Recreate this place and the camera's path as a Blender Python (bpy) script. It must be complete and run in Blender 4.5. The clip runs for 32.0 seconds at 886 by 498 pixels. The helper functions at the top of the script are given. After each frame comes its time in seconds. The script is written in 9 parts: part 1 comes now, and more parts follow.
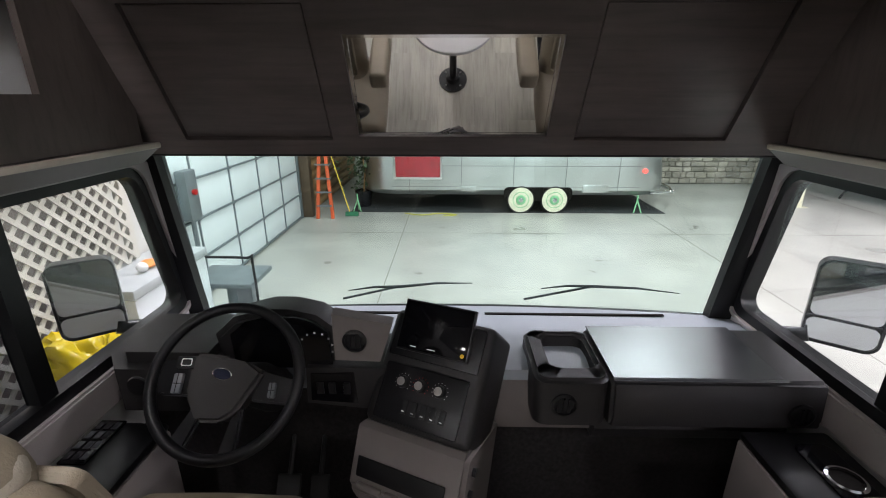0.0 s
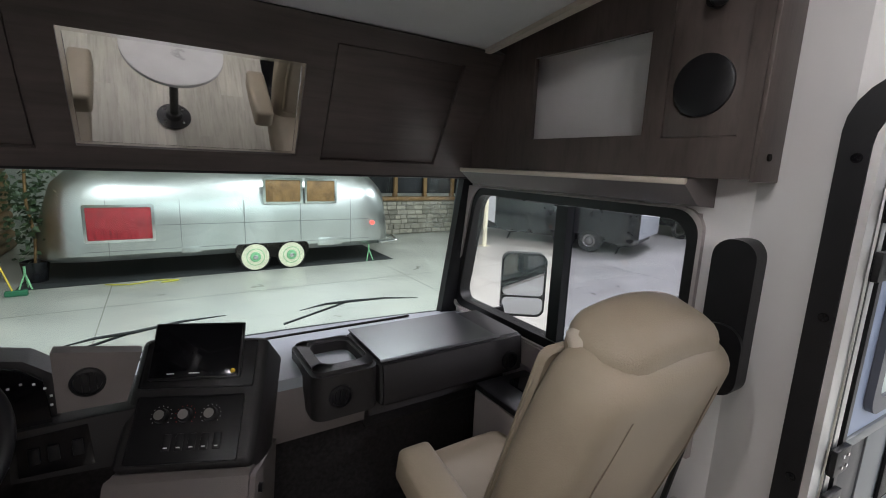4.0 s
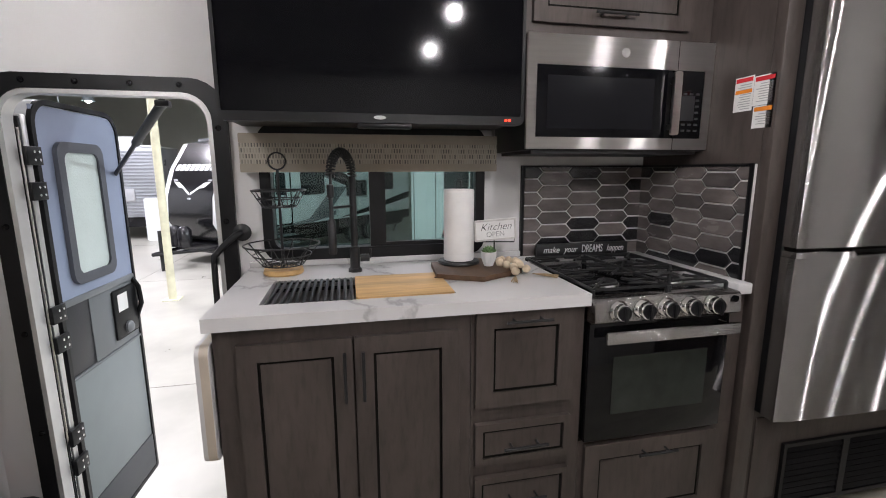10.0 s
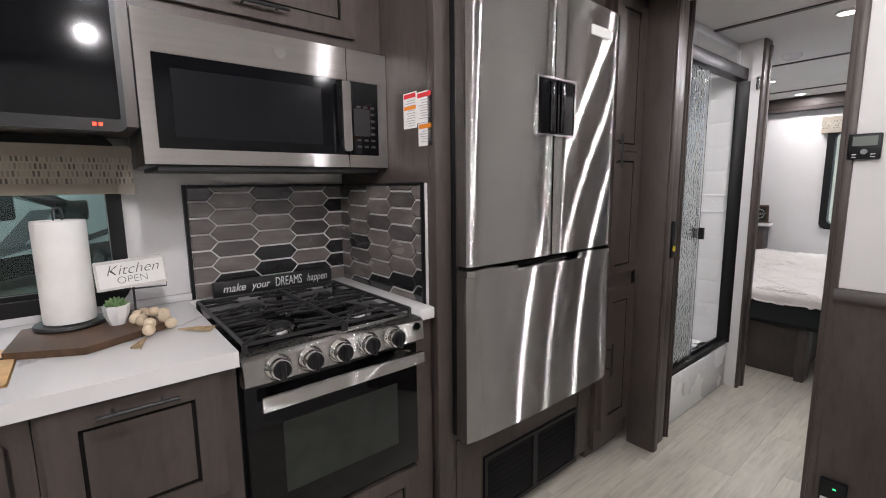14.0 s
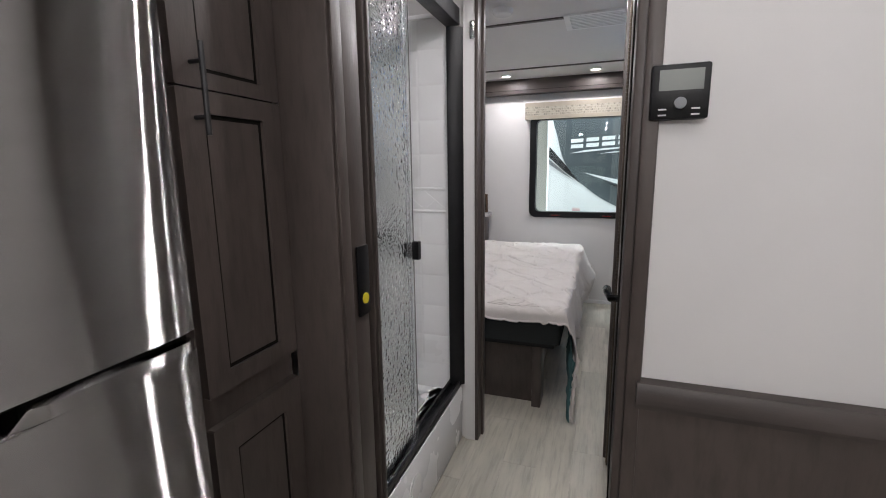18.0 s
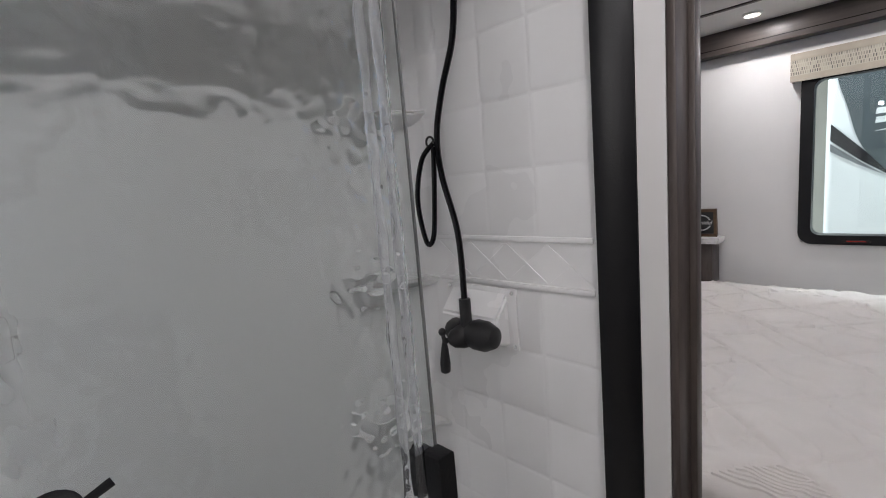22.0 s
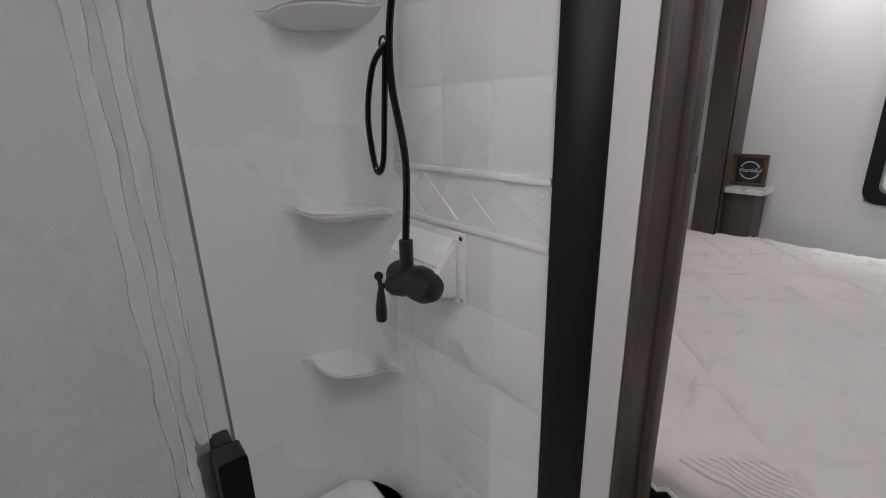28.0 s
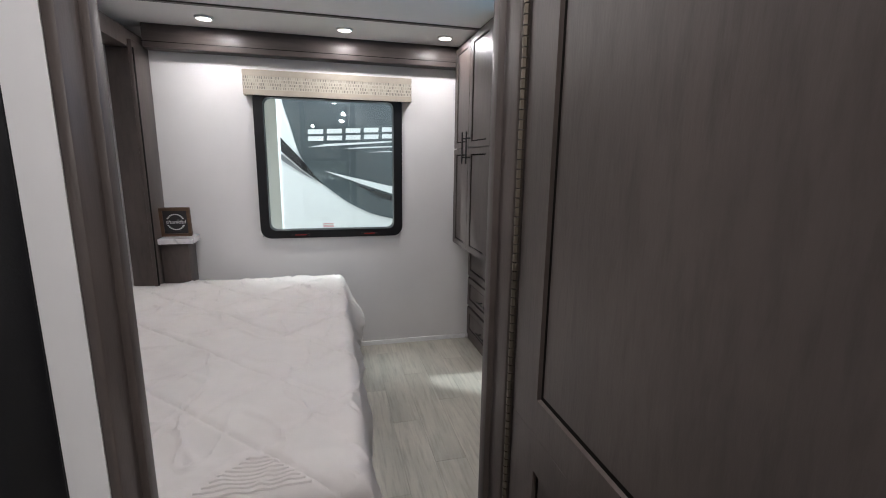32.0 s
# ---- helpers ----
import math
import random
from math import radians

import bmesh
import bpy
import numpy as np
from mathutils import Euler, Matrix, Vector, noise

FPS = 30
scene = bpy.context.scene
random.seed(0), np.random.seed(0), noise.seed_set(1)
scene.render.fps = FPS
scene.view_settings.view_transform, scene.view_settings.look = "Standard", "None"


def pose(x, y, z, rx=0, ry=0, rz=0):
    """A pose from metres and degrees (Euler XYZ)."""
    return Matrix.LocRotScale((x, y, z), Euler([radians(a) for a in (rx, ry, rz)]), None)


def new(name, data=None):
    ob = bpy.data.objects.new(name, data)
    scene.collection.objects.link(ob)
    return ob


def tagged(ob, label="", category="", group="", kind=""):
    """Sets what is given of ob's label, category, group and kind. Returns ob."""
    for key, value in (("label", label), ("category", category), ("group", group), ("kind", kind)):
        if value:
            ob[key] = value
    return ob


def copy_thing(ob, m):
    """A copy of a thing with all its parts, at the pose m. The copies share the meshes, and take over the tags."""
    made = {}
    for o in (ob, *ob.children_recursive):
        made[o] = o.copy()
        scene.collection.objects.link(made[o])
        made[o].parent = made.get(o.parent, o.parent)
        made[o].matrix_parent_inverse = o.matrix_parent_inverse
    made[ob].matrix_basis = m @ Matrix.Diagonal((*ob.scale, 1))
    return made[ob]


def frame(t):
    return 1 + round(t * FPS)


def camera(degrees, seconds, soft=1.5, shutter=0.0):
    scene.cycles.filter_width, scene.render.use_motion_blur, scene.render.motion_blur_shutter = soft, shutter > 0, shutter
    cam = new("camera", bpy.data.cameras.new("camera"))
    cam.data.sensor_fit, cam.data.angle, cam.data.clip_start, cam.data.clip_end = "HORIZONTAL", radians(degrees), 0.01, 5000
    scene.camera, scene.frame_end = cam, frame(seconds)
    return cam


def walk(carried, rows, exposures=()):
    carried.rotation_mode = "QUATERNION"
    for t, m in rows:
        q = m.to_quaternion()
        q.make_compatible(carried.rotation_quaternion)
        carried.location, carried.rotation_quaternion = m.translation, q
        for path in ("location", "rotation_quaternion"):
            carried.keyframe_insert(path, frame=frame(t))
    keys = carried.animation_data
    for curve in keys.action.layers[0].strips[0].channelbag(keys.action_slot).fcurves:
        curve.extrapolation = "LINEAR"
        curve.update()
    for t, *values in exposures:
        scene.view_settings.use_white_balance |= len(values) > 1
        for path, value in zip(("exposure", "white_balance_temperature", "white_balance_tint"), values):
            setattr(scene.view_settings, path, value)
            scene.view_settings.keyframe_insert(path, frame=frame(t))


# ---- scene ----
cam = camera(89.7, 32.0, soft=1.0)
METRES, EYE, TILT, LEAN, TURN = 5.4, 1.6, 0.0, 0.0, 1.2
ROWS = [
    (0.0, 0.0, 0.0, 0.0, 0.0, -19.16, -0.01),
    (0.5, -0.0006, 0.0006, -0.0, 0.21, -20.67, -0.22),
    (1.0, -0.0005, 0.0013, -0.0007, 0.19, -20.96, -0.4),
    (1.5, 0.0005, 0.0009, -0.0019, 0.21, -19.5, -0.3),
    (2.0, 0.0019, -0.0015, -0.0051, 0.38, -17.09, -0.18),
    (2.5, 0.0041, -0.0027, -0.009, -0.48, -15.74, -0.74),
    (4.5, -0.0329, -0.0572, -0.0315, -47.05, -8.32, -1.68),
    (5.0, -0.0405, -0.0905, -0.0324, -58.65, -7.47, -1.52),
    (5.5, -0.0575, -0.111, -0.0324, -70.03, -7.6, -0.63),
    (6.0, -0.0859, -0.1176, -0.0371, -79.92, -8.38, 0.2),
    (6.5, -0.1036, -0.1281, -0.0412, -86.39, -8.85, 0.33),
    (7.0, -0.1142, -0.1453, -0.043, -89.98, -9.15, 0.12),
    (7.5, -0.1282, -0.1645, -0.0444, -92.76, -9.59, -0.27),
    (8.0, -0.1353, -0.173, -0.0462, -95.19, -10.1, -0.3),
    (8.5, -0.141, -0.1681, -0.0483, -98.21, -10.0, -0.2),
    (9.0, -0.1428, -0.1662, -0.0491, -100.8, -9.91, 0.01),
    (9.5, -0.1423, -0.1699, -0.0485, -102.51, -9.98, 0.18),
    (10.0, -0.1401, -0.1842, -0.0482, -103.28, -9.94, 0.19),
    (10.5, -0.1393, -0.1968, -0.0481, -103.63, -9.65, 0.02),
    (11.0, -0.1403, -0.2093, -0.0472, -104.33, -9.43, -0.0),
    (11.5, -0.1425, -0.2239, -0.0476, -106.18, -8.9, 0.11),
    (12.0, -0.1416, -0.2352, -0.0477, -109.22, -8.29, 0.22),
    (12.5, -0.1413, -0.2432, -0.0476, -112.68, -7.86, 0.28),
    (13.0, -0.1413, -0.2494, -0.0475, -117.14, -7.75, 0.55),
    (13.5, -0.1349, -0.2595, -0.0463, -123.37, -7.97, 0.52),
    (14.0, -0.1223, -0.2719, -0.0456, -130.44, -8.24, 0.66),
    (14.5, -0.1045, -0.2828, -0.0459, -137.57, -8.67, 0.64),
    (15.0, -0.0925, -0.3019, -0.0474, -143.21, -9.01, 0.63),
    (15.5, -0.0881, -0.3363, -0.0473, -147.43, -9.21, 0.58),
    (17.5, -0.046, -0.4665, -0.0485, -161.71, -10.21, 1.1),
    (18.0, -0.0524, -0.5086, -0.0465, -161.77, -10.14, 0.77),
    (18.5, -0.0498, -0.5387, -0.0476, -161.49, -10.12, 1.08),
    (19.0, -0.0317, -0.5759, -0.0474, -161.3, -10.39, 2.24),
    (19.5, -0.024, -0.6041, -0.0469, -159.47, -10.96, 2.9),
    (20.0, -0.0224, -0.635, -0.0437, -155.2, -11.27, 3.07),
    (20.5, -0.0158, -0.6571, -0.0441, -150.87, -10.96, 3.47),
    (21.0, -0.0036, -0.6824, -0.0426, -147.16, -10.43, 4.08),
    (21.5, -0.0022, -0.7012, -0.0412, -142.11, -9.88, 4.73),
    (22.0, -0.008, -0.723, -0.0381, -135.85, -8.08, 4.87),
    (22.5, -0.0112, -0.7459, -0.031, -132.2, -4.66, 4.15),
    (23.0, -0.0154, -0.7594, -0.0272, -129.56, -0.38, 3.18),
    (23.5, -0.0173, -0.7658, -0.025, -126.92, 3.09, 2.36),
    (24.0, -0.0173, -0.7685, -0.0223, -125.62, 5.61, 1.67),
    (24.5, -0.0167, -0.7702, -0.0215, -125.12, 6.45, 1.18),
    (25.0, -0.0157, -0.7705, -0.0222, -125.14, 5.48, 0.98),
    (25.5, -0.015, -0.7695, -0.0246, -125.48, 2.06, 1.22),
    (26.0, -0.0143, -0.7708, -0.0287, -125.98, -2.75, 1.42),
    (26.5, -0.0123, -0.7722, -0.0327, -126.48, -8.46, 1.32),
    (28.5, -0.0101, -0.7707, -0.0439, -131.32, -18.05, 0.26),
    (29.0, -0.0091, -0.7603, -0.0388, -139.31, -13.98, 0.08),
    (29.5, -0.005, -0.7452, -0.0387, -151.7, -12.21, 0.04),
    (30.0, -0.0044, -0.7333, -0.0366, -164.53, -11.43, -0.12),
    (30.5, -0.0079, -0.729, -0.0353, -173.71, -10.67, -0.27),
    (31.0, -0.0121, -0.7365, -0.0348, -181.14, -10.28, -0.13),
    (31.5, -0.0158, -0.7436, -0.0355, -188.51, -10.49, -0.38),
    (32.0, -0.0178, -0.7491, -0.0364, -195.28, -11.05, -0.79),
]
walk(cam, [(t, pose(0, 0, EYE, TILT, LEAN, TURN) @ pose(METRES * x, METRES * y, METRES * z, 90 + pitch, roll, yaw)) for t, x, y, z, yaw, pitch, roll in ROWS],
     exposures=[(0, 0.22), (2, 0.32), (4.5, -0.08), (6, -0.32), (7, -0.14), (8, 0.08), (12, 0.08), (13, 0.2), (14, 0.4), (15, 0.1), (17.5, 0.0), (20, 0.25), (21, 0.22), (22, -0.08), (24, -0.14), (26, -0.14), (29, -0.24), (30, -0.16), (31, -0.06), (32, 0.0)])

# --- light ---
world = bpy.data.worlds.new("world")
scene.world = world
world.use_nodes = True
world.node_tree.nodes["Background"].inputs[0].default_value = (0.75, 0.85, 0.9, 1)
world.node_tree.nodes["Background"].inputs[1].default_value = 0.05


def area(name, m, sx, sy, power, col=(1, 1, 1), spread=180):
    li = bpy.data.lights.new(name, "AREA")
    li.shape, li.size, li.size_y = "RECTANGLE", sx, sy
    li.energy, li.color, li.spread = power, col, radians(spread)
    ob = new(name, li)
    ob.matrix_world = m
    return ob


HALL = (1.0, 0.955, 1.06)
COACH = (1.0, 0.965, 0.99)
# rows of high lamps under the hall's roof
for hx, hy, hp in ((-1.5, 4.2, 330), (3.5, 7.0, 330), (5.0, -1.0, 160), (8.5, 3.5, 360), (8.0, -5.0, 400), (13.0, 7.0, 620)):
    area("hall_lamp", pose(hx, hy, 5.2), 1.6, 1.6, hp, HALL)
    if hx > 4 and hy < 5:
        # extra upward light added here to brighten the hall roof
        area("hall_lamp", pose(hx, hy, 5.25, 180), 1.6, 1.6, hp * 0.35, HALL)
area("hall_lamp", pose(3.9, -10.1, 5.2), 0.35, 0.35, 950, (0.88, 1.0, 1.06))
# recessed ceiling lamps of the coach: x, y, power
# those at y > -1 and at y -2.95 are unseen, added for brightness
SPOTS = [(-0.27, -1.59, 11.4), (-1.01, -1.60, 10.8), (0.32, -0.08, 4.9), (-0.8, 0.2, 8.6), (-0.27, -2.95, 2.4), (-1.01, -2.95, 2.6),
         (-0.10, -4.14, 6.0), (-0.077, -4.56, 2.8), (0.65, -7.02, 4.4), (-0.13, -7.02, 4.4), (-0.76, -7.02, 4.4), (0.66, -6.12, 4.6), (-0.078, -5.106, 6.5)]
for sx, sy, sp in SPOTS:
    if sy > -3.5:
        # emission widened for the living area, to brighten upper walls and cabinets
        li = bpy.data.lights.new("downlight", "SPOT")
        li.spot_size, li.spot_blend, li.shadow_soft_size, li.energy, li.color = radians(178), 0.05, 0.035, sp * 2.4, COACH
    else:
        li = bpy.data.lights.new("downlight", "AREA")
        li.shape, li.size, li.energy, li.color, li.spread = "DISK", 0.07, sp, COACH, radians(180)
    new("downlight", li).matrix_world = pose(sx, sy, 2.172 if sy < -3.5 else 2.15)

# --- mesh helpers ---
def thing(name, label, category, loc=(0, 0, 0), group="", kind=""):
    e = new(name)
    e.location = loc
    return tagged(e, label, category, group, kind)


def finish(name, bm, m, angle=38):
    me = bpy.data.meshes.new(name)
    bmesh.ops.recalc_face_normals(bm, faces=bm.faces)
    bm.to_mesh(me)
    bm.free()
    me.materials.append(m)
    me.polygons.foreach_set("use_smooth", [True] * len(me.polygons))
    me.set_sharp_from_angle(angle=radians(angle))
    return new(name, me)


def put(ob, parent):
    ob.parent = parent
    if parent.type == "EMPTY":
        ob.matrix_parent_inverse = Matrix.Translation(-parent.location)
    return ob


def part(name, bm, m, parent, label=""):
    return tagged(put(finish(name, bm, m), parent), label)


def solid(name, bm, m, label, category, group="", kind=""):
    return tagged(finish(name, bm, m), label, category, group, kind)


def setting(name, bm, m, label, category=""):
    return tagged(finish(name, bm, m), label, category or name.split("_")[0], "", "structure")


def B():
    return bmesh.new()


def box(bm, x0, x1, y0, y1, z0, z1, b=0.0, seg=2):
    vs = bmesh.ops.create_cube(bm, size=1.0)["verts"]
    for v in vs:
        v.co = Vector(((x0 + x1) / 2 + v.co.x * (x1 - x0), (y0 + y1) / 2 + v.co.y * (y1 - y0), (z0 + z1) / 2 + v.co.z * (z1 - z0)))
    if b > 0:
        es = list({e for v in vs for e in v.link_edges})
        bmesh.ops.bevel(bm, geom=es, offset=b, segments=seg, affect="EDGES", profile=0.5)
    return bm


def turn(bm, m, start=0):
    bmesh.ops.transform(bm, matrix=m, verts=list(bm.verts)[start:])
    return bm


def cyl(bm, p0, p1, r0, r1=None, n=20):
    p0, p1 = Vector(p0), Vector(p1)
    d = p1 - p0
    m = Matrix.Translation((p0 + p1) / 2) @ d.to_track_quat("Z", "Y").to_matrix().to_4x4()
    bmesh.ops.create_cone(bm, cap_ends=True, segments=n, radius1=r0, radius2=r0 if r1 is None else r1, depth=d.length, matrix=m)
    return bm


def ball(bm, c, r, sx=1, sy=1, sz=1, u=14, v=10):
    bmesh.ops.create_uvsphere(bm, u_segments=u, v_segments=v, radius=1, matrix=Matrix.Translation(c) @ Matrix.Diagonal((r * sx, r * sy, r * sz, 1)))
    return bm


def tube(bm, pts, r, n=8, closed=False):
    pts = [Vector(p) for p in pts]
    k = len(pts)
    rings, side = [], None
    for i, p in enumerate(pts):
        a = pts[(i - 1) % k] if closed or i else p
        b = pts[(i + 1) % k] if closed or i < k - 1 else p
        d = (b - a).normalized()
        if side is None:
            side = d.orthogonal().normalized()
        side = (side - d * side.dot(d)).normalized()
        up = d.cross(side)
        rad = r[i] if isinstance(r, (list, tuple)) else r
        rings.append([bm.verts.new(p + (side * math.cos(t) + up * math.sin(t)) * rad) for t in [2 * math.pi * j / n for j in range(n)]])
    for i in range(k if closed else k - 1):
        a, b = rings[i], rings[(i + 1) % k]
        for j in range(n):
            bm.faces.new((a[j], a[(j + 1) % n], b[(j + 1) % n], b[j]))
    if not closed:
        bm.faces.new(rings[0][::-1])
        bm.faces.new(rings[-1])
    return bm


def smooth_path(pts, n=6):
    """Catmull-Rom through the points."""
    pts = [Vector(p) for p in pts]
    out = []
    for i in range(len(pts) - 1):
        p0, p1, p2, p3 = pts[max(i - 1, 0)], pts[i], pts[i + 1], pts[min(i + 2, len(pts) - 1)]
        for j in range(n):
            t = j / n
            out.append(0.5 * ((2 * p1) + (p2 - p0) * t + (2 * p0 - 5 * p1 + 4 * p2 - p3) * t * t + (3 * p1 - p0 - 3 * p2 + p3) * t ** 3))
    return out + [pts[-1]]


def lathe(bm, prof, c, n=24, m=None):
    """A profile of (radius, height) turned about z through c, or about m's z."""
    m = m or Matrix.Translation(c)
    rings = [[bm.verts.new(m @ Vector((max(r, 1e-4) * math.cos(2 * math.pi * j / n), max(r, 1e-4) * math.sin(2 * math.pi * j / n), h))) for j in range(n)] for r, h in prof]
    for a, b in zip(rings, rings[1:]):
        for j in range(n):
            bm.faces.new((a[j], a[(j + 1) % n], b[(j + 1) % n], b[j]))
    bm.faces.new(rings[0][::-1])
    bm.faces.new(rings[-1])
    return bm


def at(plane, u, v, d):
    return Vector((d, u, v)) if plane == "x" else Vector((u, d, v)) if plane == "y" else Vector((u, v, d))


def rr(u0, u1, v0, v1, r, n=6):
    r4 = r if isinstance(r, (list, tuple)) else (r,) * 4
    out = []
    for (cu, cv, a0), q in zip(((u1, v1, 0), (u0, v1, 90), (u0, v0, 180), (u1, v0, 270)), r4):
        su, sv = (-1 if cu == u1 else 1), (-1 if cv == v1 else 1)
        for j in range(n + 1):
            a = radians(a0 + 90 * j / n)
            out.append((cu + su * q + q * math.cos(a), cv + sv * q + q * math.sin(a)))
    return out


def prism(bm, pts, plane, d0, d1):
    a = [bm.verts.new(at(plane, u, v, d0)) for u, v in pts]
    b = [bm.verts.new(at(plane, u, v, d1)) for u, v in pts]
    k = len(pts)
    bm.faces.new(a[::-1])
    bm.faces.new(b)
    for i in range(k):
        bm.faces.new((a[i], a[(i + 1) % k], b[(i + 1) % k], b[i]))
    return bm


def hoop(bm, outer, inner, plane, d0, d1):
    k = len(outer)
    L = [[bm.verts.new(at(plane, u, v, d)) for u, v in pts] for pts, d in ((outer, d0), (outer, d1), (inner, d1), (inner, d0))]
    for a, b in zip(L, L[1:] + L[:1]):
        for i in range(k):
            bm.faces.new((a[i], a[(i + 1) % k], b[(i + 1) % k], b[i]))
    return bm


def pierced(bm, plane, d0, d1, u0, u1, v0, v1, holes):
    """A slab with rectangular holes (u0, u1, v0, v1)."""
    us = sorted({u0, u1, *[h[i] for h in holes for i in (0, 1)]})
    vs = sorted({v0, v1, *[h[i] for h in holes for i in (2, 3)]})
    us, vs = [u for u in us if u0 <= u <= u1], [v for v in vs if v0 <= v <= v1]

    def full(i, j):
        if not (0 <= i < len(us) - 1 and 0 <= j < len(vs) - 1):
            return False
        cu, cv = (us[i] + us[i + 1]) / 2, (vs[j] + vs[j + 1]) / 2
        return not any(h[0] < cu < h[1] and h[2] < cv < h[3] for h in holes)
    V = {}

    def vert(i, j, d):
        if (i, j, d) not in V:
            V[(i, j, d)] = bm.verts.new(at(plane, us[i], vs[j], d))
        return V[(i, j, d)]
    for i in range(len(us) - 1):
        for j in range(len(vs) - 1):
            if not full(i, j):
                continue
            for d in (d0, d1):
                bm.faces.new((vert(i, j, d), vert(i + 1, j, d), vert(i + 1, j + 1, d), vert(i, j + 1, d)))
            for di, dj, p, q in ((-1, 0, (i, j), (i, j + 1)), (1, 0, (i + 1, j), (i + 1, j + 1)), (0, -1, (i, j), (i + 1, j)), (0, 1, (i, j + 1), (i + 1, j + 1))):
                if not full(i + di, j + dj):
                    bm.faces.new((vert(*p, d0), vert(*q, d0), vert(*q, d1), vert(*p, d1)))
    return bm


def puff(bm, amp, freq, seed=0.0):
    for v in bm.verts:
        v.co += noise.noise_vector(v.co * freq + Vector((seed, seed * 2, 0))) * amp
    return bm


def cushion(x0, x1, y0, y1, z0, z1, b, cuts=5, bulge=0.012, seed=0.0):
    bm = box(B(), x0, x1, y0, y1, z0, z1, b, 4)
    bmesh.ops.subdivide_edges(bm, edges=[e for e in bm.edges if e.calc_length() > 0.1], cuts=cuts, use_grid_fill=True)
    c = Vector(((x0 + x1) / 2, (y0 + y1) / 2, (z0 + z1) / 2))
    h = Vector((x1 - x0, y1 - y0, z1 - z0)) / 2
    for v in bm.verts:
        q = v.co - c
        f = [1 - min(1, abs(q[i] / h[i])) ** 2 for i in range(3)]
        for i in range(3):
            j, k = (i + 1) % 3, (i + 2) % 3
            v.co[i] += math.copysign(bulge * f[j] * f[k], q[i])
    return puff(bm, bulge * 0.3, 6, seed)


# --- materials ---
def nodes_of(name):
    m = bpy.data.materials.new(name)
    m.use_nodes = True
    nt = m.node_tree
    return m, nt, nt.nodes["Principled BSDF"]


def link(nt, a, b):
    nt.links.new(a, b)


def noise_node(nt, scale, stretch=(1, 1, 1), detail=4, rough=0.55, coords="Object"):
    tc, mp, nz = nt.nodes.new("ShaderNodeTexCoord"), nt.nodes.new("ShaderNodeMapping"), nt.nodes.new("ShaderNodeTexNoise")
    mp.inputs["Scale"].default_value = stretch
    nz.inputs["Scale"].default_value, nz.inputs["Detail"].default_value, nz.inputs["Roughness"].default_value = scale, detail, rough
    link(nt, tc.outputs[coords], mp.inputs["Vector"])
    link(nt, mp.outputs["Vector"], nz.inputs["Vector"])
    return nz


def ramp(nt, fac, stops):
    r = nt.nodes.new("ShaderNodeValToRGB")
    while len(r.color_ramp.elements) < len(stops):
        r.color_ramp.elements.new(0.5)
    for e, (p, c) in zip(r.color_ramp.elements, stops):
        e.position, e.color = p, (*c, 1) if len(c) == 3 else c
    link(nt, fac, r.inputs["Fac"])
    return r


def mat(name, col, rough=0.5, metal=0.0, var=0.12, scale=6, stretch=(1, 1, 1), bump=0.03, bscale=180, bstretch=(1, 1, 1), spec=0.5, coat=0.0, rvar=0.08, aniso=0.0, piece=0.0):
    m, nt, p = nodes_of(name)
    nz = noise_node(nt, scale, stretch)
    lo, hi = [c * (1 - var) for c in col], [min(1, c * (1 + var)) for c in col]
    r = ramp(nt, nz.outputs["Fac"], [(0.3, lo), (0.7, hi)])
    out = r.outputs["Color"]
    if piece > 0:
        info, hsv, mr = nt.nodes.new("ShaderNodeObjectInfo"), nt.nodes.new("ShaderNodeHueSaturation"), nt.nodes.new("ShaderNodeMapRange")
        mr.inputs["To Min"].default_value, mr.inputs["To Max"].default_value = 1 - piece, 1 + piece
        link(nt, info.outputs["Random"], mr.inputs["Value"])
        link(nt, mr.outputs["Result"], hsv.inputs["Value"])
        link(nt, out, hsv.inputs["Color"])
        out = hsv.outputs["Color"]
    link(nt, out, p.inputs["Base Color"])
    fine = noise_node(nt, bscale, bstretch, 3)
    mr = nt.nodes.new("ShaderNodeMapRange")
    mr.inputs["To Min"].default_value, mr.inputs["To Max"].default_value = max(0.02, rough - rvar), min(1, rough + rvar)
    link(nt, nz.outputs["Fac"], mr.inputs["Value"])
    link(nt, mr.outputs["Result"], p.inputs["Roughness"])
    if bump > 0:
        bp = nt.nodes.new("ShaderNodeBump")
        bp.inputs["Strength"].default_value, bp.inputs["Distance"].default_value = min(1, bump * 6), 0.002
        link(nt, fine.outputs["Fac"], bp.inputs["Height"])
        link(nt, bp.outputs["Normal"], p.inputs["Normal"])
    p.inputs["Metallic"].default_value = metal
    p.inputs["Specular IOR Level"].default_value = spec
    p.inputs["Coat Weight"].default_value = coat
    p.inputs["Coat Roughness"].default_value = 0.08
    p.inputs["Anisotropic"].default_value = aniso
    p.inputs["Anisotropic Rotation"].default_value = 0.25 if aniso > 0 else 0.0
    if aniso > 0:
        tg = nt.nodes.new("ShaderNodeTangent")
        tg.direction_type, tg.axis = "RADIAL", "Z"
        link(nt, tg.outputs["Tangent"], p.inputs["Tangent"])
    return m


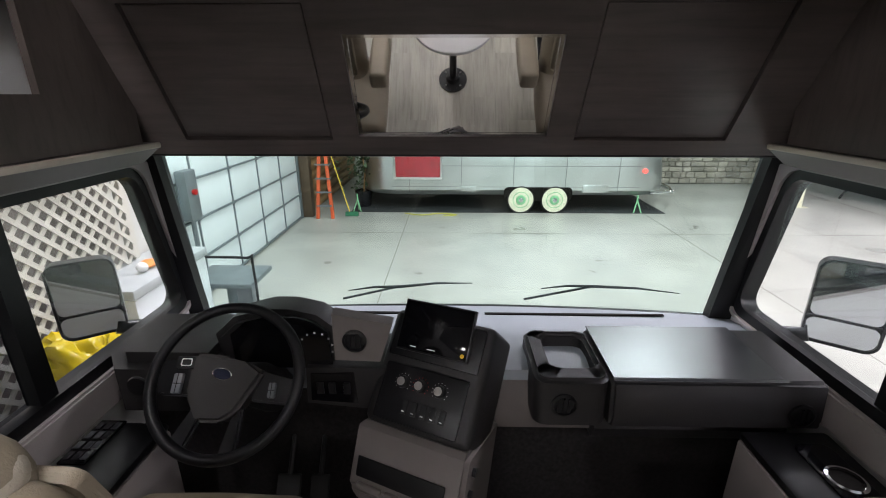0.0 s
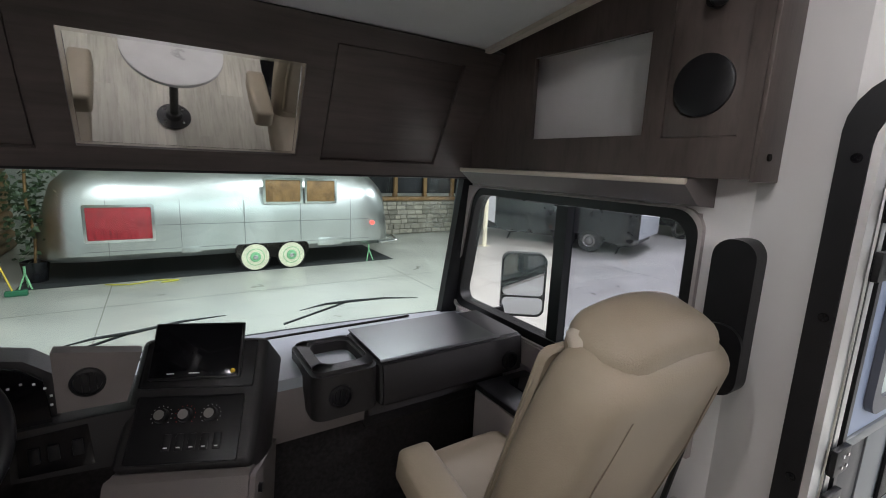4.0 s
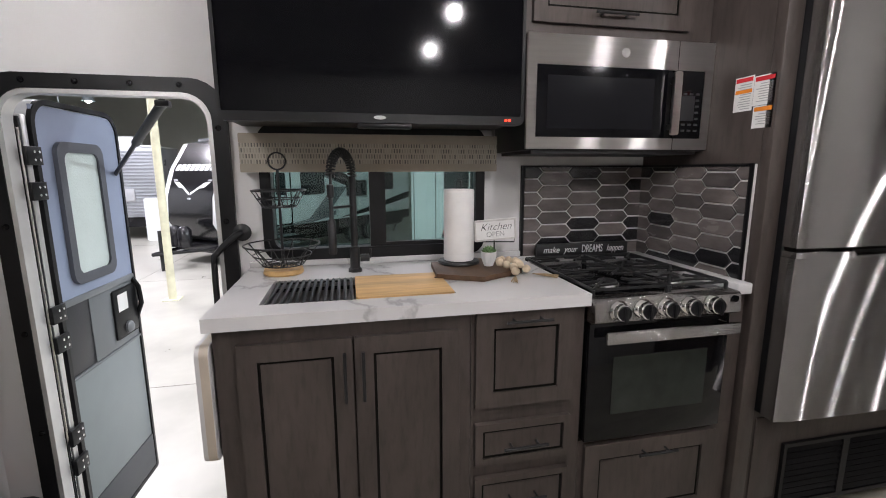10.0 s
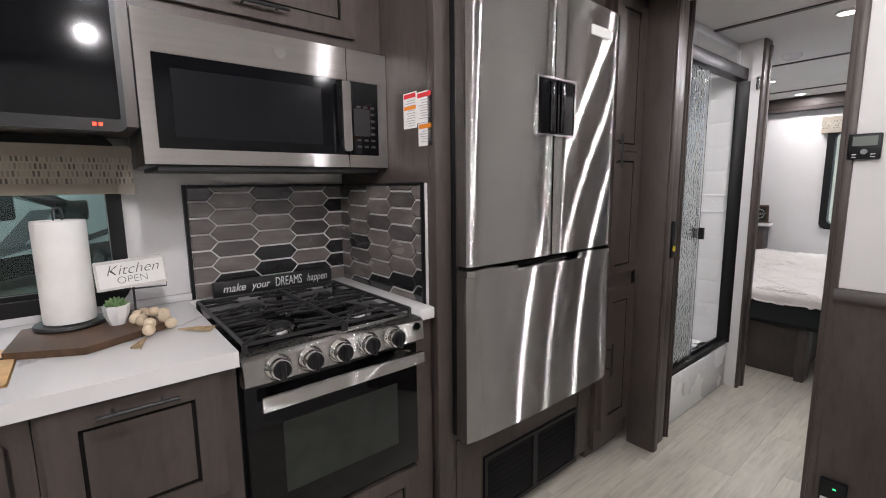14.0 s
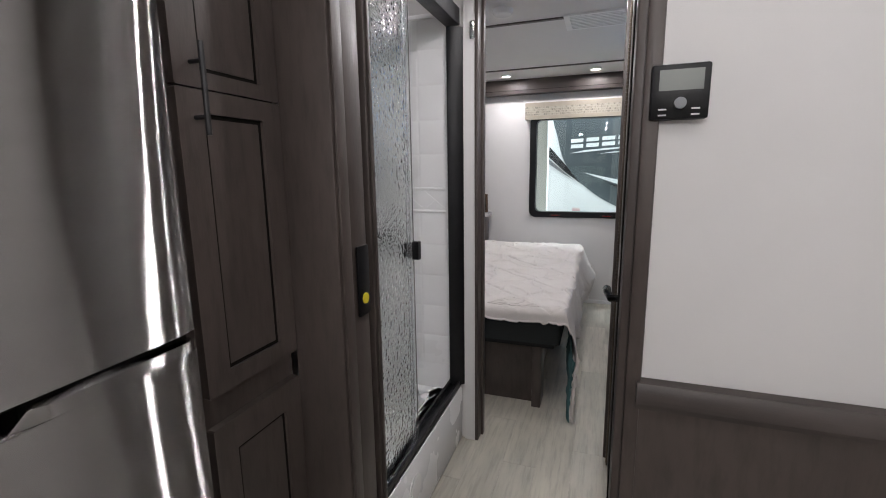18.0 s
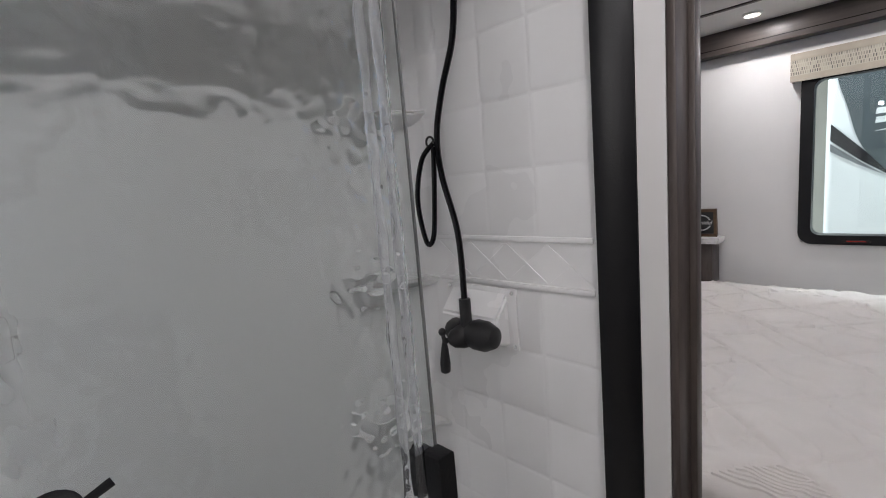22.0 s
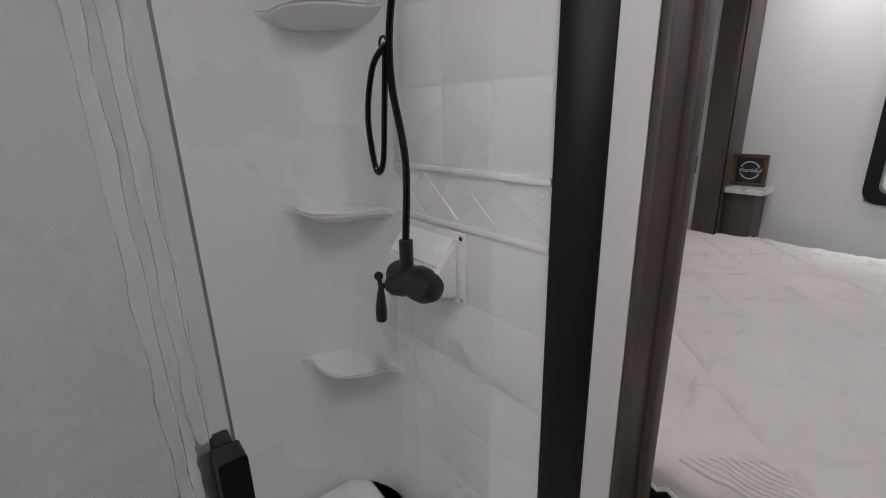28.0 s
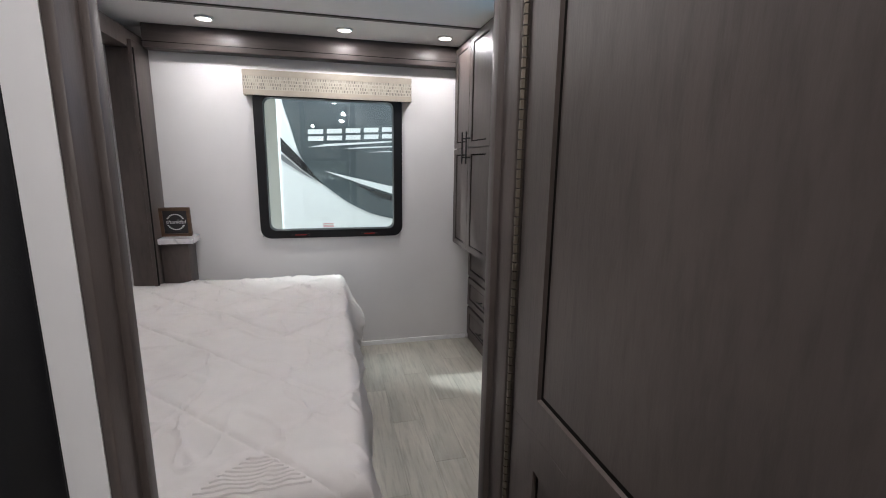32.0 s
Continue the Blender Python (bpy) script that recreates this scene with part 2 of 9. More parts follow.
def wood(name, col, stretch=(9, 9, 0.7), var=0.13, rough=0.4, bump=0.02, piece=0.0, cloud=0.6):
    m = mat(name, col, rough, 0, var, 2.2, stretch, bump, 40, [6 * s / max(stretch) for s in stretch], 0.4, 0, 0.08, piece=piece)
    # cloudy stain and dark flecks over the grain
    nt = m.node_tree
    p = nt.nodes["Principled BSDF"]
    base = p.inputs["Base Color"].links[0].from_socket
    for sc, st, lo, hi, a, b in ((5.5, [0.35 + 0.65 * s / max(stretch) for s in stretch], cloud, 1.2, 0.3, 0.72), (55, [s / max(stretch) for s in stretch], 0.78, 1.04, 0.32, 0.52)):
        nz = noise_node(nt, sc, st, 5, 0.6)
        r = ramp(nt, nz.outputs["Fac"], [(a, (lo,) * 3), (b, (min(1, hi),) * 3)])
        mx = nt.nodes.new("ShaderNodeMixRGB")
        mx.blend_type = "MULTIPLY"
        mx.inputs[0].default_value = 1.0
        link(nt, base, mx.inputs[1])
        link(nt, r.outputs["Color"], mx.inputs[2])
        base = mx.outputs["Color"]
    link(nt, base, p.inputs["Base Color"])
    return m


def pane(name, tint, gloss=1.0, rough=0.0):
    m = bpy.data.materials.new(name)
    m.use_nodes = True
    nt = m.node_tree
    nt.nodes.clear()
    out, tr, gl, mx, fr = [nt.nodes.new("ShaderNode" + k) for k in ("OutputMaterial", "BsdfTransparent", "BsdfGlossy", "MixShader", "LayerWeight")]
    tr.inputs["Color"].default_value = (*tint, 1)
    gl.inputs["Roughness"].default_value = rough
    gl.inputs["Color"].default_value = (gloss, gloss, gloss, 1)
    pw, ad = nt.nodes.new("ShaderNodeMath"), nt.nodes.new("ShaderNodeMath")
    pw.operation, ad.operation = "POWER", "MULTIPLY_ADD"
    pw.inputs[1].default_value, ad.inputs[1].default_value, ad.inputs[2].default_value = 4.0, 0.6, 0.035
    link(nt, fr.outputs["Facing"], pw.inputs[0])
    link(nt, pw.outputs[0], ad.inputs[0])
    link(nt, ad.outputs[0], mx.inputs["Fac"])
    link(nt, tr.outputs["BSDF"], mx.inputs[1])
    link(nt, gl.outputs["BSDF"], mx.inputs[2])
    link(nt, mx.outputs["Shader"], out.inputs["Surface"])
    return m


def glow(name, col, strength):
    m, nt, p = nodes_of(name)
    p.inputs["Base Color"].default_value = (*col, 1)
    p.inputs["Emission Color"].default_value = (*col, 1)
    p.inputs["Emission Strength"].default_value = strength
    return m


def brushed(name, col, rough=0.2, grain=0.94):
    """Steel with a horizontal brush grain, which draws each lamp out into an upright streak."""
    m = bpy.data.materials.new(name)
    m.use_nodes = True
    nt = m.node_tree
    nt.nodes.clear()
    out, gl, tg = [nt.nodes.new("ShaderNode" + k) for k in ("OutputMaterial", "BsdfAnisotropic", "Tangent")]
    tg.direction_type, tg.axis = "RADIAL", "Z"
    nz = noise_node(nt, 4, (1, 1, 22), 3)
    r = ramp(nt, nz.outputs["Fac"], [(0.3, [c * 0.95 for c in col]), (0.7, [min(1, c * 1.04) for c in col])])
    gl.inputs["Roughness"].default_value, gl.inputs["Anisotropy"].default_value = rough, grain
    link(nt, r.outputs["Color"], gl.inputs["Color"])
    link(nt, tg.outputs["Tangent"], gl.inputs["Tangent"])
    link(nt, gl.outputs["BSDF"], out.inputs["Surface"])
    return m


WOOD = wood("stained_maple", (0.087, 0.0695, 0.062), (5, 5, 0.9), var=0.06)
WOODX = wood("stained_maple_sideways", (0.09, 0.074, 0.068), (0.9, 14, 14))
GLAZE = mat("dark_glaze", (0.008, 0.007, 0.006), 0.8, bump=0, spec=0.1)
WALL = mat("linen_wall_vinyl", (0.68, 0.668, 0.66), 0.75, var=0.03, scale=3, bump=0.05, bscale=90, bstretch=(4, 4, 40))
CEIL = mat("white_ceiling_vinyl", (0.72, 0.71, 0.7), 0.8, var=0.03, scale=2, bump=0.04, bscale=260)
WHITE = mat("white_gelcoat", (0.78, 0.78, 0.78), 0.28, var=0.02, scale=2, bump=0.01, bscale=30)
BLACK = mat("black_plastic", (0.007, 0.007, 0.008), 0.36, var=0.2, scale=9, bump=0.03, bscale=300, spec=0.3)
MATTE = mat("matte_black_metal", (0.012, 0.012, 0.013), 0.45, var=0.2, scale=20, bump=0.02, bscale=400)
GLOSSK = mat("gloss_black", (0.004, 0.004, 0.005), 0.07, var=0.2, scale=5, bump=0, rvar=0.02, spec=0.32)
STEEL = brushed("brushed_steel", (0.58, 0.565, 0.555))
STEELM = brushed("satin_brushed_steel", (0.64, 0.62, 0.605), 0.28, 0.8)
SATIN = mat("satin_steel", (0.45, 0.435, 0.42), 0.33, 1.0, 0.05, 4, bump=0.004, bscale=80, rvar=0.04)
CHROME = mat("chrome", (0.75, 0.75, 0.75), 0.1, 1.0, 0.03, 5, bump=0, rvar=0.03)
LEATHER = mat("tan_leatherette", (0.29, 0.241, 0.178), 0.5, var=0.08, scale=5, bump=0.08, bscale=240)
CREAM = mat("cream_leatherette", (0.46, 0.408, 0.335), 0.5, var=0.08, scale=5, bump=0.08, bscale=240)
DASH = mat("dark_dash_plastic", (0.014, 0.0128, 0.0134), 0.5, var=0.15, scale=8, bump=0.12, bscale=420)
DASHG = mat("taupe_dash_plastic", (0.13, 0.114, 0.108), 0.55, var=0.08, scale=8, bump=0.1, bscale=420)
GREYV = mat("grey_dash_vinyl", (0.25, 0.275, 0.3), 0.5, var=0.06, scale=6, bump=0.06, bscale=300)
TRIMV = mat("pale_taupe_vinyl", (0.36, 0.325, 0.315), 0.55, var=0.06, scale=6, bump=0.06, bscale=300)
CARPET = mat("black_carpet", (0.026, 0.024, 0.024), 0.95, var=0.3, scale=60, bump=0.3, bscale=500, spec=0.1)
GLASS = pane("clear_glass", (0.955, 0.97, 0.968))
GLASSW = pane("windscreen_glass", (0.86, 0.95, 0.92))
GLASST = pane("tinted_glass", (0.5, 0.61, 0.585))
GLASSS = pane("screened_glass", (0.66, 0.68, 0.72))
SCREEN = mat("screen_black", (0.003, 0.003, 0.004), 0.08, var=0.1, scale=5, bump=0, rvar=0.02, spec=0.14)
LAMP = glow("lamp_diffuser", (1.0, 0.95, 0.9), 14)
RED = mat("red_paint", (0.5, 0.01, 0.008), 0.3, var=0.08, coat=0.3, bump=0)
PAPER = mat("white_paper", (0.8, 0.79, 0.77), 0.85, var=0.03, scale=20, bump=0.05, bscale=300)
CONCRETE = mat("sealed_concrete", (0.42, 0.412, 0.37), 0.32, var=0.16, scale=1.1, bump=0.02, bscale=30, rvar=0.12)
RVWHITE = mat("trailer_white", (0.72, 0.75, 0.76), 0.25, var=0.04, scale=1, bump=0, coat=0.2)
RVBLACK = mat("trailer_black", (0.012, 0.012, 0.014), 0.2, var=0.2, scale=2, bump=0)
RVGREY = mat("trailer_grey", (0.16, 0.17, 0.18), 0.35, var=0.1, scale=2, bump=0)
RUBBER = mat("tyre_rubber", (0.016, 0.016, 0.016), 0.75, var=0.2, scale=15, bump=0.08, bscale=120)


def marble():
    m, nt, p = nodes_of("white_marble_laminate")
    warp = noise_node(nt, 1.15, (1, 1.4, 1), 7, 0.52)
    r = ramp(nt, warp.outputs["Fac"], [(0.0, (0.64, 0.628, 0.624)), (0.486, (0.63, 0.618, 0.614)), (0.498, (0.4, 0.388, 0.388)), (0.507, (0.6, 0.59, 0.586)), (0.6, (0.66, 0.647, 0.643))])
    link(nt, r.outputs["Color"], p.inputs["Base Color"])
    p.inputs["Roughness"].default_value = 0.25
    return m


MARBLE = marble()

# --- shell of the coach ---
XR, XL, ZC, YR = 1.14, -1.19, 2.19, -7.34
YB = -4.74  # wall between bath and bedroom
DOOR = (-0.528, 0.154, -0.62, 1.632)
KWIN = (-1.57, -0.70, 1.02, 1.5)
SWIN = (0.53, 1.80, 0.70, 1.34)
setting("wall_right", prism(box(box(pierced(pierced(B(), "x", XR, XR + 0.06, -5.08, 0.2, -0.62, 2.3, [DOOR, KWIN]), "x", 1.24, 1.30, 0.40, 1.815, -0.62, 2.3, [SWIN]), 1.24, 1.30, 1.8151, 1.9395, -0.62, 0.584), 1.24, 1.30, 1.8151, 1.9445, 1.43, 2.3), [(1.14, 0.2), (1.2, 0.2), (1.30, 0.40), (1.24, 0.40)], "z", -0.62, 2.3), WALL, "off-white linen-textured wall panel along the door side")
setting("wall_left_front", box(box(pierced(B(), "x", XL - 0.06, XL, -0.05, 1.815, -0.62, 2.3, [SWIN]), XL - 0.06, XL, 1.8151, 1.9395, -0.62, 0.584), XL - 0.06, XL, 1.8151, 1.9445, 1.43, 2.3), WALL, "off-white linen-textured wall panel beside the driver")
setting("wall_rear", pierced(B(), "y", YR - 0.06, YR, -1.6, 1.95, -0.1, 2.3, [(-0.515, 0.455, 0.87, 1.86)]), WALL, "off-white linen-textured rear bedroom wall")
setting("wall_slide_left", box(box(box(B(), -1.85, -1.79, -3.6, -0.05, -0.1, 2.3), -1.85, XL - 0.061, -0.049, 0.0, -0.1, 2.3), -1.85, -1.79, -7.3, -3.7, -0.1, 2.3), WALL, "off-white panel of the living slide-out")
setting("ceiling", box(B(), -1.9, 1.95, -7.4, 1.95, ZC, ZC + 0.05), CEIL, "white vinyl coach ceiling")
fl = B()
for x0, x1, y0, y1 in ((-1.85, 0.62, -7.34, 2.0), (0.62, 1.19, -7.34, -0.52), (0.62, 1.19, 0.2, 2.0), (1.19, 1.9, -7.34, -5.08)):
    box(fl, x0, x1, y0, y1, -0.07, -0.006)
setting("floor_base", fl, mat("subfloor", (0.3, 0.28, 0.25), 0.8), "bare underlay beneath the vinyl planks", "floor")
st = B()
for k, (x0, z) in enumerate(((0.62, -0.25), (0.9, -0.48))):
    box(st, x0 + 0.002, 1.25, -0.518, 0.198, z - 0.05, z, 0.01)
    box(st, x0 - 0.03, x0 + 0.001, -0.518, 0.198, z, z + 0.235)
setting("entry_steps", st, BLACK, "black ribbed entry step well", "steps")

# partition between living room and bath: white above, dark wainscot below
setting("wall_partition", box(B(), -1.79, -0.30, -3.70, -3.60, 0.0, ZC), WALL, "off-white partition wall beside the passage")
t = thing("wainscot", "dark stained wainscot panel with a cap rail on the partition", "wainscot", (-0.9, -3.59, 0), kind="structure")
part("panel", box(B(), -1.79, -0.305, -3.598, -3.588, 0, 0.925), WOOD, t)
part("cap_rail", prism(prism(B(), [(-3.597, 0.925), (-3.57, 0.925), (-3.57, 0.945), (-3.578, 0.962), (-3.597, 0.966)], "x", -1.79, -0.302), [(-3.597, 0.91), (-3.582, 0.91), (-3.580, 0.924), (-3.597, 0.924)], "x", -1.79, -0.302), WOODX, t)
t = thing("corner_post", "dark stained trim post ending the partition", "trim", (-0.29, -3.65, 0), kind="structure")
part("post", box(B(), -0.299, -0.268, -3.71, -3.596, 0, ZC, 0.004), WOOD, t)
part("edge_bead", box(B(), -0.31, -0.283, -3.605, -3.585, 0, ZC, 0.005), WOOD, t)
part("groove", box(B(), -0.2705, -0.2655, -3.66, -3.652, 0, ZC), GLAZE, t)

# wall at the bedroom doorway
setting("wall_bath_rear", box(box(B(), 0.321, XR, YB - 0.09, YB, 0, ZC), 0.321, 0.372, YB, YB + 0.012, 0, ZC), WALL, "off-white wall strip beside the bedroom doorway")
setting("wall_bath_left", box(box(B(), -1.79, -0.335, YB - 0.09, YB, 0, ZC), -0.36, -0.3, -4.12, -3.71, 2.02, ZC), WALL, "off-white bath wall")
t = thing("doorway_trim", "dark stained casing round the bedroom doorway", "trim", (0.3, YB, 0), kind="structure")
for x0, x1 in ((0.304, 0.3205), (-0.345, -0.3)):
    part("jamb", box(B(), x0, x1, YB - 0.095, YB + 0.014, 0, ZC, 0.004), WOOD, t)
    part("jamb_stop", box(B(), x0 + (0.012 if x0 < 0 else -0.012), x1 + (0.012 if x0 < 0 else -0.012), YB - 0.075, YB - 0.045, 0, ZC - 0.03, 0.003), WOOD, t)
h = B()
for k in range(3):
    cyl(h, (0.325, YB + 0.02, 1.9 + k * 0.025), (0.325, YB + 0.02, 1.922 + k * 0.025), 0.007, n=10)
box(h, 0.322, 0.34, YB + 0.0125, YB + 0.018, 1.9, 1.972)
solid("hinge", h, CHROME, "small bright steel hinge on the doorway jamb", "hinge")

# floor planks of vinyl, laid along the coach
PLANK = wood("grey_oak_vinyl", (0.52, 0.492, 0.42), (9, 0.7, 9), 0.1, 0.36, 0.012, 0.10, 0.76)
# each plank is cut from another stretch of the print
where, spread_out = PLANK.node_tree.nodes.new("ShaderNodeObjectInfo"), PLANK.node_tree.nodes.new("ShaderNodeVectorMath")
spread_out.operation = "SCALE"
spread_out.inputs["Scale"].default_value = 7.3
link(PLANK.node_tree, where.outputs["Location"], spread_out.inputs[0])
for node in PLANK.node_tree.nodes:
    if node.bl_idname == "ShaderNodeMapping":
        link(PLANK.node_tree, spread_out.outputs["Vector"], node.inputs["Location"])
planks = thing("floor", "pale grey-beige oak-look vinyl plank floor", "floor", (0, -3, 0), kind="structure")
PW, PL = 0.152, 0.91


def plank_mesh(w, l):
    bm = box(B(), 0.0002, w - 0.0002, 0.0002, l - 0.0002, -0.006, 0, 0.0006, 1)
    ob = finish("plank", bm, PLANK)
    me = ob.data
    bpy.data.objects.remove(ob)
    return me


PM = {}
for i in range(-12, 12):
    x0 = i * PW
    y = -7.34 - (i * 7 % 5) * PL / 5
    while y < 1.0:
        for a, b, c, d in ((max(x0, -1.79), min(x0 + PW, 0.62), max(y, -7.34), min(y + PL, 1.0)), (max(x0, 0.62), min(x0 + PW, 1.5 if y < -5.1 else 1.19), max(y, -7.34), min(y + PL, -0.52))):
            w, l = round(b - a, 3), round(d - c, 3)
            if w > 0.01 and l > 0.01:
                if (w, l) not in PM:
                    PM[(w, l)] = plank_mesh(w, l)
                o = new("plank", PM[(w, l)])
                o.location = (a, c, 0)
                put(o, planks)
                o.matrix_parent_inverse = Matrix.Translation(-planks.location)
        y += PL
setting("floor_cab", box(box(B(), -1.19, 1.235, 1.0005, 1.95, -0.006, 0.004), 0.62, 1.235, 0.3, 1.0, -0.006, 0.004), CARPET, "black carpet on the cab floor", "floor")

# ceiling joint strips and round lamps
t = thing("ceiling_batten", "thin dark batten across the bedroom ceiling", "trim", (0, -6.82, ZC), kind="structure")
part("batten", box(B(), -1.6, 1.1, -6.795, -6.77, ZC - 0.008, ZC), WOODX, t)
t = thing("ceiling_batten", "thin dark batten across the bedroom ceiling", "trim", (0, -5.55, ZC), kind="structure")
part("batten", box(B(), -1.06, 1.06, -5.56, -5.535, ZC - 0.008, ZC), WOODX, t)
t = thing("ceiling_batten", "thin dark batten across the passage ceiling", "trim", (0, -4.34, ZC), kind="structure")
part("batten", box(B(), -0.3, 0.93, -4.355, -4.33, ZC - 0.008, ZC), WOODX, t)
first = None
# the unseen added lamps of SPOTS get the same fixture
for sx, sy, _ in SPOTS:
    if first is None:
        first = thing("ceiling_lamp", "round white recessed ceiling lamp, lit", "ceiling lamp", (sx, sy, ZC), "recessed ceiling lamps")
        part("trim_ring", lathe(B(), [(0.05, 0), (0.05, -0.006), (0.044, -0.012), (0.038, -0.012), (0.037, 0)], (sx, sy, ZC), 28), WHITE, first)
        part("diffuser", lathe(B(), [(0.0365, -0.001), (0.0365, -0.009), (0.02, -0.011), (0.002, -0.0115)], (sx, sy, ZC), 28), LAMP, first, "glowing diffuser")
    else:
        copy_thing(first, pose(sx, sy, ZC))

# --- cabinet fronts ---
def bar_pull(parent, plane, d, s, u, v, length, vertical, m=MATTE, r=0.005, out=0.028):
    """A round bar handle on two posts; s is the outward sign."""
    bm = B()
    ends = []
    for k in (-0.5, 0.5):
        ends.append(at(plane, u, v + k * length, d + s * out) if vertical else at(plane, u + k * length, v, d + s * out))
    cyl(bm, ends[0], ends[1], r, n=12)
    for k in (-0.3, 0.3):
        a = at(plane, u, v + k * length, d - s * 0.002) if vertical else at(plane, u + k * length, v, d - s * 0.002)
        b = at(plane, u, v + k * length, d + s * out) if vertical else at(plane, u + k * length, v, d + s * out)
        cyl(bm, a, b, r * 0.8, n=10)
    return part("handle", bm, m, parent, "black bar handle")


def front(parent, name, plane, d, s, u0, u1, v0, v1, inset=0.05, pull=None, m=WOOD, thick=0.019, depth=0.006, iv=None):
    """A framed cabinet door or drawer front, with a glazed groove round its sunk panel."""
    e = d + s * thick
    iv = inset if iv is None else iv
    f = part(name, hoop(B(), rr(u0, u1, v0, v1, 0.003, 1), rr(u0 + inset, u1 - inset, v0 + iv, v1 - iv, 0.001, 1), plane, d, e), m, parent)
    g = 0.0085
    part("groove", hoop(B(), rr(u0 + inset - 0.001, u1 - inset + 0.001, v0 + iv - 0.001, v1 - iv + 0.001, 0.001, 1), rr(u0 + inset + g, u1 - inset - g, v0 + iv + g, v1 - iv - g, 0.001, 1), plane, d, e - s * (depth + 0.001)), GLAZE, f, "black glaze line")
    part("panel", prism(B(), rr(u0 + inset + g, u1 - inset - g, v0 + iv + g, v1 - iv - g, 0.001, 1), plane, d, e - s * depth), m, f)
    if pull:
        bar_pull(f, plane, e, s, *pull)
    return f


# --- galley ---
XF = 0.52  # cabinet fronts
t = thing("sink_cabinet", "dark grey-brown stained sink base cabinet with two doors", "cabinet", (0.85, -1.0, 0))
part("body", box(B(), XF + 0.021, 1.141, -1.364, -0.635, 0.09, 0.919), WOOD, t)
part("toe_kick", box(B(), XF + 0.08, 1.141, -1.364, -0.645, 0.0, 0.0895), WOOD, t)
part("face_frame", pierced(B(), "x", XF, XF + 0.02, -1.364, -0.635, 0.06, 0.919, [(-1.33, -0.69, 0.12, 0.86)]), WOOD, t)
front(t, "door", "x", XF, -1, -1.008, -0.694, 0.10, 0.870, 0.053, (-0.985, 0.762, 0.15, True), iv=0.051)
front(t, "door", "x", XF, -1, -1.325, -1.013, 0.10, 0.870, 0.054, (-1.037, 0.762, 0.15, True), iv=0.051)
t = thing("drawer_cabinet", "dark grey-brown stained base cabinet with a tilt bin and drawers", "cabinet", (0.85, -1.55, 0))
part("body", box(B(), XF + 0.021, 1.141, -1.745, -1.366, 0.09, 0.919), WOOD, t)
part("toe_kick", box(B(), XF + 0.08, 1.141, -1.752, -1.366, 0.0, 0.0895), WOOD, t)
part("face_frame", pierced(B(), "x", XF, XF + 0.02, -1.745, -1.366, 0.06, 0.919, [(-1.68, -1.40, 0.62, 0.86), (-1.68, -1.40, 0.42, 0.545), (-1.68, -1.40, 0.225, 0.35)]), WOOD, t)
front(t, "bin_front", "x", XF, -1, -1.705, -1.378, 0.602, 0.914, 0.056, (-1.54, 0.889, 0.15, False), iv=0.051)
front(t, "drawer_front", "x", XF, -1, -1.705, -1.378, 0.401, 0.546, 0.0245, (-1.54, 0.468, 0.15, False))
front(t, "drawer_front", "x", XF, -1, -1.705, -1.378, 0.205, 0.356, 0.022, (-1.54, 0.28, 0.15, False))

# worktop with a sink hole, and the strip beside the range
SK = (-1.335, -0.748, 0.585, 0.875)
top = B()
pierced(top, "z", 0.921, 0.960, 0.484, 1.141, -1.747, -0.62, [(SK[2], SK[3], SK[0], SK[1])])
bmesh.ops.bevel(top, geom=[e for e in top.edges if e.is_manifold and e.calc_face_angle(0) > 1.2 and all(v.co.x < 0.5 or v.co.y > -0.63 for v in e.verts)], offset=0.012, segments=3, affect="EDGES")
t = thing("worktop", "white marble-look laminate kitchen worktop with grey veins", "worktop", (0.85, -1.2, 0.921))
part("slab", top, MARBLE, t)
part("range_strip", box(B(), 0.484, 1.141, -2.352, -2.292, 0.921, 0.960, 0.006), MARBLE, t)
part("back_strip", box(B(), 1.10, 1.124, -2.291, -1.748, 0.921, 0.960, 0.004), MARBLE, t)
part("backsplash_lip", box(B(), 1.118, 1.142, -1.762, -0.62, 0.9605, 0.985, 0.004), MARBLE, t)
t = thing("folding_flap", "white marble-look worktop extension hanging folded beside the door", "worktop flap", (0.55, -0.59, 0.53))
part("leaf", prism(B(), rr(0.50, 1.10, 0.53, 0.875, 0.03), "y", -0.628, -0.592), MARBLE, t)
part("edge_band", hoop(B(), rr(0.499, 1.101, 0.529, 0.876, 0.031), rr(0.503, 1.097, 0.533, 0.872, 0.028), "y", -0.626, -0.604), mat("beige_edge", (0.5, 0.43, 0.35), 0.5), t)
part("bracket", box(B(), 0.6, 0.63, -0.6345, -0.6285, 0.55, 0.86), MATTE, t)

# sink, roll rack and board
t = thing("sink", "black undermount kitchen sink", "sink", (0.73, -1.05, 0.74))
part("basin", pierced(B(), "z", 0.905, 0.92, SK[2] - 0.015, SK[3] + 0.015, SK[0] - 0.015, SK[1] + 0.015, [(SK[2] + 0.004, SK[3] - 0.004, SK[0] + 0.004, SK[1] - 0.004)]), MATTE, t)
bs = B()
box(bs, SK[2], SK[3], SK[0], SK[1], 0.74, 0.746)
for a in ((SK[2], SK[2] + 0.004, SK[0], SK[1]), (SK[3] - 0.004, SK[3], SK[0], SK[1]), (SK[2] + 0.004, SK[3] - 0.004, SK[0], SK[0] + 0.004), (SK[2] + 0.004, SK[3] - 0.004, SK[1] - 0.004, SK[1])):
    box(bs, *a, 0.7465, 0.9045)
part("bowl", bs, MATTE, t)
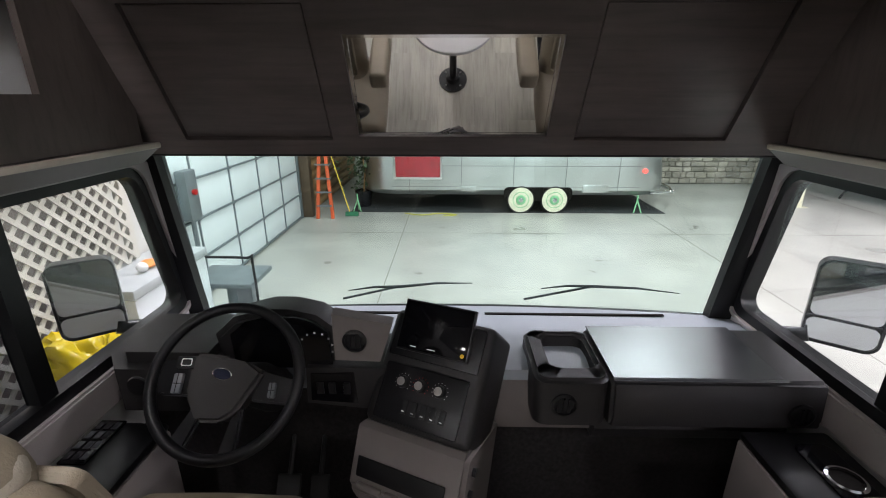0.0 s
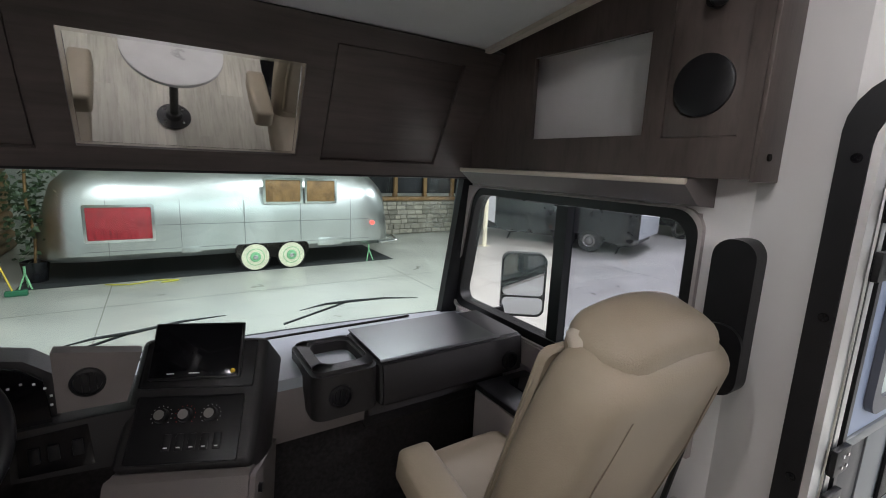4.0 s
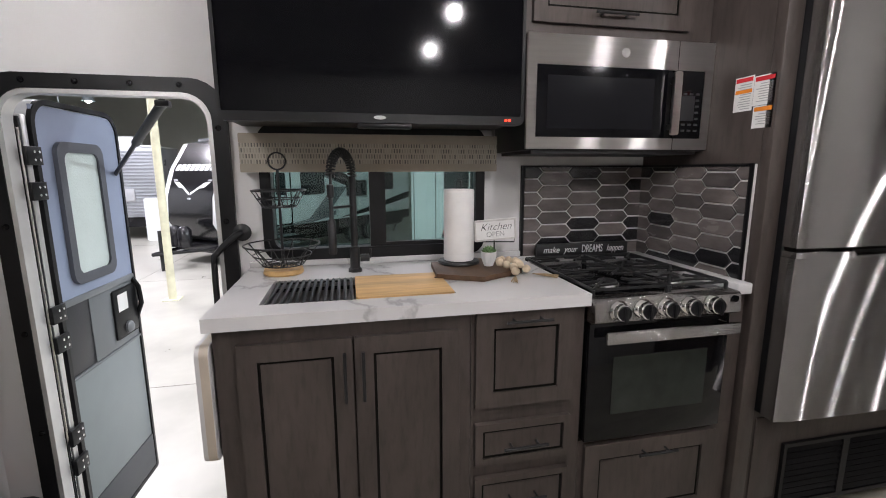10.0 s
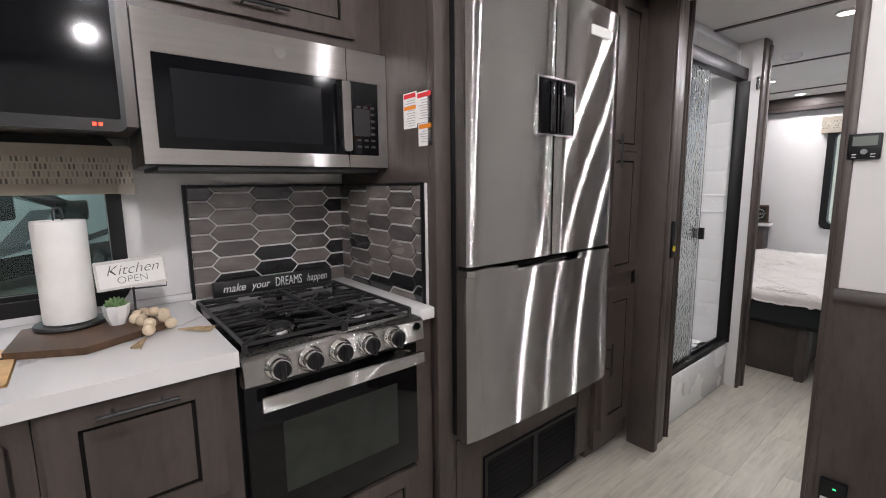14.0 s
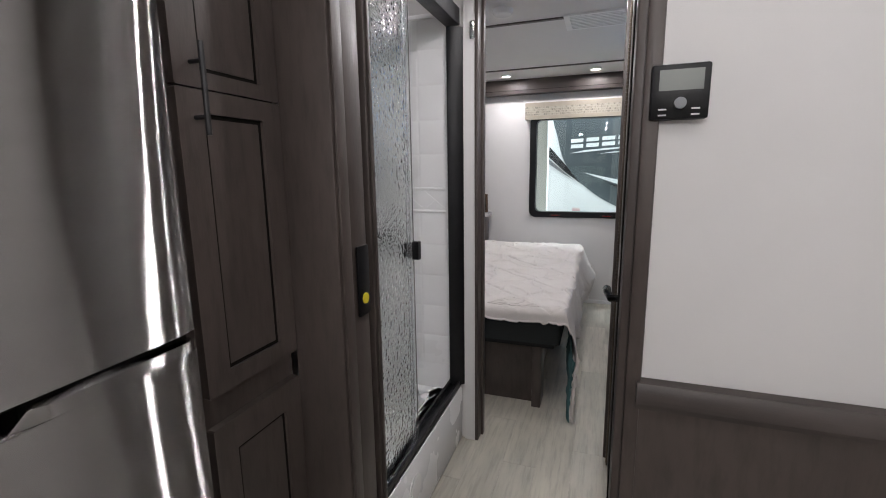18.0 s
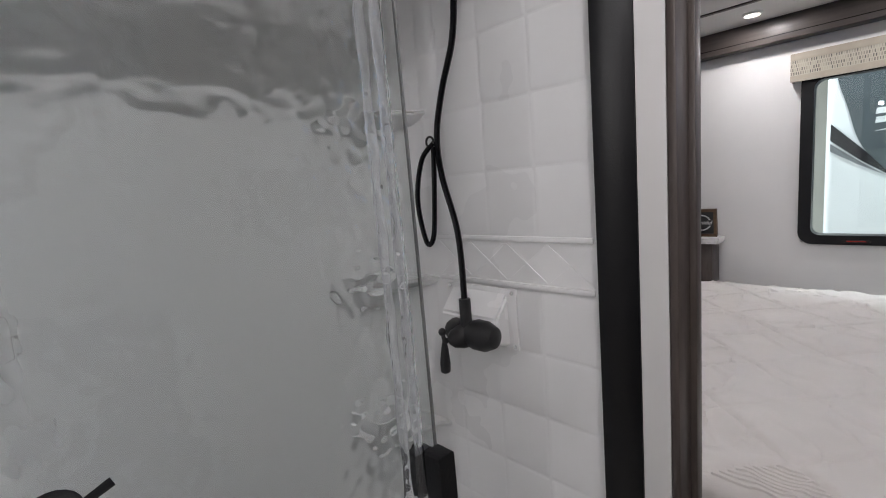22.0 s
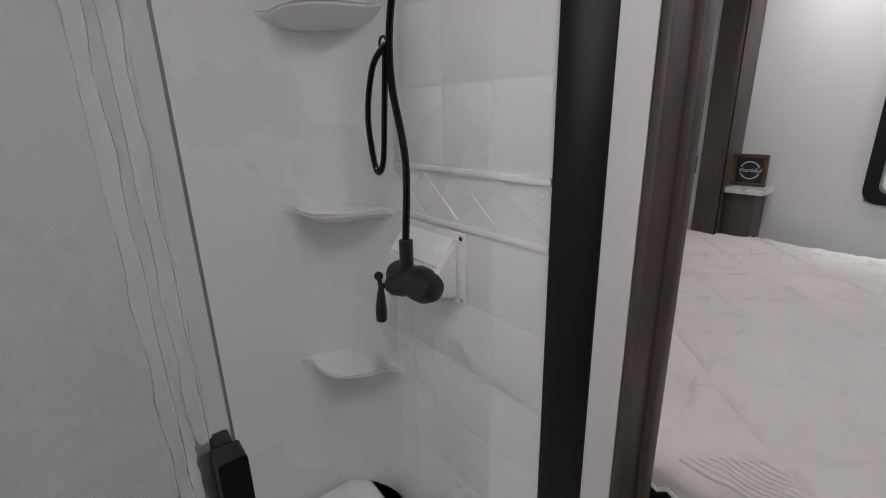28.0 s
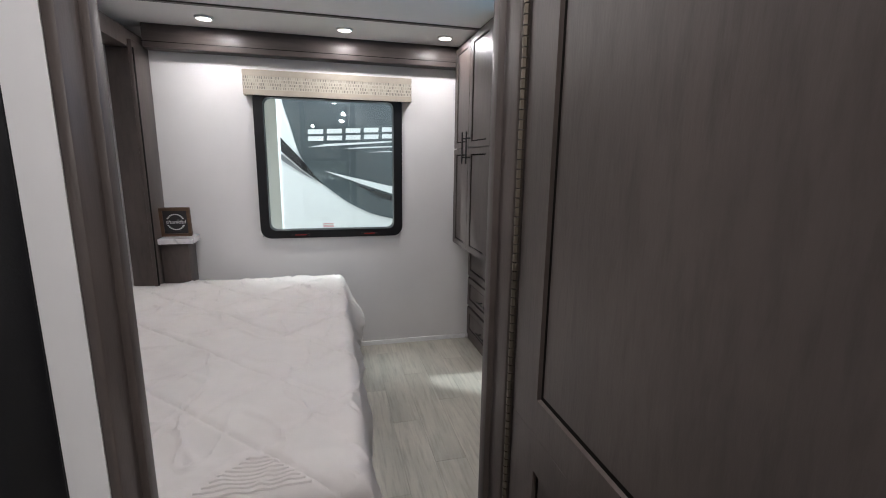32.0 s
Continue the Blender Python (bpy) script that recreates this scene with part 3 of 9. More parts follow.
t = thing("roll_up_rack", "black roll-up drying rack over the sink", "drying rack", (0.73, -0.9, 0.94))
for k in range(13):
    y = -0.766 - k * 0.0205
    part("rod", cyl(B(), (SK[2] + 0.002, y, 0.943), (SK[3] - 0.002, y, 0.943), 0.0062, n=10), MATTE, t)
for x in (SK[2] + 0.012, SK[3] - 0.012):
    part("end_strip", box(B(), x - 0.009, x + 0.009, -1.02, -0.756, 0.9385, 0.9445, 0.002), MATTE, t)
BOARD = wood("bamboo_board", (0.72, 0.45, 0.19), (14, 1.0, 14), 0.16, 0.5)
t = thing("cutting_board", "warm bamboo cutting board laid over the sink", "cutting board", (0.73, -1.2, 0.93))
part("board", prism(B(), rr(SK[2] + 0.003, SK[3] - 0.003, SK[0] + 0.003, -1.025, 0.01), "z", 0.9315, 0.952), BOARD, t)
part("finger_hole", cyl(B(), (0.79, -1.315, 0.9495), (0.79, -1.315, 0.9527), 0.011, n=18), GLAZE, t)

# faucet with a spring neck
t = thing("faucet", "matte black spring-neck kitchen faucet behind the sink", "faucet", (0.97, -1.03, 0.948))
part("base", lathe(B(), [(0.026, 0), (0.026, 0.01), (0.021, 0.016), (0.0, 0.017)], (0.975, -1.03, 0.948)), MATTE, t)
part("body", lathe(B(), [(0.0185, 0.012), (0.0185, 0.095), (0.0135, 0.1), (0.0125, 0.3), (0.0125, 0.36), (0.0, 0.371)], (0.975, -1.03, 0.948)), MATTE, t)
part("lever", cyl(cyl(B(), (0.975, -1.05, 1.0), (0.975, -1.085, 1.0), 0.015, n=18), (0.972, -1.086, 1.0), (0.965, -1.09, 1.035), 0.005, n=10), MATTE, t)
arc = [Vector((0.975 - 0.045 + 0.045 * math.cos(a), -1.03 + 0.075 * (1 - math.cos(a)) / 2, 1.31 + 0.085 * math.sin(a))) for a in [math.pi * k / 24 for k in range(25)]]
hose = [Vector((0.975, -1.03, 1.25))] + arc + [Vector((0.885, -0.955, 1.28))]
part("hose", tube(B(), hose, 0.0055, 10), MATTE, t)
sp = []
tot = len(arc) - 1
for k in range(260):
    f = k / 259 * tot
    i = min(int(f), tot - 1)
    p = arc[i].lerp(arc[i + 1], f - i)
    d = (arc[i + 1] - arc[i]).normalized()
    s1 = Vector((0.5, -0.87, 0)).cross(d).normalized()
    s2 = d.cross(s1)
    a = k * 0.52
    sp.append(p + (s1 * math.cos(a) + s2 * math.sin(a)) * 0.0145)
part("spring", tube(B(), sp, 0.0034, 5), MATTE, t)
part("spray_head", lathe(B(), [(0.0, 0.0), (0.0135, 0.0), (0.0145, 0.01), (0.0145, 0.115), (0.008, 0.125), (0.007, 0.2), (0.0125, 0.205), (0.0125, 0.245), (0.0, 0.25)], (0.885, -0.953, 1.035)), MATTE, t)
part("support_arm", tube(B(), [(0.975, -1.03, 1.2), (0.93, -0.99, 1.2), (0.887, -0.955, 1.2)], 0.005, 8), MATTE, t)

# two-tier wire basket
t = thing("wire_basket", "two-tier black wire fruit basket on a round wooden base", "basket", (1.0, -0.765, 0.948))
bx, by = 1.0, -0.765
part("wooden_base", lathe(B(), [(0.07, 0), (0.073, 0.006), (0.07, 0.02), (0.0, 0.021)], (bx, by, 0.949)), BOARD, t)
part("stem", cyl(B(), (bx, by, 0.968), (bx, by, 1.335), 0.005, n=10), MATTE, t)
part("ring_handle", tube(B(), [(bx, by + 0.03 * math.cos(a), 1.365 + 0.03 * math.sin(a)) for a in [math.pi * k / 12 for k in range(24)]], 0.003, 6, True), MATTE, t)
for z, r0, r1, hh in ((0.985, 0.075, 0.135, 0.075), (1.2, 0.06, 0.095, 0.06)):
    bowl = part("bowl_rim", tube(B(), [(bx + r1 * math.cos(a), by + r1 * math.sin(a), z + hh) for a in [2 * math.pi * k / 32 for k in range(32)]], 0.0032, 6, True), MATTE, t)
    for q in (0, 0.5):
        r = r0 + (r1 - r0) * q
        part("bowl_hoop", tube(B(), [(bx + r * math.cos(a), by + r * math.sin(a), z + hh * q) for a in [2 * math.pi * k / 32 for k in range(32)]], 0.0024, 5, True), MATTE, bowl)
    for k in range(18):
        a = 2 * math.pi * k / 18
        b2 = a + (0.2 if k % 2 else -0.2)
        part("bowl_wire", tube(B(), [(bx, by, z), (bx + r0 * math.cos(a), by + r0 * math.sin(a), z), (bx + r1 * math.cos(b2), by + r1 * math.sin(b2), z + hh)], 0.0019, 4), MATTE, bowl)

# paper towel, tray, sign, plant, beads
TRAYW = wood("walnut_tray", (0.12, 0.068, 0.038), (1.2, 12, 12), 0.3, 0.5)
t = thing("serving_board", "dark walnut angular serving board on the worktop", "serving board", (0.85, -1.5, 0.948))
part("board", prism(B(), [(0.70, -1.46), (0.78, -1.31), (0.99, -1.33), (1.03, -1.60), (0.80, -1.64)], "z", 0.949, 0.967), TRAYW, t)
tx, ty = 0.955, -1.435
t = thing("paper_towel", "white paper towel roll on a black upright holder", "paper towel", (tx, ty, 0.967))
part("holder_base", lathe(B(), [(0.08, 0), (0.083, 0.005), (0.08, 0.012), (0.0, 0.013)], (tx, ty, 0.967)), MATTE, t)
part("roll", lathe(B(), [(0.02, 0.001), (0.058, 0.002), (0.0595, 0.008), (0.0592, 0.15), (0.0596, 0.27), (0.058, 0.278), (0.02, 0.279), (0.0195, 0.27)], (tx, ty, 0.98), 36), PAPER, t)
part("holder_rod", tube(B(), [(tx, ty - 0.009, 0.97), (tx, ty - 0.009, 1.275)] + [(tx, ty - 0.009 * math.cos(a), 1.28 + 0.012 * math.sin(a)) for a in [math.pi * k / 8 for k in range(9)]] + [(tx, ty + 0.009, 1.275), (tx, ty + 0.009, 1.24)], 0.0025, 8), MATTE, t)
px, py = 0.877, -1.535
t = thing("potted_succulent", "small green succulent in a white faceted pot", "plant", (px, py, 0.967))
part("pot", lathe(B(), [(0.018, 0), (0.03, 0.03), (0.032, 0.055), (0.028, 0.055), (0.026, 0.045), (0.0, 0.045)], (px, py, 0.967), 8), WHITE, t)
SUCC = mat("succulent_green", (0.13, 0.22, 0.09), 0.5, var=0.25, scale=40, bump=0)
for k in range(22):
    a, el = k * 2.4, 0.25 + 0.05 * k
    d = Vector((math.cos(a) * math.cos(el), math.sin(a) * math.cos(el), math.sin(el)))
    lf = tube(B(), [Vector((px, py, 1.012)) + d * q for q in (0.0, 0.012, 0.026, 0.034)], [0.002, 0.006, 0.005, 0.0006], 6)
    part("leaf", lf, SUCC, t)
sx0, sy0 = 0.955, -1.585
t = thing("kitchen_sign", "small white framed sign on a black stand reading kitchen open", "sign", (sx0, sy0, 0.967))
part("foot", box(B(), sx0 - 0.03, sx0 + 0.03, sy0 - 0.025, sy0 + 0.025, 0.9675, 0.972, 0.001), MATTE, t)
part("stand", tube(tube(B(), [(sx0 + 0.008, sy0, 0.97), (sx0 + 0.008, sy0, 1.10)], 0.003), [(sx0 + 0.008, sy0 + 0.085, 1.048), (sx0 + 0.008, sy0 - 0.085, 1.042), (sx0 + 0.008, sy0 - 0.088, 1.09)], 0.0025), MATTE, t)
SIGNM = Matrix.Translation((sx0, sy0, 1.095)) @ Matrix.Rotation(radians(-3), 4, "X")
part("frame", turn(hoop(B(), rr(-0.088, 0.088, -0.042, 0.042, 0.004, 2), rr(-0.081, 0.081, -0.035, 0.035, 0.002, 2), "x", -0.007, 0.006), SIGNM), mat("whitewashed_wood", (0.62, 0.6, 0.57), 0.7, scale=30), t)
part("board", turn(prism(B(), rr(-0.082, 0.082, -0.036, 0.036, 0.002, 2), "x", -0.003, 0.004), SIGNM), PAPER, t)


def words(text, size, m, parent, material, shear=0.0, thin=False):
    cu = bpy.data.curves.new("lettering", "FONT")
    cu.body, cu.size, cu.align_x, cu.align_y, cu.extrude, cu.shear = text, size, "CENTER", "CENTER", 0.0006, shear
    cu.offset = -0.0007 if thin else 0.0
    tmp = new("lettering", cu)
    dg = bpy.context.evaluated_depsgraph_get()
    me = bpy.data.meshes.new_from_object(tmp.evaluated_get(dg))
    bpy.data.objects.remove(tmp)
    me.materials.clear()
    me.materials.append(material)
    me.transform(m)
    o = new("lettering", me)
    return put(o, parent)


FACE_IN = Matrix(((0, 0, -1, 0), (-1, 0, 0, 0), (0, 1, 0, 0), (0, 0, 0, 1)))  # text read from the aisle, facing -x
INK = mat("dark_ink", (0.09, 0.09, 0.09), 0.7, bump=0)
words("Kitchen", 0.042, SIGNM @ pose(-0.0036, -0.002, 0.012) @ FACE_IN, t, INK, 0.35, True)
words("OPEN", 0.03, SIGNM @ pose(-0.0036, 0.0, -0.018) @ FACE_IN, t, INK, 0, True)
t = thing("wooden_beads", "loop of pale wooden beads with twine tassels", "beads", (0.78, -1.62, 0.95))
BEAD = mat("pale_bead", (0.62, 0.5, 0.36), 0.6, var=0.15, scale=40)
bp = smooth_path([(0.72, -1.585, 0.962), (0.78, -1.60, 0.978), (0.86, -1.575, 0.978), (0.91, -1.60, 0.98), (0.88, -1.645, 0.978), (0.82, -1.64, 0.978), (0.745, -1.66, 0.962)], 4)
for k in range(len(bp)):
    if k % 2 == 0 and 0 < k < len(bp) - 1:
        part("bead", ball(B(), bp[k], 0.0155, u=14, v=10), BEAD, t)
TWINE = mat("twine", (0.36, 0.26, 0.15), 0.9, var=0.25, scale=80, bump=0.2)
for (ex, ey, dx, dy) in ((0.72, -1.585, -0.062, 0.03), (0.745, -1.66, -0.05, -0.075)):
    tb = B()
    for k in range(14):
        j = random.uniform(-0.022, 0.022)
        tube(tb, [(ex, ey, 0.958), (ex + dx * 0.5 - dy * j * 6, ey + dy * 0.5 + dx * j * 6, 0.954 + random.random() * 0.006), (ex + dx - dy * j * 12, ey + dy + dx * j * 12, 0.951 + random.random() * 0.006)], 0.0017, 4)
    part("tassel", tb, TWINE, t)
t = thing("dreams_sign", "black block sign lettered make your DREAMS happen", "sign", (1.09, -2.045, 0.948))
part("block", box(B(), 1.075, 1.098, -2.27, -1.822, 0.949, 1.005, 0.002), MATTE, t)
CHALK = mat("chalk_white", (0.75, 0.75, 0.75), 0.8, bump=0)
for word, wy, wsx, wsz in (("make", -1.89, 0.9, 0.04), ("your", -1.983, 0.85, 0.04), ("DREAMS", -2.09, 0.56, 0.05), ("happen", -2.205, 0.7, 0.042)):
    words(word, wsz, pose(1.0745, wy, 0.978) @ FACE_IN @ Matrix.Diagonal((wsx, 1, 1, 1)), t, CHALK, 0.05 if word == "DREAMS" else 0.3)

# all of these stand on the worktop's surface
for ob in list(scene.collection.objects):
    if ob.parent is None and ob.name.split(".")[0] in ("sink", "roll_up_rack", "cutting_board", "faucet", "wire_basket", "serving_board", "paper_towel", "potted_succulent", "kitchen_sign", "wooden_beads", "dreams_sign"):
        ob.location.z += 0.012

# --- backsplash of long hexagon tiles ---
def clip_poly(poly, u0, u1, v0, v1):
    for ax, lim, sgn in ((0, u0, 1), (0, u1, -1), (1, v0, 1), (1, v1, -1)):
        out = []
        for i in range(len(poly)):
            a, b = poly[i], poly[(i + 1) % len(poly)]
            ia, ib = (a[ax] - lim) * sgn >= 0, (b[ax] - lim) * sgn >= 0
            if ia:
                out.append(a)
            if ia != ib:
                f = (lim - a[ax]) / (b[ax] - a[ax])
                out.append((a[0] + f * (b[0] - a[0]), a[1] + f * (b[1] - a[1])))
        poly = out
        if len(poly) < 3:
            return []
    return poly


def bevelled(bm, plane, face):
    """Rounds the edges of a tile's front."""
    ax = "xyz".index(plane)
    es = [e for e in bm.edges if all(abs(v.co[ax] - face) < 1e-5 for v in e.verts)]
    bmesh.ops.bevel(bm, geom=es, offset=0.002, segments=1, affect="EDGES")
    return bm


def tile_mat(name, col, r):
    return mat(name, col, r, var=0.3, scale=7, stretch=(1, 1, 3), bump=0.02, bscale=60, coat=0.6)


TILES = [tile_mat("taupe_tile", (0.16, 0.138, 0.131), 0.25), tile_mat("mid_grey_tile", (0.095, 0.084, 0.081), 0.25), tile_mat("charcoal_tile", (0.018, 0.018, 0.02), 0.22)]
GROUT = mat("pale_grout", (0.62, 0.6, 0.59), 0.7, bump=0.1)
t = thing("backsplash", "grey taupe and charcoal long-hexagon tile backsplash with black edging", "backsplash", (1.18, -2.0, 0.95), kind="structure")
part("grout_back", box(B(), 1.125, 1.1435, -2.3595, -1.765, 0.949, 1.36), GROUT, t)
part("grout_side", box(B(), 0.535, 1.1245, -2.3665, -2.3535, 0.949, 1.36), GROUT, t)
rt = random.Random(4)
HH, PT = 0.0582, 0.029
for plane, u0, u1, d, s, uc, g_, HW in (("x", -2.353, -1.775, 1.125, -1, -1.92, -1, 0.173), ("y", 0.545, 1.124, -2.3535, 1, 0.669, 1, 0.181)):
    for c in range(-2, 6):
        cu = uc + g_ * c * (HW - PT)
        for rw in range(-7, 3):
            cv = 1.3035 + rw * HH + (HH / 2 if c % 2 else 0)
            g = 0.0034
            hexp = [(cu - HW / 2 + g * 1.4, cv), (cu - HW / 2 + PT, cv - HH / 2 + g), (cu + HW / 2 - PT, cv - HH / 2 + g), (cu + HW / 2 - g * 1.4, cv), (cu + HW / 2 - PT, cv + HH / 2 - g), (cu - HW / 2 + PT, cv + HH / 2 - g)]
            pl = clip_poly(hexp, u0, u1, 0.95, 1.352)
            if len(pl) < 3:
                continue
            ar = abs(sum(pl[i][0] * pl[(i + 1) % len(pl)][1] - pl[(i + 1) % len(pl)][0] * pl[i][1] for i in range(len(pl)))) / 2
            if ar < 8e-5:
                continue
            k = rt.random()
            part("tile", bevelled(prism(B(), pl, plane, d, d + s * 0.006), plane, d + s * 0.006), TILES[0 if k < 0.44 else 1 if k < 0.68 else 2], t)
part("edging", box(box(box(box(B(), 1.121, 1.144, -1.774, -1.762, 0.949, 1.362), 1.121, 1.19, -2.353, -1.775, 1.3525, 1.362), 0.533, 0.545, -2.353, -2.345, 0.949, 1.362), 0.546, 1.120, -2.353, -2.345, 1.3525, 1.362), BLACK, t)

# --- range ---
t = thing("gas_range", "stainless steel gas range with black oven door and five knobs", "range", (0.8, -2.04, 0.4))
RY0, RY1 = -2.289, -1.750
part("body", box(B(), 0.535, 1.09, RY0, RY1, 0.435, 0.915), BLACK, t)
part("cooktop", box(B(), 0.475, 1.098, RY0, RY1, 0.916, 0.935, 0.006), GLOSSK, t)
part("control_panel", prism(B(), [(0.535, 0.862), (0.478, 0.862), (0.462, 0.872), (0.468, 0.932), (0.478, 0.939), (0.535, 0.939)], "y", RY0, RY1), STEEL, t)
for k in range(5):
    y = -1.832 - k * 0.0858
    kn = part("knob", turn(lathe(B(), [(0.033, 0.0), (0.034, 0.004), (0.029, 0.012), (0.0265, 0.014), (0.0265, 0.03), (0.024, 0.033), (0.0, 0.0335)], None, 26, Matrix.Translation((0.466, y, 0.903)) @ Matrix.Rotation(radians(-85), 4, "Y")), Matrix.Identity(4)), CHROME, t, "chrome and black knob")
    part("knob_face", lathe(B(), [(0.0225, 0.034), (0.0225, 0.036), (0.021, 0.0375), (0.0, 0.038)], None, 24, Matrix.Translation((0.466, y, 0.903)) @ Matrix.Rotation(radians(-85), 4, "Y")), BLACK, kn)
    part("grip", box(B(), 0.418, 0.4275, y - 0.006, y + 0.006, 0.879, 0.927, 0.004), BLACK, kn)
part("igniter_button", cyl(B(), (0.466, -2.262, 0.918), (0.458, -2.262, 0.918), 0.011, n=16), GLOSSK, t)
dr = part("oven_door", box(B(), 0.498, 0.534, RY0 + 0.004, RY1 - 0.004, 0.437, 0.853, 0.004), GLOSSK, t)
part("oven_window", box(B(), 0.4955, 0.4985, -2.205, -1.845, 0.532, 0.736), mat("oven_glass", (0.022, 0.026, 0.023), 0.14, var=0.3, scale=7, bump=0, spec=0.35), dr)
part("oven_handle", box(box(box(B(), 0.436, 0.452, RY0 + 0.016, RY1 - 0.03, 0.803, 0.842, 0.006), 0.45, 0.5, RY0 + 0.04, RY0 + 0.055, 0.81, 0.835), 0.45, 0.5, RY1 - 0.07, RY1 - 0.055, 0.81, 0.835), STEEL, dr)
GX0, GX1 = 0.515, 1.06
for gy0, gy1 in ((RY0 + 0.018, -2.048), (-2.04, RY1 - 0.018)):
    cy = (gy0 + gy1) / 2
    b = B()
    tube(b, [(GX0, gy0, 0.962), (GX1, gy0, 0.962), (GX1, gy1, 0.962), (GX0, gy1, 0.962)], 0.006, 6, True)
    tube(b, [((GX0 + GX1) / 2, gy0, 0.962), ((GX0 + GX1) / 2, gy1, 0.962)], 0.006, 6)
    for cx in (GX0 + 0.137, GX1 - 0.137):
        for k in (-0.092, -0.046, 0.046, 0.092):
            for e, g in ((gy0, 1), (gy1, -1)):
                tube(b, [(cx + k, e, 0.962), (cx + k, e + g * (0.115 if abs(k) > 0.06 else 0.085), 0.966)], 0.005, 6)
        for sx in (-1, 1):
            for e in (gy0, gy1):
                tube(b, [(cx + sx * 0.137, e, 0.962), (cx + sx * 0.03, cy + (e - cy) * 0.25, 0.967)], 0.005, 6)
        part("burner", lathe(B(), [(0.045, 0), (0.043, 0.012), (0.03, 0.014), (0, 0.0145)], (cx, cy, 0.935)), CHROME, t)
        part("burner_cap", lathe(B(), [(0.033, 0.0146), (0.033, 0.021), (0.028, 0.023), (0, 0.0235)], (cx, cy, 0.935)), MATTE, t)
    for ex in (GX0, GX1):
        for ey in (gy0, gy1):
            cyl(b, (ex, ey, 0.934), (ex, ey, 0.962), 0.007, n=8)
    part("grate", b, MATTE, t, "cast iron grate")
t = thing("drawer_below_range", "dark stained drawer cabinet under the range", "cabinet", (0.8, -2.04, 0))
part("body", box(B(), XF + 0.021, 1.141, RY0 - 0.07, RY1 + 0.003, 0.09, 0.43), WOOD, t)
part("face_frame", box(box(B(), XF, XF + 0.02, RY0 - 0.07, RY1 + 0.003, 0.06, 0.43), XF, XF + 0.02, RY0 - 0.07, RY0 - 0.004, 0.431, 0.919), WOOD, t)
front(t, "drawer_front", "x", XF, -1, -2.285, -1.765, 0.10, 0.418, 0.055, (-2.03, 0.375, 0.15, False))
part("toe_kick", box(B(), XF + 0.08, 1.141, RY0 - 0.07, RY1 + 0.003, 0.0, 0.0895), WOOD, t)

# --- microwave and cabinet above ---
MX = 0.765
MY0, MY1, MZ0, MZ1 = -2.365, -1.627, 1.412, 1.80
t = thing("microwave", "stainless steel over-range microwave with black glass door", "microwave", (0.95, -2.0, MZ0))
part("body", box(B(), MX + 0.012, 1.141, MY0, MY1, MZ0, MZ1, 0.003), BLACK, t)
part("fascia", pierced(B(), "x", MX, MX + 0.0115, MY0, MY1, MZ0 + 0.004, MZ1, [(MY0 + 0.035, MY1 - 0.035, MZ0 + 0.045, MZ1 - 0.10)]), STEELM, t)
dr = part("door_glass", box(B(), MX + 0.001, MX + 0.011, -2.175, MY1 - 0.036, MZ0 + 0.046, MZ1 - 0.101), SCREEN, t)
part("window", box(B(), MX - 0.001, MX + 0.0008, -2.12, MY1 - 0.075, MZ0 + 0.075, MZ1 - 0.135), mat("microwave_mesh", (0.007, 0.007, 0.009), 0.2, bump=0, spec=0.12), dr)
part("keypad", box(B(), MX + 0.001, MX + 0.011, MY0 + 0.036, -2.215, MZ0 + 0.046, MZ1 - 0.101), GLOSSK, t)
kp = B()
for r in range(7):
    for c in range(3):
        box(kp, MX + 0.0002, MX + 0.0009, MY0 + 0.05 + c * 0.027, MY0 + 0.066 + c * 0.027, MZ0 + 0.07 + r * 0.022, MZ0 + 0.078 + r * 0.022)
part("key_legend", kp, mat("pale_legend", (0.035, 0.035, 0.035), 0.6, bump=0), t)
part("label_sheet", box(B(), MX - 0.0006, MX + 0.0006, MY0 + 0.07, MY0 + 0.13, MZ0 + 0.11, MZ0 + 0.2), mat("grey_label", (0.022, 0.022, 0.024), 0.5), t)
part("handle", prism(B(), rr(-2.208, -2.178, MZ0 + 0.055, MZ1 - 0.11, 0.008), "x", MX - 0.035, MX - 0.022), STEELM, t)
part("handle_post", box(box(B(), MX - 0.0225, MX, -2.2, -2.186, MZ0 + 0.075, MZ0 + 0.095), MX - 0.0225, MX, -2.2, -2.186, MZ1 - 0.15, MZ1 - 0.13), STEELM, t)
part("badge", cyl(B(), (MX - 0.002, -1.995, MZ1 - 0.05), (MX, -1.995, MZ1 - 0.05), 0.017, n=24), CHROME, t, "round metal badge")
part("seam", box(B(), MX - 0.0008, MX, -2.2135, -2.2115, MZ0 + 0.004, MZ1), GLAZE, t)
part("underside_grille", box(B(), MX + 0.02, 1.1, MY0 + 0.03, MY1 - 0.03, MZ0 - 0.012, MZ0 - 0.0005), MATTE, t)
t = thing("upper_cabinet", "dark stained cabinet above the microwave with a lift-up door", "cabinet", (0.95, -2.0, 1.8))
part("body", box(B(), MX + 0.03, 1.141, MY0, MY1, MZ1 + 0.003, ZC - 0.002), WOOD, t)
front(t, "door", "x", MX + 0.029, -1, -2.258, -1.648, 1.838, 2.15, 0.05, (-1.945, 1.872, 0.16, False))
setting("filler_panel", box(B(), 1.10, 1.141, -1.762, -1.626, 1.385, ZC - 0.002), WALL, "off-white strip between window and cabinet", "wall")

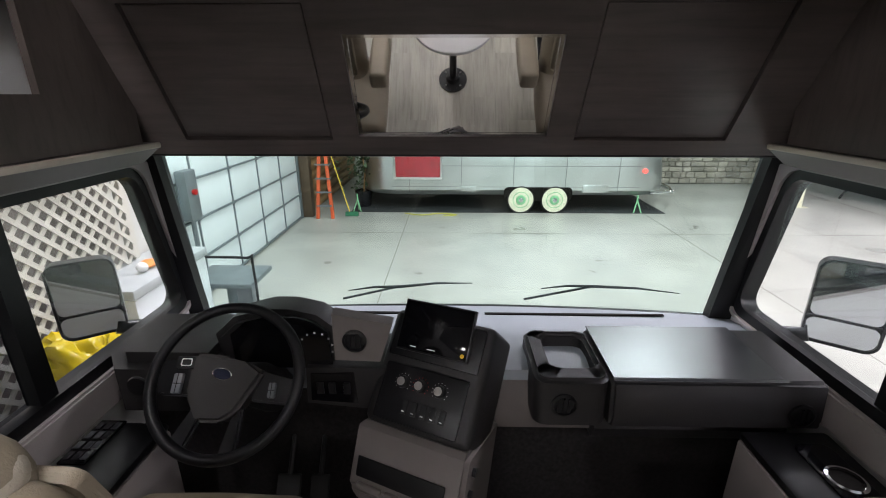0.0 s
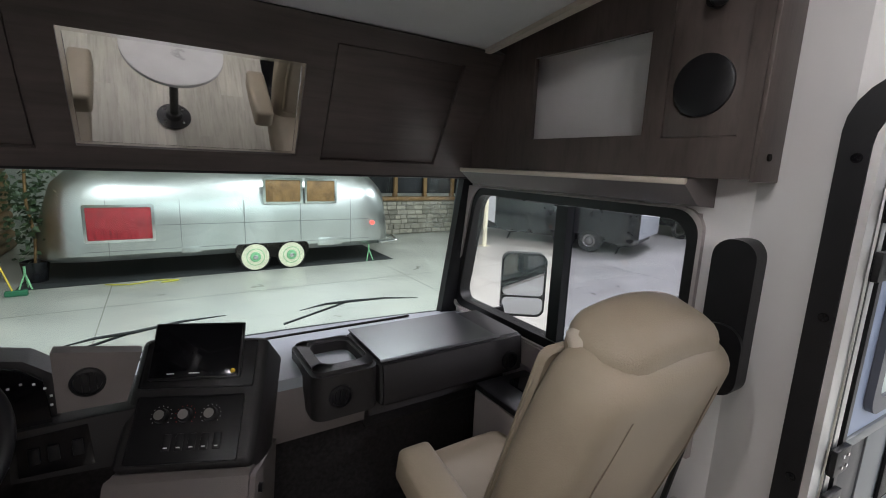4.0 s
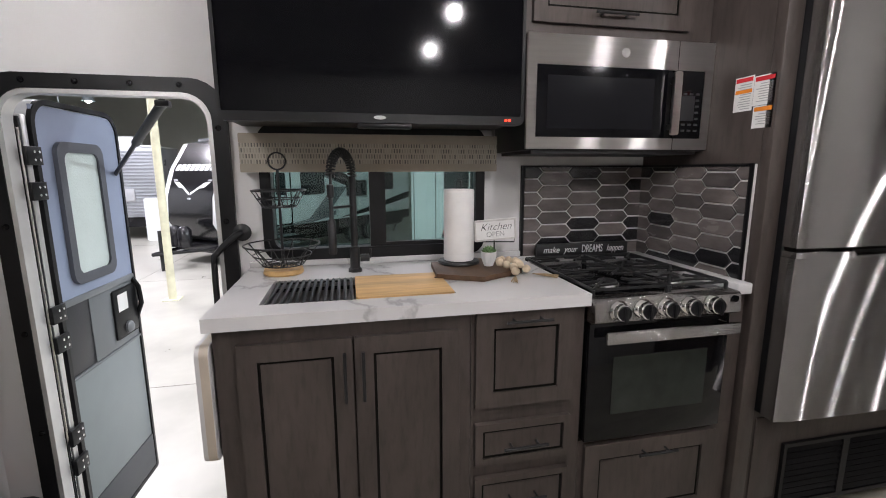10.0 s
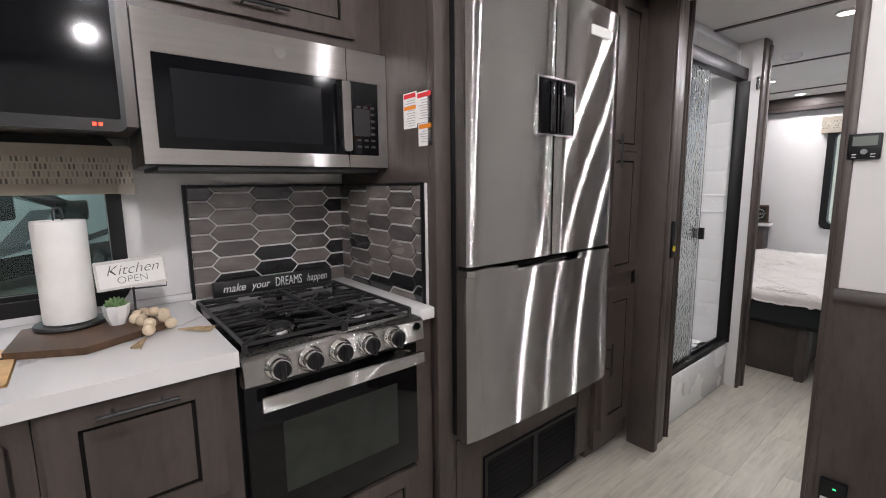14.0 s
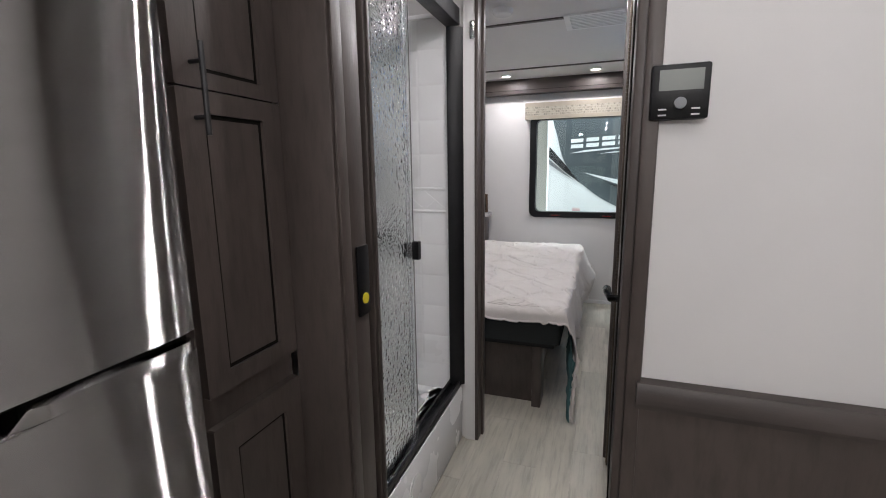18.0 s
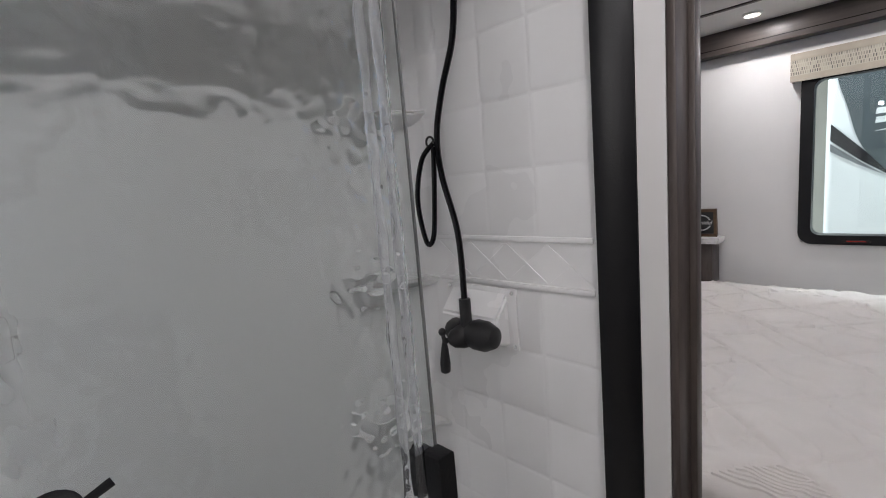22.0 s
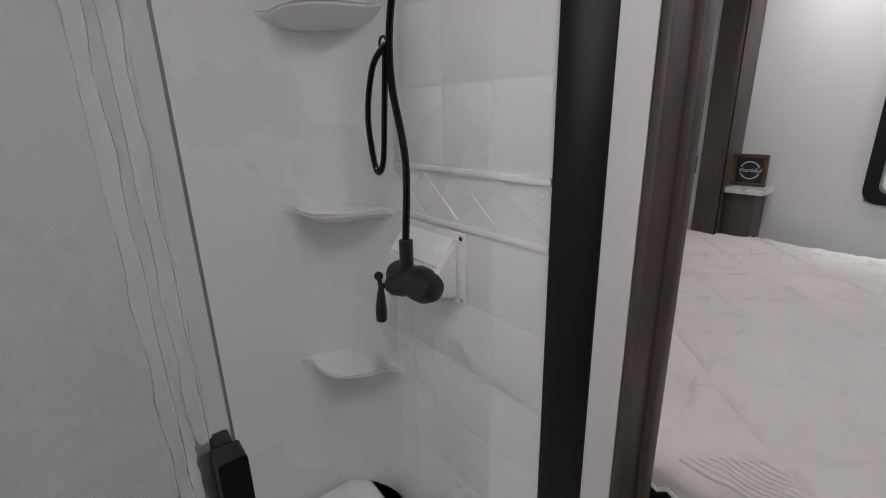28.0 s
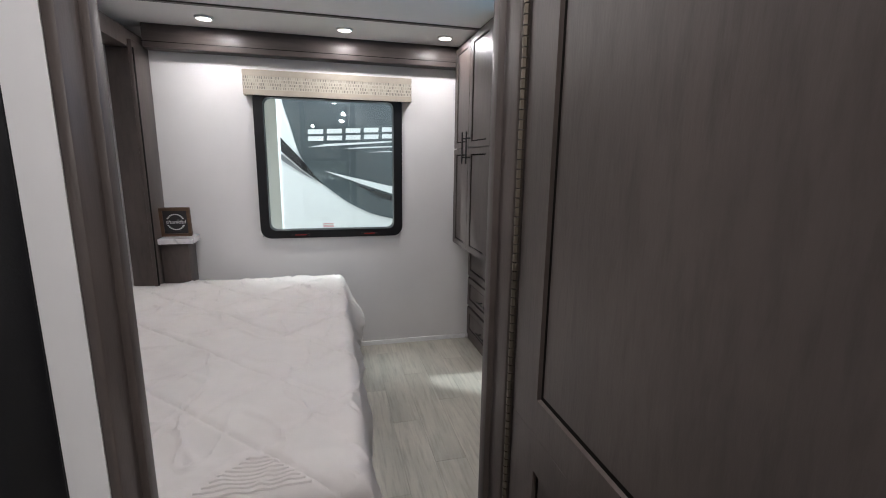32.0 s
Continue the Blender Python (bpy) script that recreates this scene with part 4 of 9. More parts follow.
# --- television and the cabinet behind it ---
t = thing("television", "large black flat-screen television hung above the worktop", "television", (0.74, -1.13, 1.5))
TX = 0.706
part("bezel", hoop(B(), rr(-1.592, -0.652, 1.487, 2.06, 0.02), rr(-1.582, -0.662, 1.515, 2.05, 0.006), "x", TX - 0.004, TX + 0.045), BLACK, t)
part("screen", prism(B(), rr(-1.582, -0.662, 1.515, 2.05, 0.006), "x", TX + 0.001, TX + 0.03), SCREEN, t, "glossy dark screen")
part("back_shell", box(B(), TX + 0.0455, TX + 0.075, -1.57, -0.68, 1.51, 2.04, 0.012), BLACK, t)
part("badge", turn(cyl(B(), (TX - 0.0065, 0, 0), (TX - 0.0045, 0, 0), 1, n=24), Matrix.Translation((0, -1.119, 1.503)) @ Matrix.Diagonal((1, 0.019, 0.006, 1))), CHROME, t, "small pale oval badge")
part("sensor_bar", box(B(), TX - 0.002, TX + 0.04, -1.22, -1.05, 1.472, 1.4865, 0.005), BLACK, t)
part("standby_light", box(box(B(), TX - 0.0055, TX - 0.004, -1.533, -1.526, 1.499, 1.506), TX - 0.0055, TX - 0.004, -1.545, -1.538, 1.499, 1.506), glow("standby_red", (1, 0.03, 0.01), 4), t, "red standby light")
t = thing("tv_cabinet", "dark stained overhead cabinet behind the television", "cabinet", (1.0, -1.13, 1.5))
part("body", box(B(), TX + 0.09, 1.141, -1.6255, -0.63, 1.51, ZC - 0.002), WOOD, t)
part("mount_plate", box(B(), TX + 0.0755, TX + 0.0895, -1.3, -0.95, 1.65, 1.95), MATTE, t)

# --- kitchen window and valance ---
t = thing("window_1", "black-framed sliding kitchen window with dark tinted glass", "window", (1.19, -1.14, 0.98), kind="structure")
part("window_frame", hoop(B(), rr(-1.59, -0.68, 0.985, 1.52, 0.06), rr(-1.55, -0.72, 1.03, 1.485, 0.045), "x", 1.12, 1.212), BLACK, t)
part("mullion", box(B(), 1.135, 1.185, -1.165, -1.10, 1.03, 1.485), BLACK, t)
part("sash_rail", box(B(), 1.14, 1.17, -1.55, -1.1655, 1.03, 1.045), BLACK, t)
for y0, y1, x in ((-1.549, -1.15, 1.155), (-1.12, -0.721, 1.172)):
    o = part("pane", box(B(), x, x + 0.004, y0, y1, 1.031, 1.484), GLASST, t)
    o.visible_shadow = False


def dashes(name, ground, ink):
    """Woven cloth with rows of short upright strokes."""
    m, nt, p = nodes_of(name)
    tc, mp, br = nt.nodes.new("ShaderNodeTexCoord"), nt.nodes.new("ShaderNodeMapping"), nt.nodes.new("ShaderNodeTexBrick")
    sep, com = nt.nodes.new("ShaderNodeSeparateXYZ"), nt.nodes.new("ShaderNodeCombineXYZ")
    add = nt.nodes.new("ShaderNodeMath")
    add.operation = "ADD"
    link(nt, tc.outputs["Object"], sep.inputs[0])
    link(nt, sep.outputs["X"], add.inputs[0])
    link(nt, sep.outputs["Y"], add.inputs[1])
    link(nt, add.outputs[0], com.inputs["X"])
    link(nt, sep.outputs["Z"], com.inputs["Y"])
    link(nt, com.outputs[0], br.inputs["Vector"])
    br.inputs["Color1"].default_value, br.inputs["Color2"].default_value = (*ground, 1), (*ink, 1)
    br.inputs["Mortar"].default_value = (*ground, 1)
    br.inputs["Scale"].default_value, br.inputs["Mortar Size"].default_value, br.inputs["Bias"].default_value = 1.0, 0.0028, 0.1
    br.inputs["Brick Width"].default_value, br.inputs["Row Height"].default_value = 0.0105, 0.021
    link(nt, br.outputs["Color"], p.inputs["Base Color"])
    fz = noise_node(nt, 500, (1, 1, 1), 2)
    b = nt.nodes.new("ShaderNodeBump")
    b.inputs["Strength"].default_value, b.inputs["Distance"].default_value = 0.3, 0.002
    link(nt, fz.outputs["Fac"], b.inputs["Height"])
    link(nt, b.outputs["Normal"], p.inputs["Normal"])
    p.inputs["Roughness"].default_value = 0.85
    return m


CLOTH = dashes("dash_cloth", (0.42, 0.385, 0.32), (0.13, 0.12, 0.11))
TAUPE = mat("taupe_cloth", (0.36, 0.32, 0.26), 0.8, var=0.06, scale=20, bump=0.1, bscale=400)


def valance(name, label, plane, d, s, u0, u1, v0, v1):
    t = thing(name, label, "valance", tuple(at(plane, (u0 + u1) / 2, v0, d)))
    dep = 0.075
    k = (v1 - v0)
    part("lower_band", prism(B(), rr(u0, u1, v0, v0 + k * 0.22, 0.004, 2), plane, d + s * (dep - 0.012), d + s * dep), TAUPE, t)
    part("patterned_band", prism(B(), rr(u0, u1, v0 + k * 0.22, v0 + k * 0.75, 0.002, 2), plane, d + s * (dep - 0.012), d + s * (dep - 0.003)), CLOTH, t, "cream cloth with dark dashes")
    part("upper_band", prism(B(), rr(u0, u1, v0 + k * 0.75, v1, 0.004, 2), plane, d + s * (dep - 0.012), d + s * dep), TAUPE, t)
    for u in (u0, u1 - 0.012):
        part("return", prism(B(), rr(u, u + 0.012, v0 + 0.002, v1, 0.002, 2), plane, d + s * 0.002, d + s * (dep - 0.0125)), TAUPE, t)
    part("top_board", prism(B(), rr(u0 + 0.0125, u1 - 0.0125, v1 - 0.014, v1, 0.002, 2), plane, d + s * 0.002, d + s * (dep - 0.0125)), TAUPE, t)
    return t


valance("kitchen_valance", "taupe padded valance with a dash-patterned cream band over the window", "x", 1.141, -1, -1.625, -0.625, 1.337, 1.48)

# --- tall fridge panel, fridge, pantry ---
t = thing("fridge_surround", "dark stained panels framing the fridge alcove", "cabinet", (0.8, -2.4, 0))
part("side_panel", box(B(), 0.53, 1.141, -2.408, -2.3675, 0, ZC - 0.002), WOOD, t)
part("front_stile", box(B(), 0.49, 0.529, -2.43, -2.366, 0.0, ZC - 0.002, 0.003), WOOD, t)
part("back_panel", box(B(), 1.12, 1.18, -3.309, -2.409, 0.0, ZC - 0.002), BLACK, t)
part("base", box(B(), 0.50, 1.11, -3.309, -2.431, 0.06, 0.47), WOOD, t)
part("toe_kick", box(B(), 0.55, 1.11, -3.309, -2.431, 0.0, 0.0595), WOOD, t)
part("top_filler", box(B(), 0.50, 1.11, -3.309, -2.431, 2.035, ZC - 0.002), WOOD, t)
for y0, y1 in ((-2.57, -2.45), (-3.305, -3.2)):
    part("base_panel_rail", box(B(), 0.494, 0.4995, y0, y1, 0.1, 0.44, 0.002), WOOD, t)
vg = thing("vent_grille", "black louvred vent below the fridge", "vent", (0.49, -2.76, 0.15))
part("frame", pierced(B(), "x", 0.486, 0.4995, -3.185, -2.585, 0.055, 0.32, [(-3.17, -2.9, 0.07, 0.305), (-2.87, -2.6, 0.07, 0.305)]), BLACK, vg)
for yc in (-3.035, -2.735):
    for k in range(9):
        z = 0.077 + k * 0.0255
        part("louvre", prism(B(), [(0.488, z), (0.492, z), (0.499, z + 0.017), (0.495, z + 0.017)], "y", yc - 0.134, yc + 0.134), BLACK, vg)
t = thing("refrigerator", "stainless steel french-door refrigerator with bottom freezer", "refrigerator", (0.75, -2.85, 0.47))
FX, FY0, FY1, FM = 0.395, -3.29, -2.428, -2.85
part("cabinet", box(B(), 0.47, 1.1, FY0 + 0.006, FY1 - 0.004, 0.475, 2.02, 0.004), BLACK, t)


def fridge_door(y0, y1, z0, z1, notch=()):
    """A door skin slightly bowed outward."""
    bm = B()
    n = 14
    ys = [y0 + (y1 - y0) * i / n for i in range(n + 1)]
    mid, half = (FY0 + FY1) / 2, (FY1 - FY0) / 2

    def bow(y):
        return FX + 0.013 * ((y - mid) / half) ** 2
    pts = [(bow(y), y) for y in ys] + [(FX + 0.07, y1), (FX + 0.07, y0)]
    pts[0] = (pts[0][0] + 0.008, pts[0][1])
    pts[n] = (pts[n][0] + 0.008, pts[n][1])
    prism(bm, pts, "z", z0, z1)
    return bm


part("left_door", fridge_door(FM + 0.003, FY1, 1.088, 2.03), STEEL, t)
part("right_door", fridge_door(FY0, FM - 0.003, 1.088, 2.03), STEEL, t)
part("freezer_drawer", fridge_door(FY0, FY1, 0.475, 1.053), STEEL, t)
for la, lb, end in ((FM + 0.195, FY1 - 0.004, 0), (FY0 + 0.004, FM - 0.195, 1)):
    lip = fridge_door(la, lb, 1.0535, 1.073)
    for v in lip.verts:
        if v.co.z < 1.06 and abs(v.co.y - (la, lb)[end]) < 0.001:
            v.co.y += -0.022 if end == 0 else 0.022
    part("freezer_lip", lip, STEEL, t)
part("gasket", box(B(), FX + 0.03, FX + 0.07, FY0 + 0.01, FY1 - 0.01, 1.0735, 1.087), GLAZE, t)
hd = part("handle_plate", hoop(B(), rr(FM - 0.107, FM + 0.115, 1.521, 1.723, 0.006), rr(FM - 0.1, FM + 0.108, 1.528, 1.716, 0.004), "x", FX - 0.006, FX + 0.006), CHROME, t)
part("handle_recess", box(box(B(), FX - 0.003, FX - 0.0005, FM + 0.004, FM + 0.097, 1.529, 1.715), FX - 0.003, FX - 0.0005, FM - 0.097, FM - 0.004, 1.529, 1.715), GLOSSK, hd, "dark grip recess")
for y in (FM + 0.03, FM - 0.03):
    part("grip", box(B(), FX - 0.008, FX - 0.0032, y - 0.011, y + 0.011, 1.536, 1.708, 0.002), GLOSSK, hd)
part("display", box(B(), FX - 0.001, FX + 0.01, -3.20, -3.06, 1.915, 1.95), PAPER, t, "white control label")
part("hinge_cover", box(B(), FX - 0.002, FX + 0.01, -2.62, -2.5, 2.005, 2.027), BLACK, t)
t = thing("pantry_cabinet", "tall dark stained pantry with upper and lower doors", "cabinet", (0.8, -3.43, 0))
part("body", box(B(), 0.475, 1.139, -3.598, -3.31, 0.06, ZC - 0.002), WOOD, t)
part("toe_kick", box(B(), 0.52, 1.139, -3.598, -3.31, 0.0, 0.0595), WOOD, t)
front(t, "upper_door", "x", 0.474, -1, -3.597, -3.338, 1.497, 2.14, 0.055, iv=0.029)
front(t, "middle_door", "x", 0.474, -1, -3.597, -3.338, 0.922, 1.494, 0.055, iv=0.04)
front(t, "lower_door", "x", 0.474, -1, -3.597, -3.338, 0.15, 0.857, 0.055, (-3.365, 0.52, 0.16, True), iv=0.066)
bar_pull(t, "x", 0.455, -1, -3.374, 1.491, 0.155, True)
# warning labels on the panel
t = thing("warning_labels", "white warning labels with red and orange bars on the panel", "label", (0.66, -2.366, 1.49))
ORANGE = mat("orange_ink", (0.8, 0.25, 0.02), 0.7, bump=0)
REDINK = mat("red_ink", (0.7, 0.03, 0.04), 0.7, bump=0)
for x0, x1, z0, z1, hc, bar in ((0.585, 0.66, 1.54, 1.655, REDINK, 1.6), (0.503, 0.583, 1.552, 1.648, REDINK, 0), (0.503, 0.577, 1.478, 1.5505, ORANGE, 0)):
    s = part("sheet", box(B(), x0, x1, -2.3674, -2.366, z0, z1), PAPER, t)
    part("heading", box(B(), x0 + 0.004, x1 - 0.004, -2.3659, -2.3654, z1 - 0.018, z1 - 0.004), hc, s)
    if bar:
        part("bar", box(B(), x0 + 0.004, x1 - 0.004, -2.3659, -2.3654, bar, bar + 0.012), ORANGE, s)
    ln = B()
    k = z1 - 0.028
    while k > z0 + 0.006:
        box(ln, x0 + 0.008, x1 - 0.008 - 0.02 * random.random(), -2.3659, -2.3655, k, k + 0.0025)
        k -= 0.008
    part("print_line", ln, mat("grey_print", (0.4, 0.4, 0.4), 0.8, bump=0), s)

# --- cab ---
# front overhead: tilted panelled board with a mirror, between header and loft
HB, HT = Vector((0, 1.605, 1.408)), Vector((0, 1.322, 1.902))
HN = Vector((0, -(HT.z - HB.z), HT.y - HB.y)).normalized()  # faces back and down
HL = (HT - HB).length


def on_header(bm):
    """Takes u along x, v up the board, d out of it."""
    up = (HT - HB).normalized()
    m = Matrix(((1, 0, 0, 0), (0, up.y, HN.y, HB.y), (0, up.z, HN.z, HB.z), (0, 0, 0, 1)))
    return turn(bm, m)


t = thing("front_overhead", "dark stained panelled overhead board above the windscreen", "overhead cabinet", (0, 1.5, 1.4))
holes = [(-0.92, -0.41, 0.06, 0.50), (-0.318, 0.318, 0.075, 0.415), (0.41, 0.92, 0.06, 0.50)]
part("board", on_header(pierced(B(), "z", 0.0, 0.018, -1.1, 1.14, 0.0, HL, holes)), WOODX, t)
part("backing", on_header(box(B(), -1.1, 1.14, 0.0, HL, -0.03, -0.0005)), WOODX, t)
for u0, u1 in ((-0.92, -0.41), (0.41, 0.92)):
    part("sunk_panel", on_header(box(B(), u0 + 0.006, u1 - 0.006, 0.066, 0.494, 0.0002, 0.008, 0.003)), WOODX, t)
part("mirror_bevel", on_header(hoop(B(), rr(-0.318, 0.318, 0.075, 0.415, 0.003, 1), rr(-0.306, 0.306, 0.087, 0.403, 0.003, 1), "z", 0.0001, 0.011)), CHROME, t)
part("mirror", on_header(turn(box(B(), -0.3055, 0.3055, -0.1575, 0.1575, -0.006, 0.0), Matrix.Translation((0, 0.245, 0.0075)) @ Matrix.Rotation(radians(-1.1), 4, "X"))), mat("mirror_silver", (0.86, 0.87, 0.86), 0.02, 1.0, 0.0, 3, bump=0, rvar=0.0), t, "clear mirror glass")
part("header_rail", box(B(), -1.1, 1.14, 1.6, 1.90, 1.39, 1.407, 0.004), BLACK, t)
part("header_top", box(B(), -1.19, 1.24, 1.606, 1.94, 1.43, 1.9), BLACK, t)
t = thing("loft_bed", "grey underside of the raised drop-down loft bed", "loft bed", (0, 0.75, 1.86))
LOFT = [(-0.95, 1.33), (0.99, 1.33), (0.775, 0.345), (-0.735, 0.345)]
part("underside", prism(B(), LOFT, "z", 1.90, 1.93), mat("grey_loft_vinyl", (0.5, 0.5, 0.49), 0.7, var=0.04, bump=0.04), t)
part("edge_rail", box(B(), -0.73, 0.77, 0.318, 0.3445, 1.888, 2.02, 0.004), WOODX, t)
for sx in (1, -1):
    ex_, fx_ = (0.775, 0.99) if sx > 0 else (-0.735, -0.95)
    part("edge_trim", prism(B(), [(ex_, 0.32), (fx_, 1.33), (fx_ + sx * 0.03, 1.33), (ex_ + sx * 0.03, 0.32)], "z", 1.885, 1.945), CREAM, t, "cream padded edge trim")
part("bed_body", prism(B(), LOFT, "z", 1.9305, ZC - 0.004), CREAM, t)


PILLAR = mat("dark_pillar_plastic", (0.10, 0.105, 0.115), 0.5, var=0.08, scale=5, bump=0.05, bscale=300)


def raked(bm):
    """Leans what stands along the windscreen back with it."""
    for v in bm.verts:
        v.co.y -= max(0.0, v.co.z - 0.6) * 0.14 * min(1.0, max(0.0, (v.co.y - 1.66) / 0.2))
    return bm


def sloped(pts):
    """Leans the front edge of a window back towards its top."""
    return [(y - 0.125 * max(0.0, (y - 0.565) / 1.2) ** 2 * (z - 0.74) / 0.575, z) for y, z in pts]


def side_cabinet(sg):
    D = 0.05 if sg > 0 else 0.0
    t = thing("side_overhead", "dark stained open cabinet with a round speaker over the cab window", "overhead cabinet", (sg * (D + 1.1), 0.9, 1.44))
    X = sg * (D + 1.035)
    lo, hi = min(X, sg * (D + 1.19)), max(X, sg * (D + 1.19))
    part("face", pierced(B(), "x", X, X + sg * 0.02, 0.357, 1.5, 1.445, ZC - 0.004, [(0.66, 1.16 if sg < 0 else 1.13, 1.60 if sg < 0 else 1.56, 1.85), (0.40, 0.60, 1.55, 1.97)]), WOOD, t)
    part("inner_panel", box(B(), min(X + sg * 0.006, X + sg * 0.019), max(X + sg * 0.006, X + sg * 0.019), 0.401, 0.599, 1.551, 1.969, 0.002), WOOD, t)
    part("back", box(B(), min(X + sg * 0.12, X + sg * 0.14), max(X + sg * 0.12, X + sg * 0.14), 0.62, 1.48, 1.5, 1.95), WALL, t)
    part("end_panel", box(B(), lo, hi, 0.345, 0.3565, 1.44, ZC - 0.004, 0.002), WOOD, t)
    part("bottom", box(B(), min(X + sg * 0.021, sg * (D + 1.19)), max(X + sg * 0.021, sg * (D + 1.19)), 0.358, 1.5, 1.446, 1.46), WOOD, t)
    part("speaker", lathe(B(), [(0.078, 0.0), (0.078, 0.008), (0.07, 0.013), (0.03, 0.016), (0, 0.017)], None, 30, Matrix.Translation((X + sg * 0.006, 0.5, 1.68)) @ Matrix.Rotation(radians(-90 * sg), 4, "Y")), BLACK, t, "black round speaker grille")
    part("reading_spot", ball(cyl(B(), (X + sg * 0.004, 0.49, 1.88), (X - sg * 0.02, 0.49, 1.88), 0.02, n=16), (X - sg * 0.03, 0.47, 1.88), 0.024), BLACK, t)
    for z in (1.50, 1.92):
        part("screw_cap", cyl(B(), (sg * (D + 1.09), 0.3452, z), (sg * (D + 1.09), 0.340, z), 0.009, n=12), GLAZE, t)
    s = thing("roller_shade", "rolled-up taupe cab window shade", "shade", (sg * (D + 1.08), 1.0, 1.38))
    part("roll", prism(B(), [(sg * (D + 1.185), 1.36), (sg * (D + 1.09), 1.37), (sg * (D + 1.02), 1.425), (sg * (D + 1.03), 1.442), (sg * (D + 1.185), 1.444)], "y", 0.50, 1.56), DASHG, s)
    part("hem_bar", box(B(), min(sg * (D + 1.012), sg * (D + 1.03)), max(sg * (D + 1.012), sg * (D + 1.03)), 0.50, 1.56, 1.425, 1.443, 0.004), CREAM, s)
    w = thing("side_window", "black-framed sliding cab side window", "window", (sg * (D + 1.2), 1.08, 0.7), kind="structure")
    fx0, fx1 = min(sg * (D + 1.172), sg * (D + 1.262)), max(sg * (D + 1.172), sg * (D + 1.262))
    part("window_frame", hoop(B(), sloped(rr(0.527, 1.804, 0.70, 1.348, 0.08)), sloped(rr(0.565, 1.768, 0.74, 1.315, 0.07)), "x", fx0 + 0.012, fx1 - 0.012), BLACK, w)
    part("window_liner", hoop(B(), rr(0.515, 1.812, 0.685, 1.355, 0.07), sloped(rr(0.5265, 1.8045, 0.6995, 1.3485, 0.08)), "x", fx0, fx1), TRIMV, w, "pale taupe window lining")
    part("mullion", box(B(), min(sg * (D + 1.185), sg * (D + 1.23)), max(sg * (D + 1.185), sg * (D + 1.23)), 1.045, 1.105, 0.745, 1.31), BLACK, w)
    part("sliding_pane", box(B(), min(sg * (D + 1.22), sg * (D + 1.224)), max(sg * (D + 1.22), sg * (D + 1.224)), 0.571, 1.08, 0.746, 1.309), GLASSS, w).visible_shadow = False
    part("pane", box(B(), min(sg * (D + 1.2), sg * (D + 1.204)), max(sg * (D + 1.2), sg * (D + 1.204)), 1.07, 1.79, 0.746, 1.309), GLASS, w).visible_shadow = False
    # grey pillar between side window and windscreen
    p = thing("windscreen_pillar", "dark grey plastic pillar beside the windscreen", "pillar", (sg * (D + 1.17), 1.8, 0.6), kind="structure")
    part("cover", raked(prism(B(), [(sg * (D + 1.188), 1.814), (sg * (D + 1.168), 1.815), (sg * (D + 1.152), 1.85), (sg * (D + 1.16), 1.905), (sg * (D + 1.188), 1.905)], "z", 0.60, 1.42)), PILLAR, p)
    xa, xb = (1.147, 1.196) if sg > 0 else (1.128, 1.147)
    seal = B()
    low = [seal.verts.new((sg * x, y, 0.60)) for x, y in ((xa, 1.815), (D + 1.196, 1.80), (D + 1.196, 1.84), (xa, 1.862))]
    top = [seal.verts.new((sg * x, y - 0.116, 1.43)) for x, y in ((xb, 1.815), (D + 1.196, 1.80), (D + 1.196, 1.84), (xb, 1.862))]
    for i in range(4):
        seal.faces.new((low[i], low[(i + 1) % 4], top[(i + 1) % 4], top[i]))
    seal.faces.new(low[::-1])
    seal.faces.new(top)
    bmesh.ops.recalc_face_normals(seal, faces=seal.faces)
    part("seal", seal, BLACK, p)
    part("light_edge", raked(box(B(), min(sg * (D + 1.154), sg * (D + 1.16)), max(sg * (D + 1.154), sg * (D + 1.16)), 1.82, 1.838, 0.60, 1.42, 0.003)), GREYV, p)
    # outside mirror
    m = thing("outside_mirror", "black two-part outside rear-view mirror on an arm", "mirror", (sg * (D + 1.45), 1.6, 0.65))
    mm = Matrix.Translation((sg * (D + 1.485) + (0.035 if sg > 0 else 0.0), 1.62, 0.81)) @ Matrix.Rotation(radians(-sg * 36), 4, "Z") @ Matrix.Scale(0.87 if sg < 0 else 0.95, 4)
    part("shell", turn(hoop(B(), rr(-0.13, 0.13, -0.19, 0.19, 0.05), rr(-0.12, 0.12, -0.18, 0.18, 0.042), "y", -0.015, 0.05), mm), BLACK, m)
    part("back", turn(prism(B(), rr(-0.12, 0.12, -0.18, 0.18, 0.042), "y", 0.03, 0.06), mm), BLACK, m)
    MG = MIRROR
    part("main_glass", turn(prism(B(), rr(-0.119, 0.119, -0.065, 0.179, 0.03), "y", -0.006, 0.001), mm), MG, m)
    part("wide_glass", turn(prism(B(), rr(-0.119, 0.119, -0.179, -0.075, 0.03), "y", -0.008, 0.001), mm), MG, m)
    part("divider", turn(box(B(), -0.119, 0.119, -0.012, 0.002, -0.0745, -0.0655), mm), BLACK, m)
    part("arm", tube(B(), [(sg * (D + 1.25), 1.78, 0.60), (sg * (D + 1.33), 1.74, 0.62), (sg * (D + 1.43), 1.66, 0.66)], [0.04, 0.035, 0.03], 10), BLACK, m)


MIRROR = mat("outside_mirror_glass", (0.5, 0.52, 0.52), 0.03, 1.0, 0.0, 3, bump=0, rvar=0)
side_cabinet(1)
side_cabinet(-1)

# windscreen and wipers
t = thing("windscreen", "wide single-pane windscreen", "windscreen", (0, 1.93, 0.62), kind="structure")


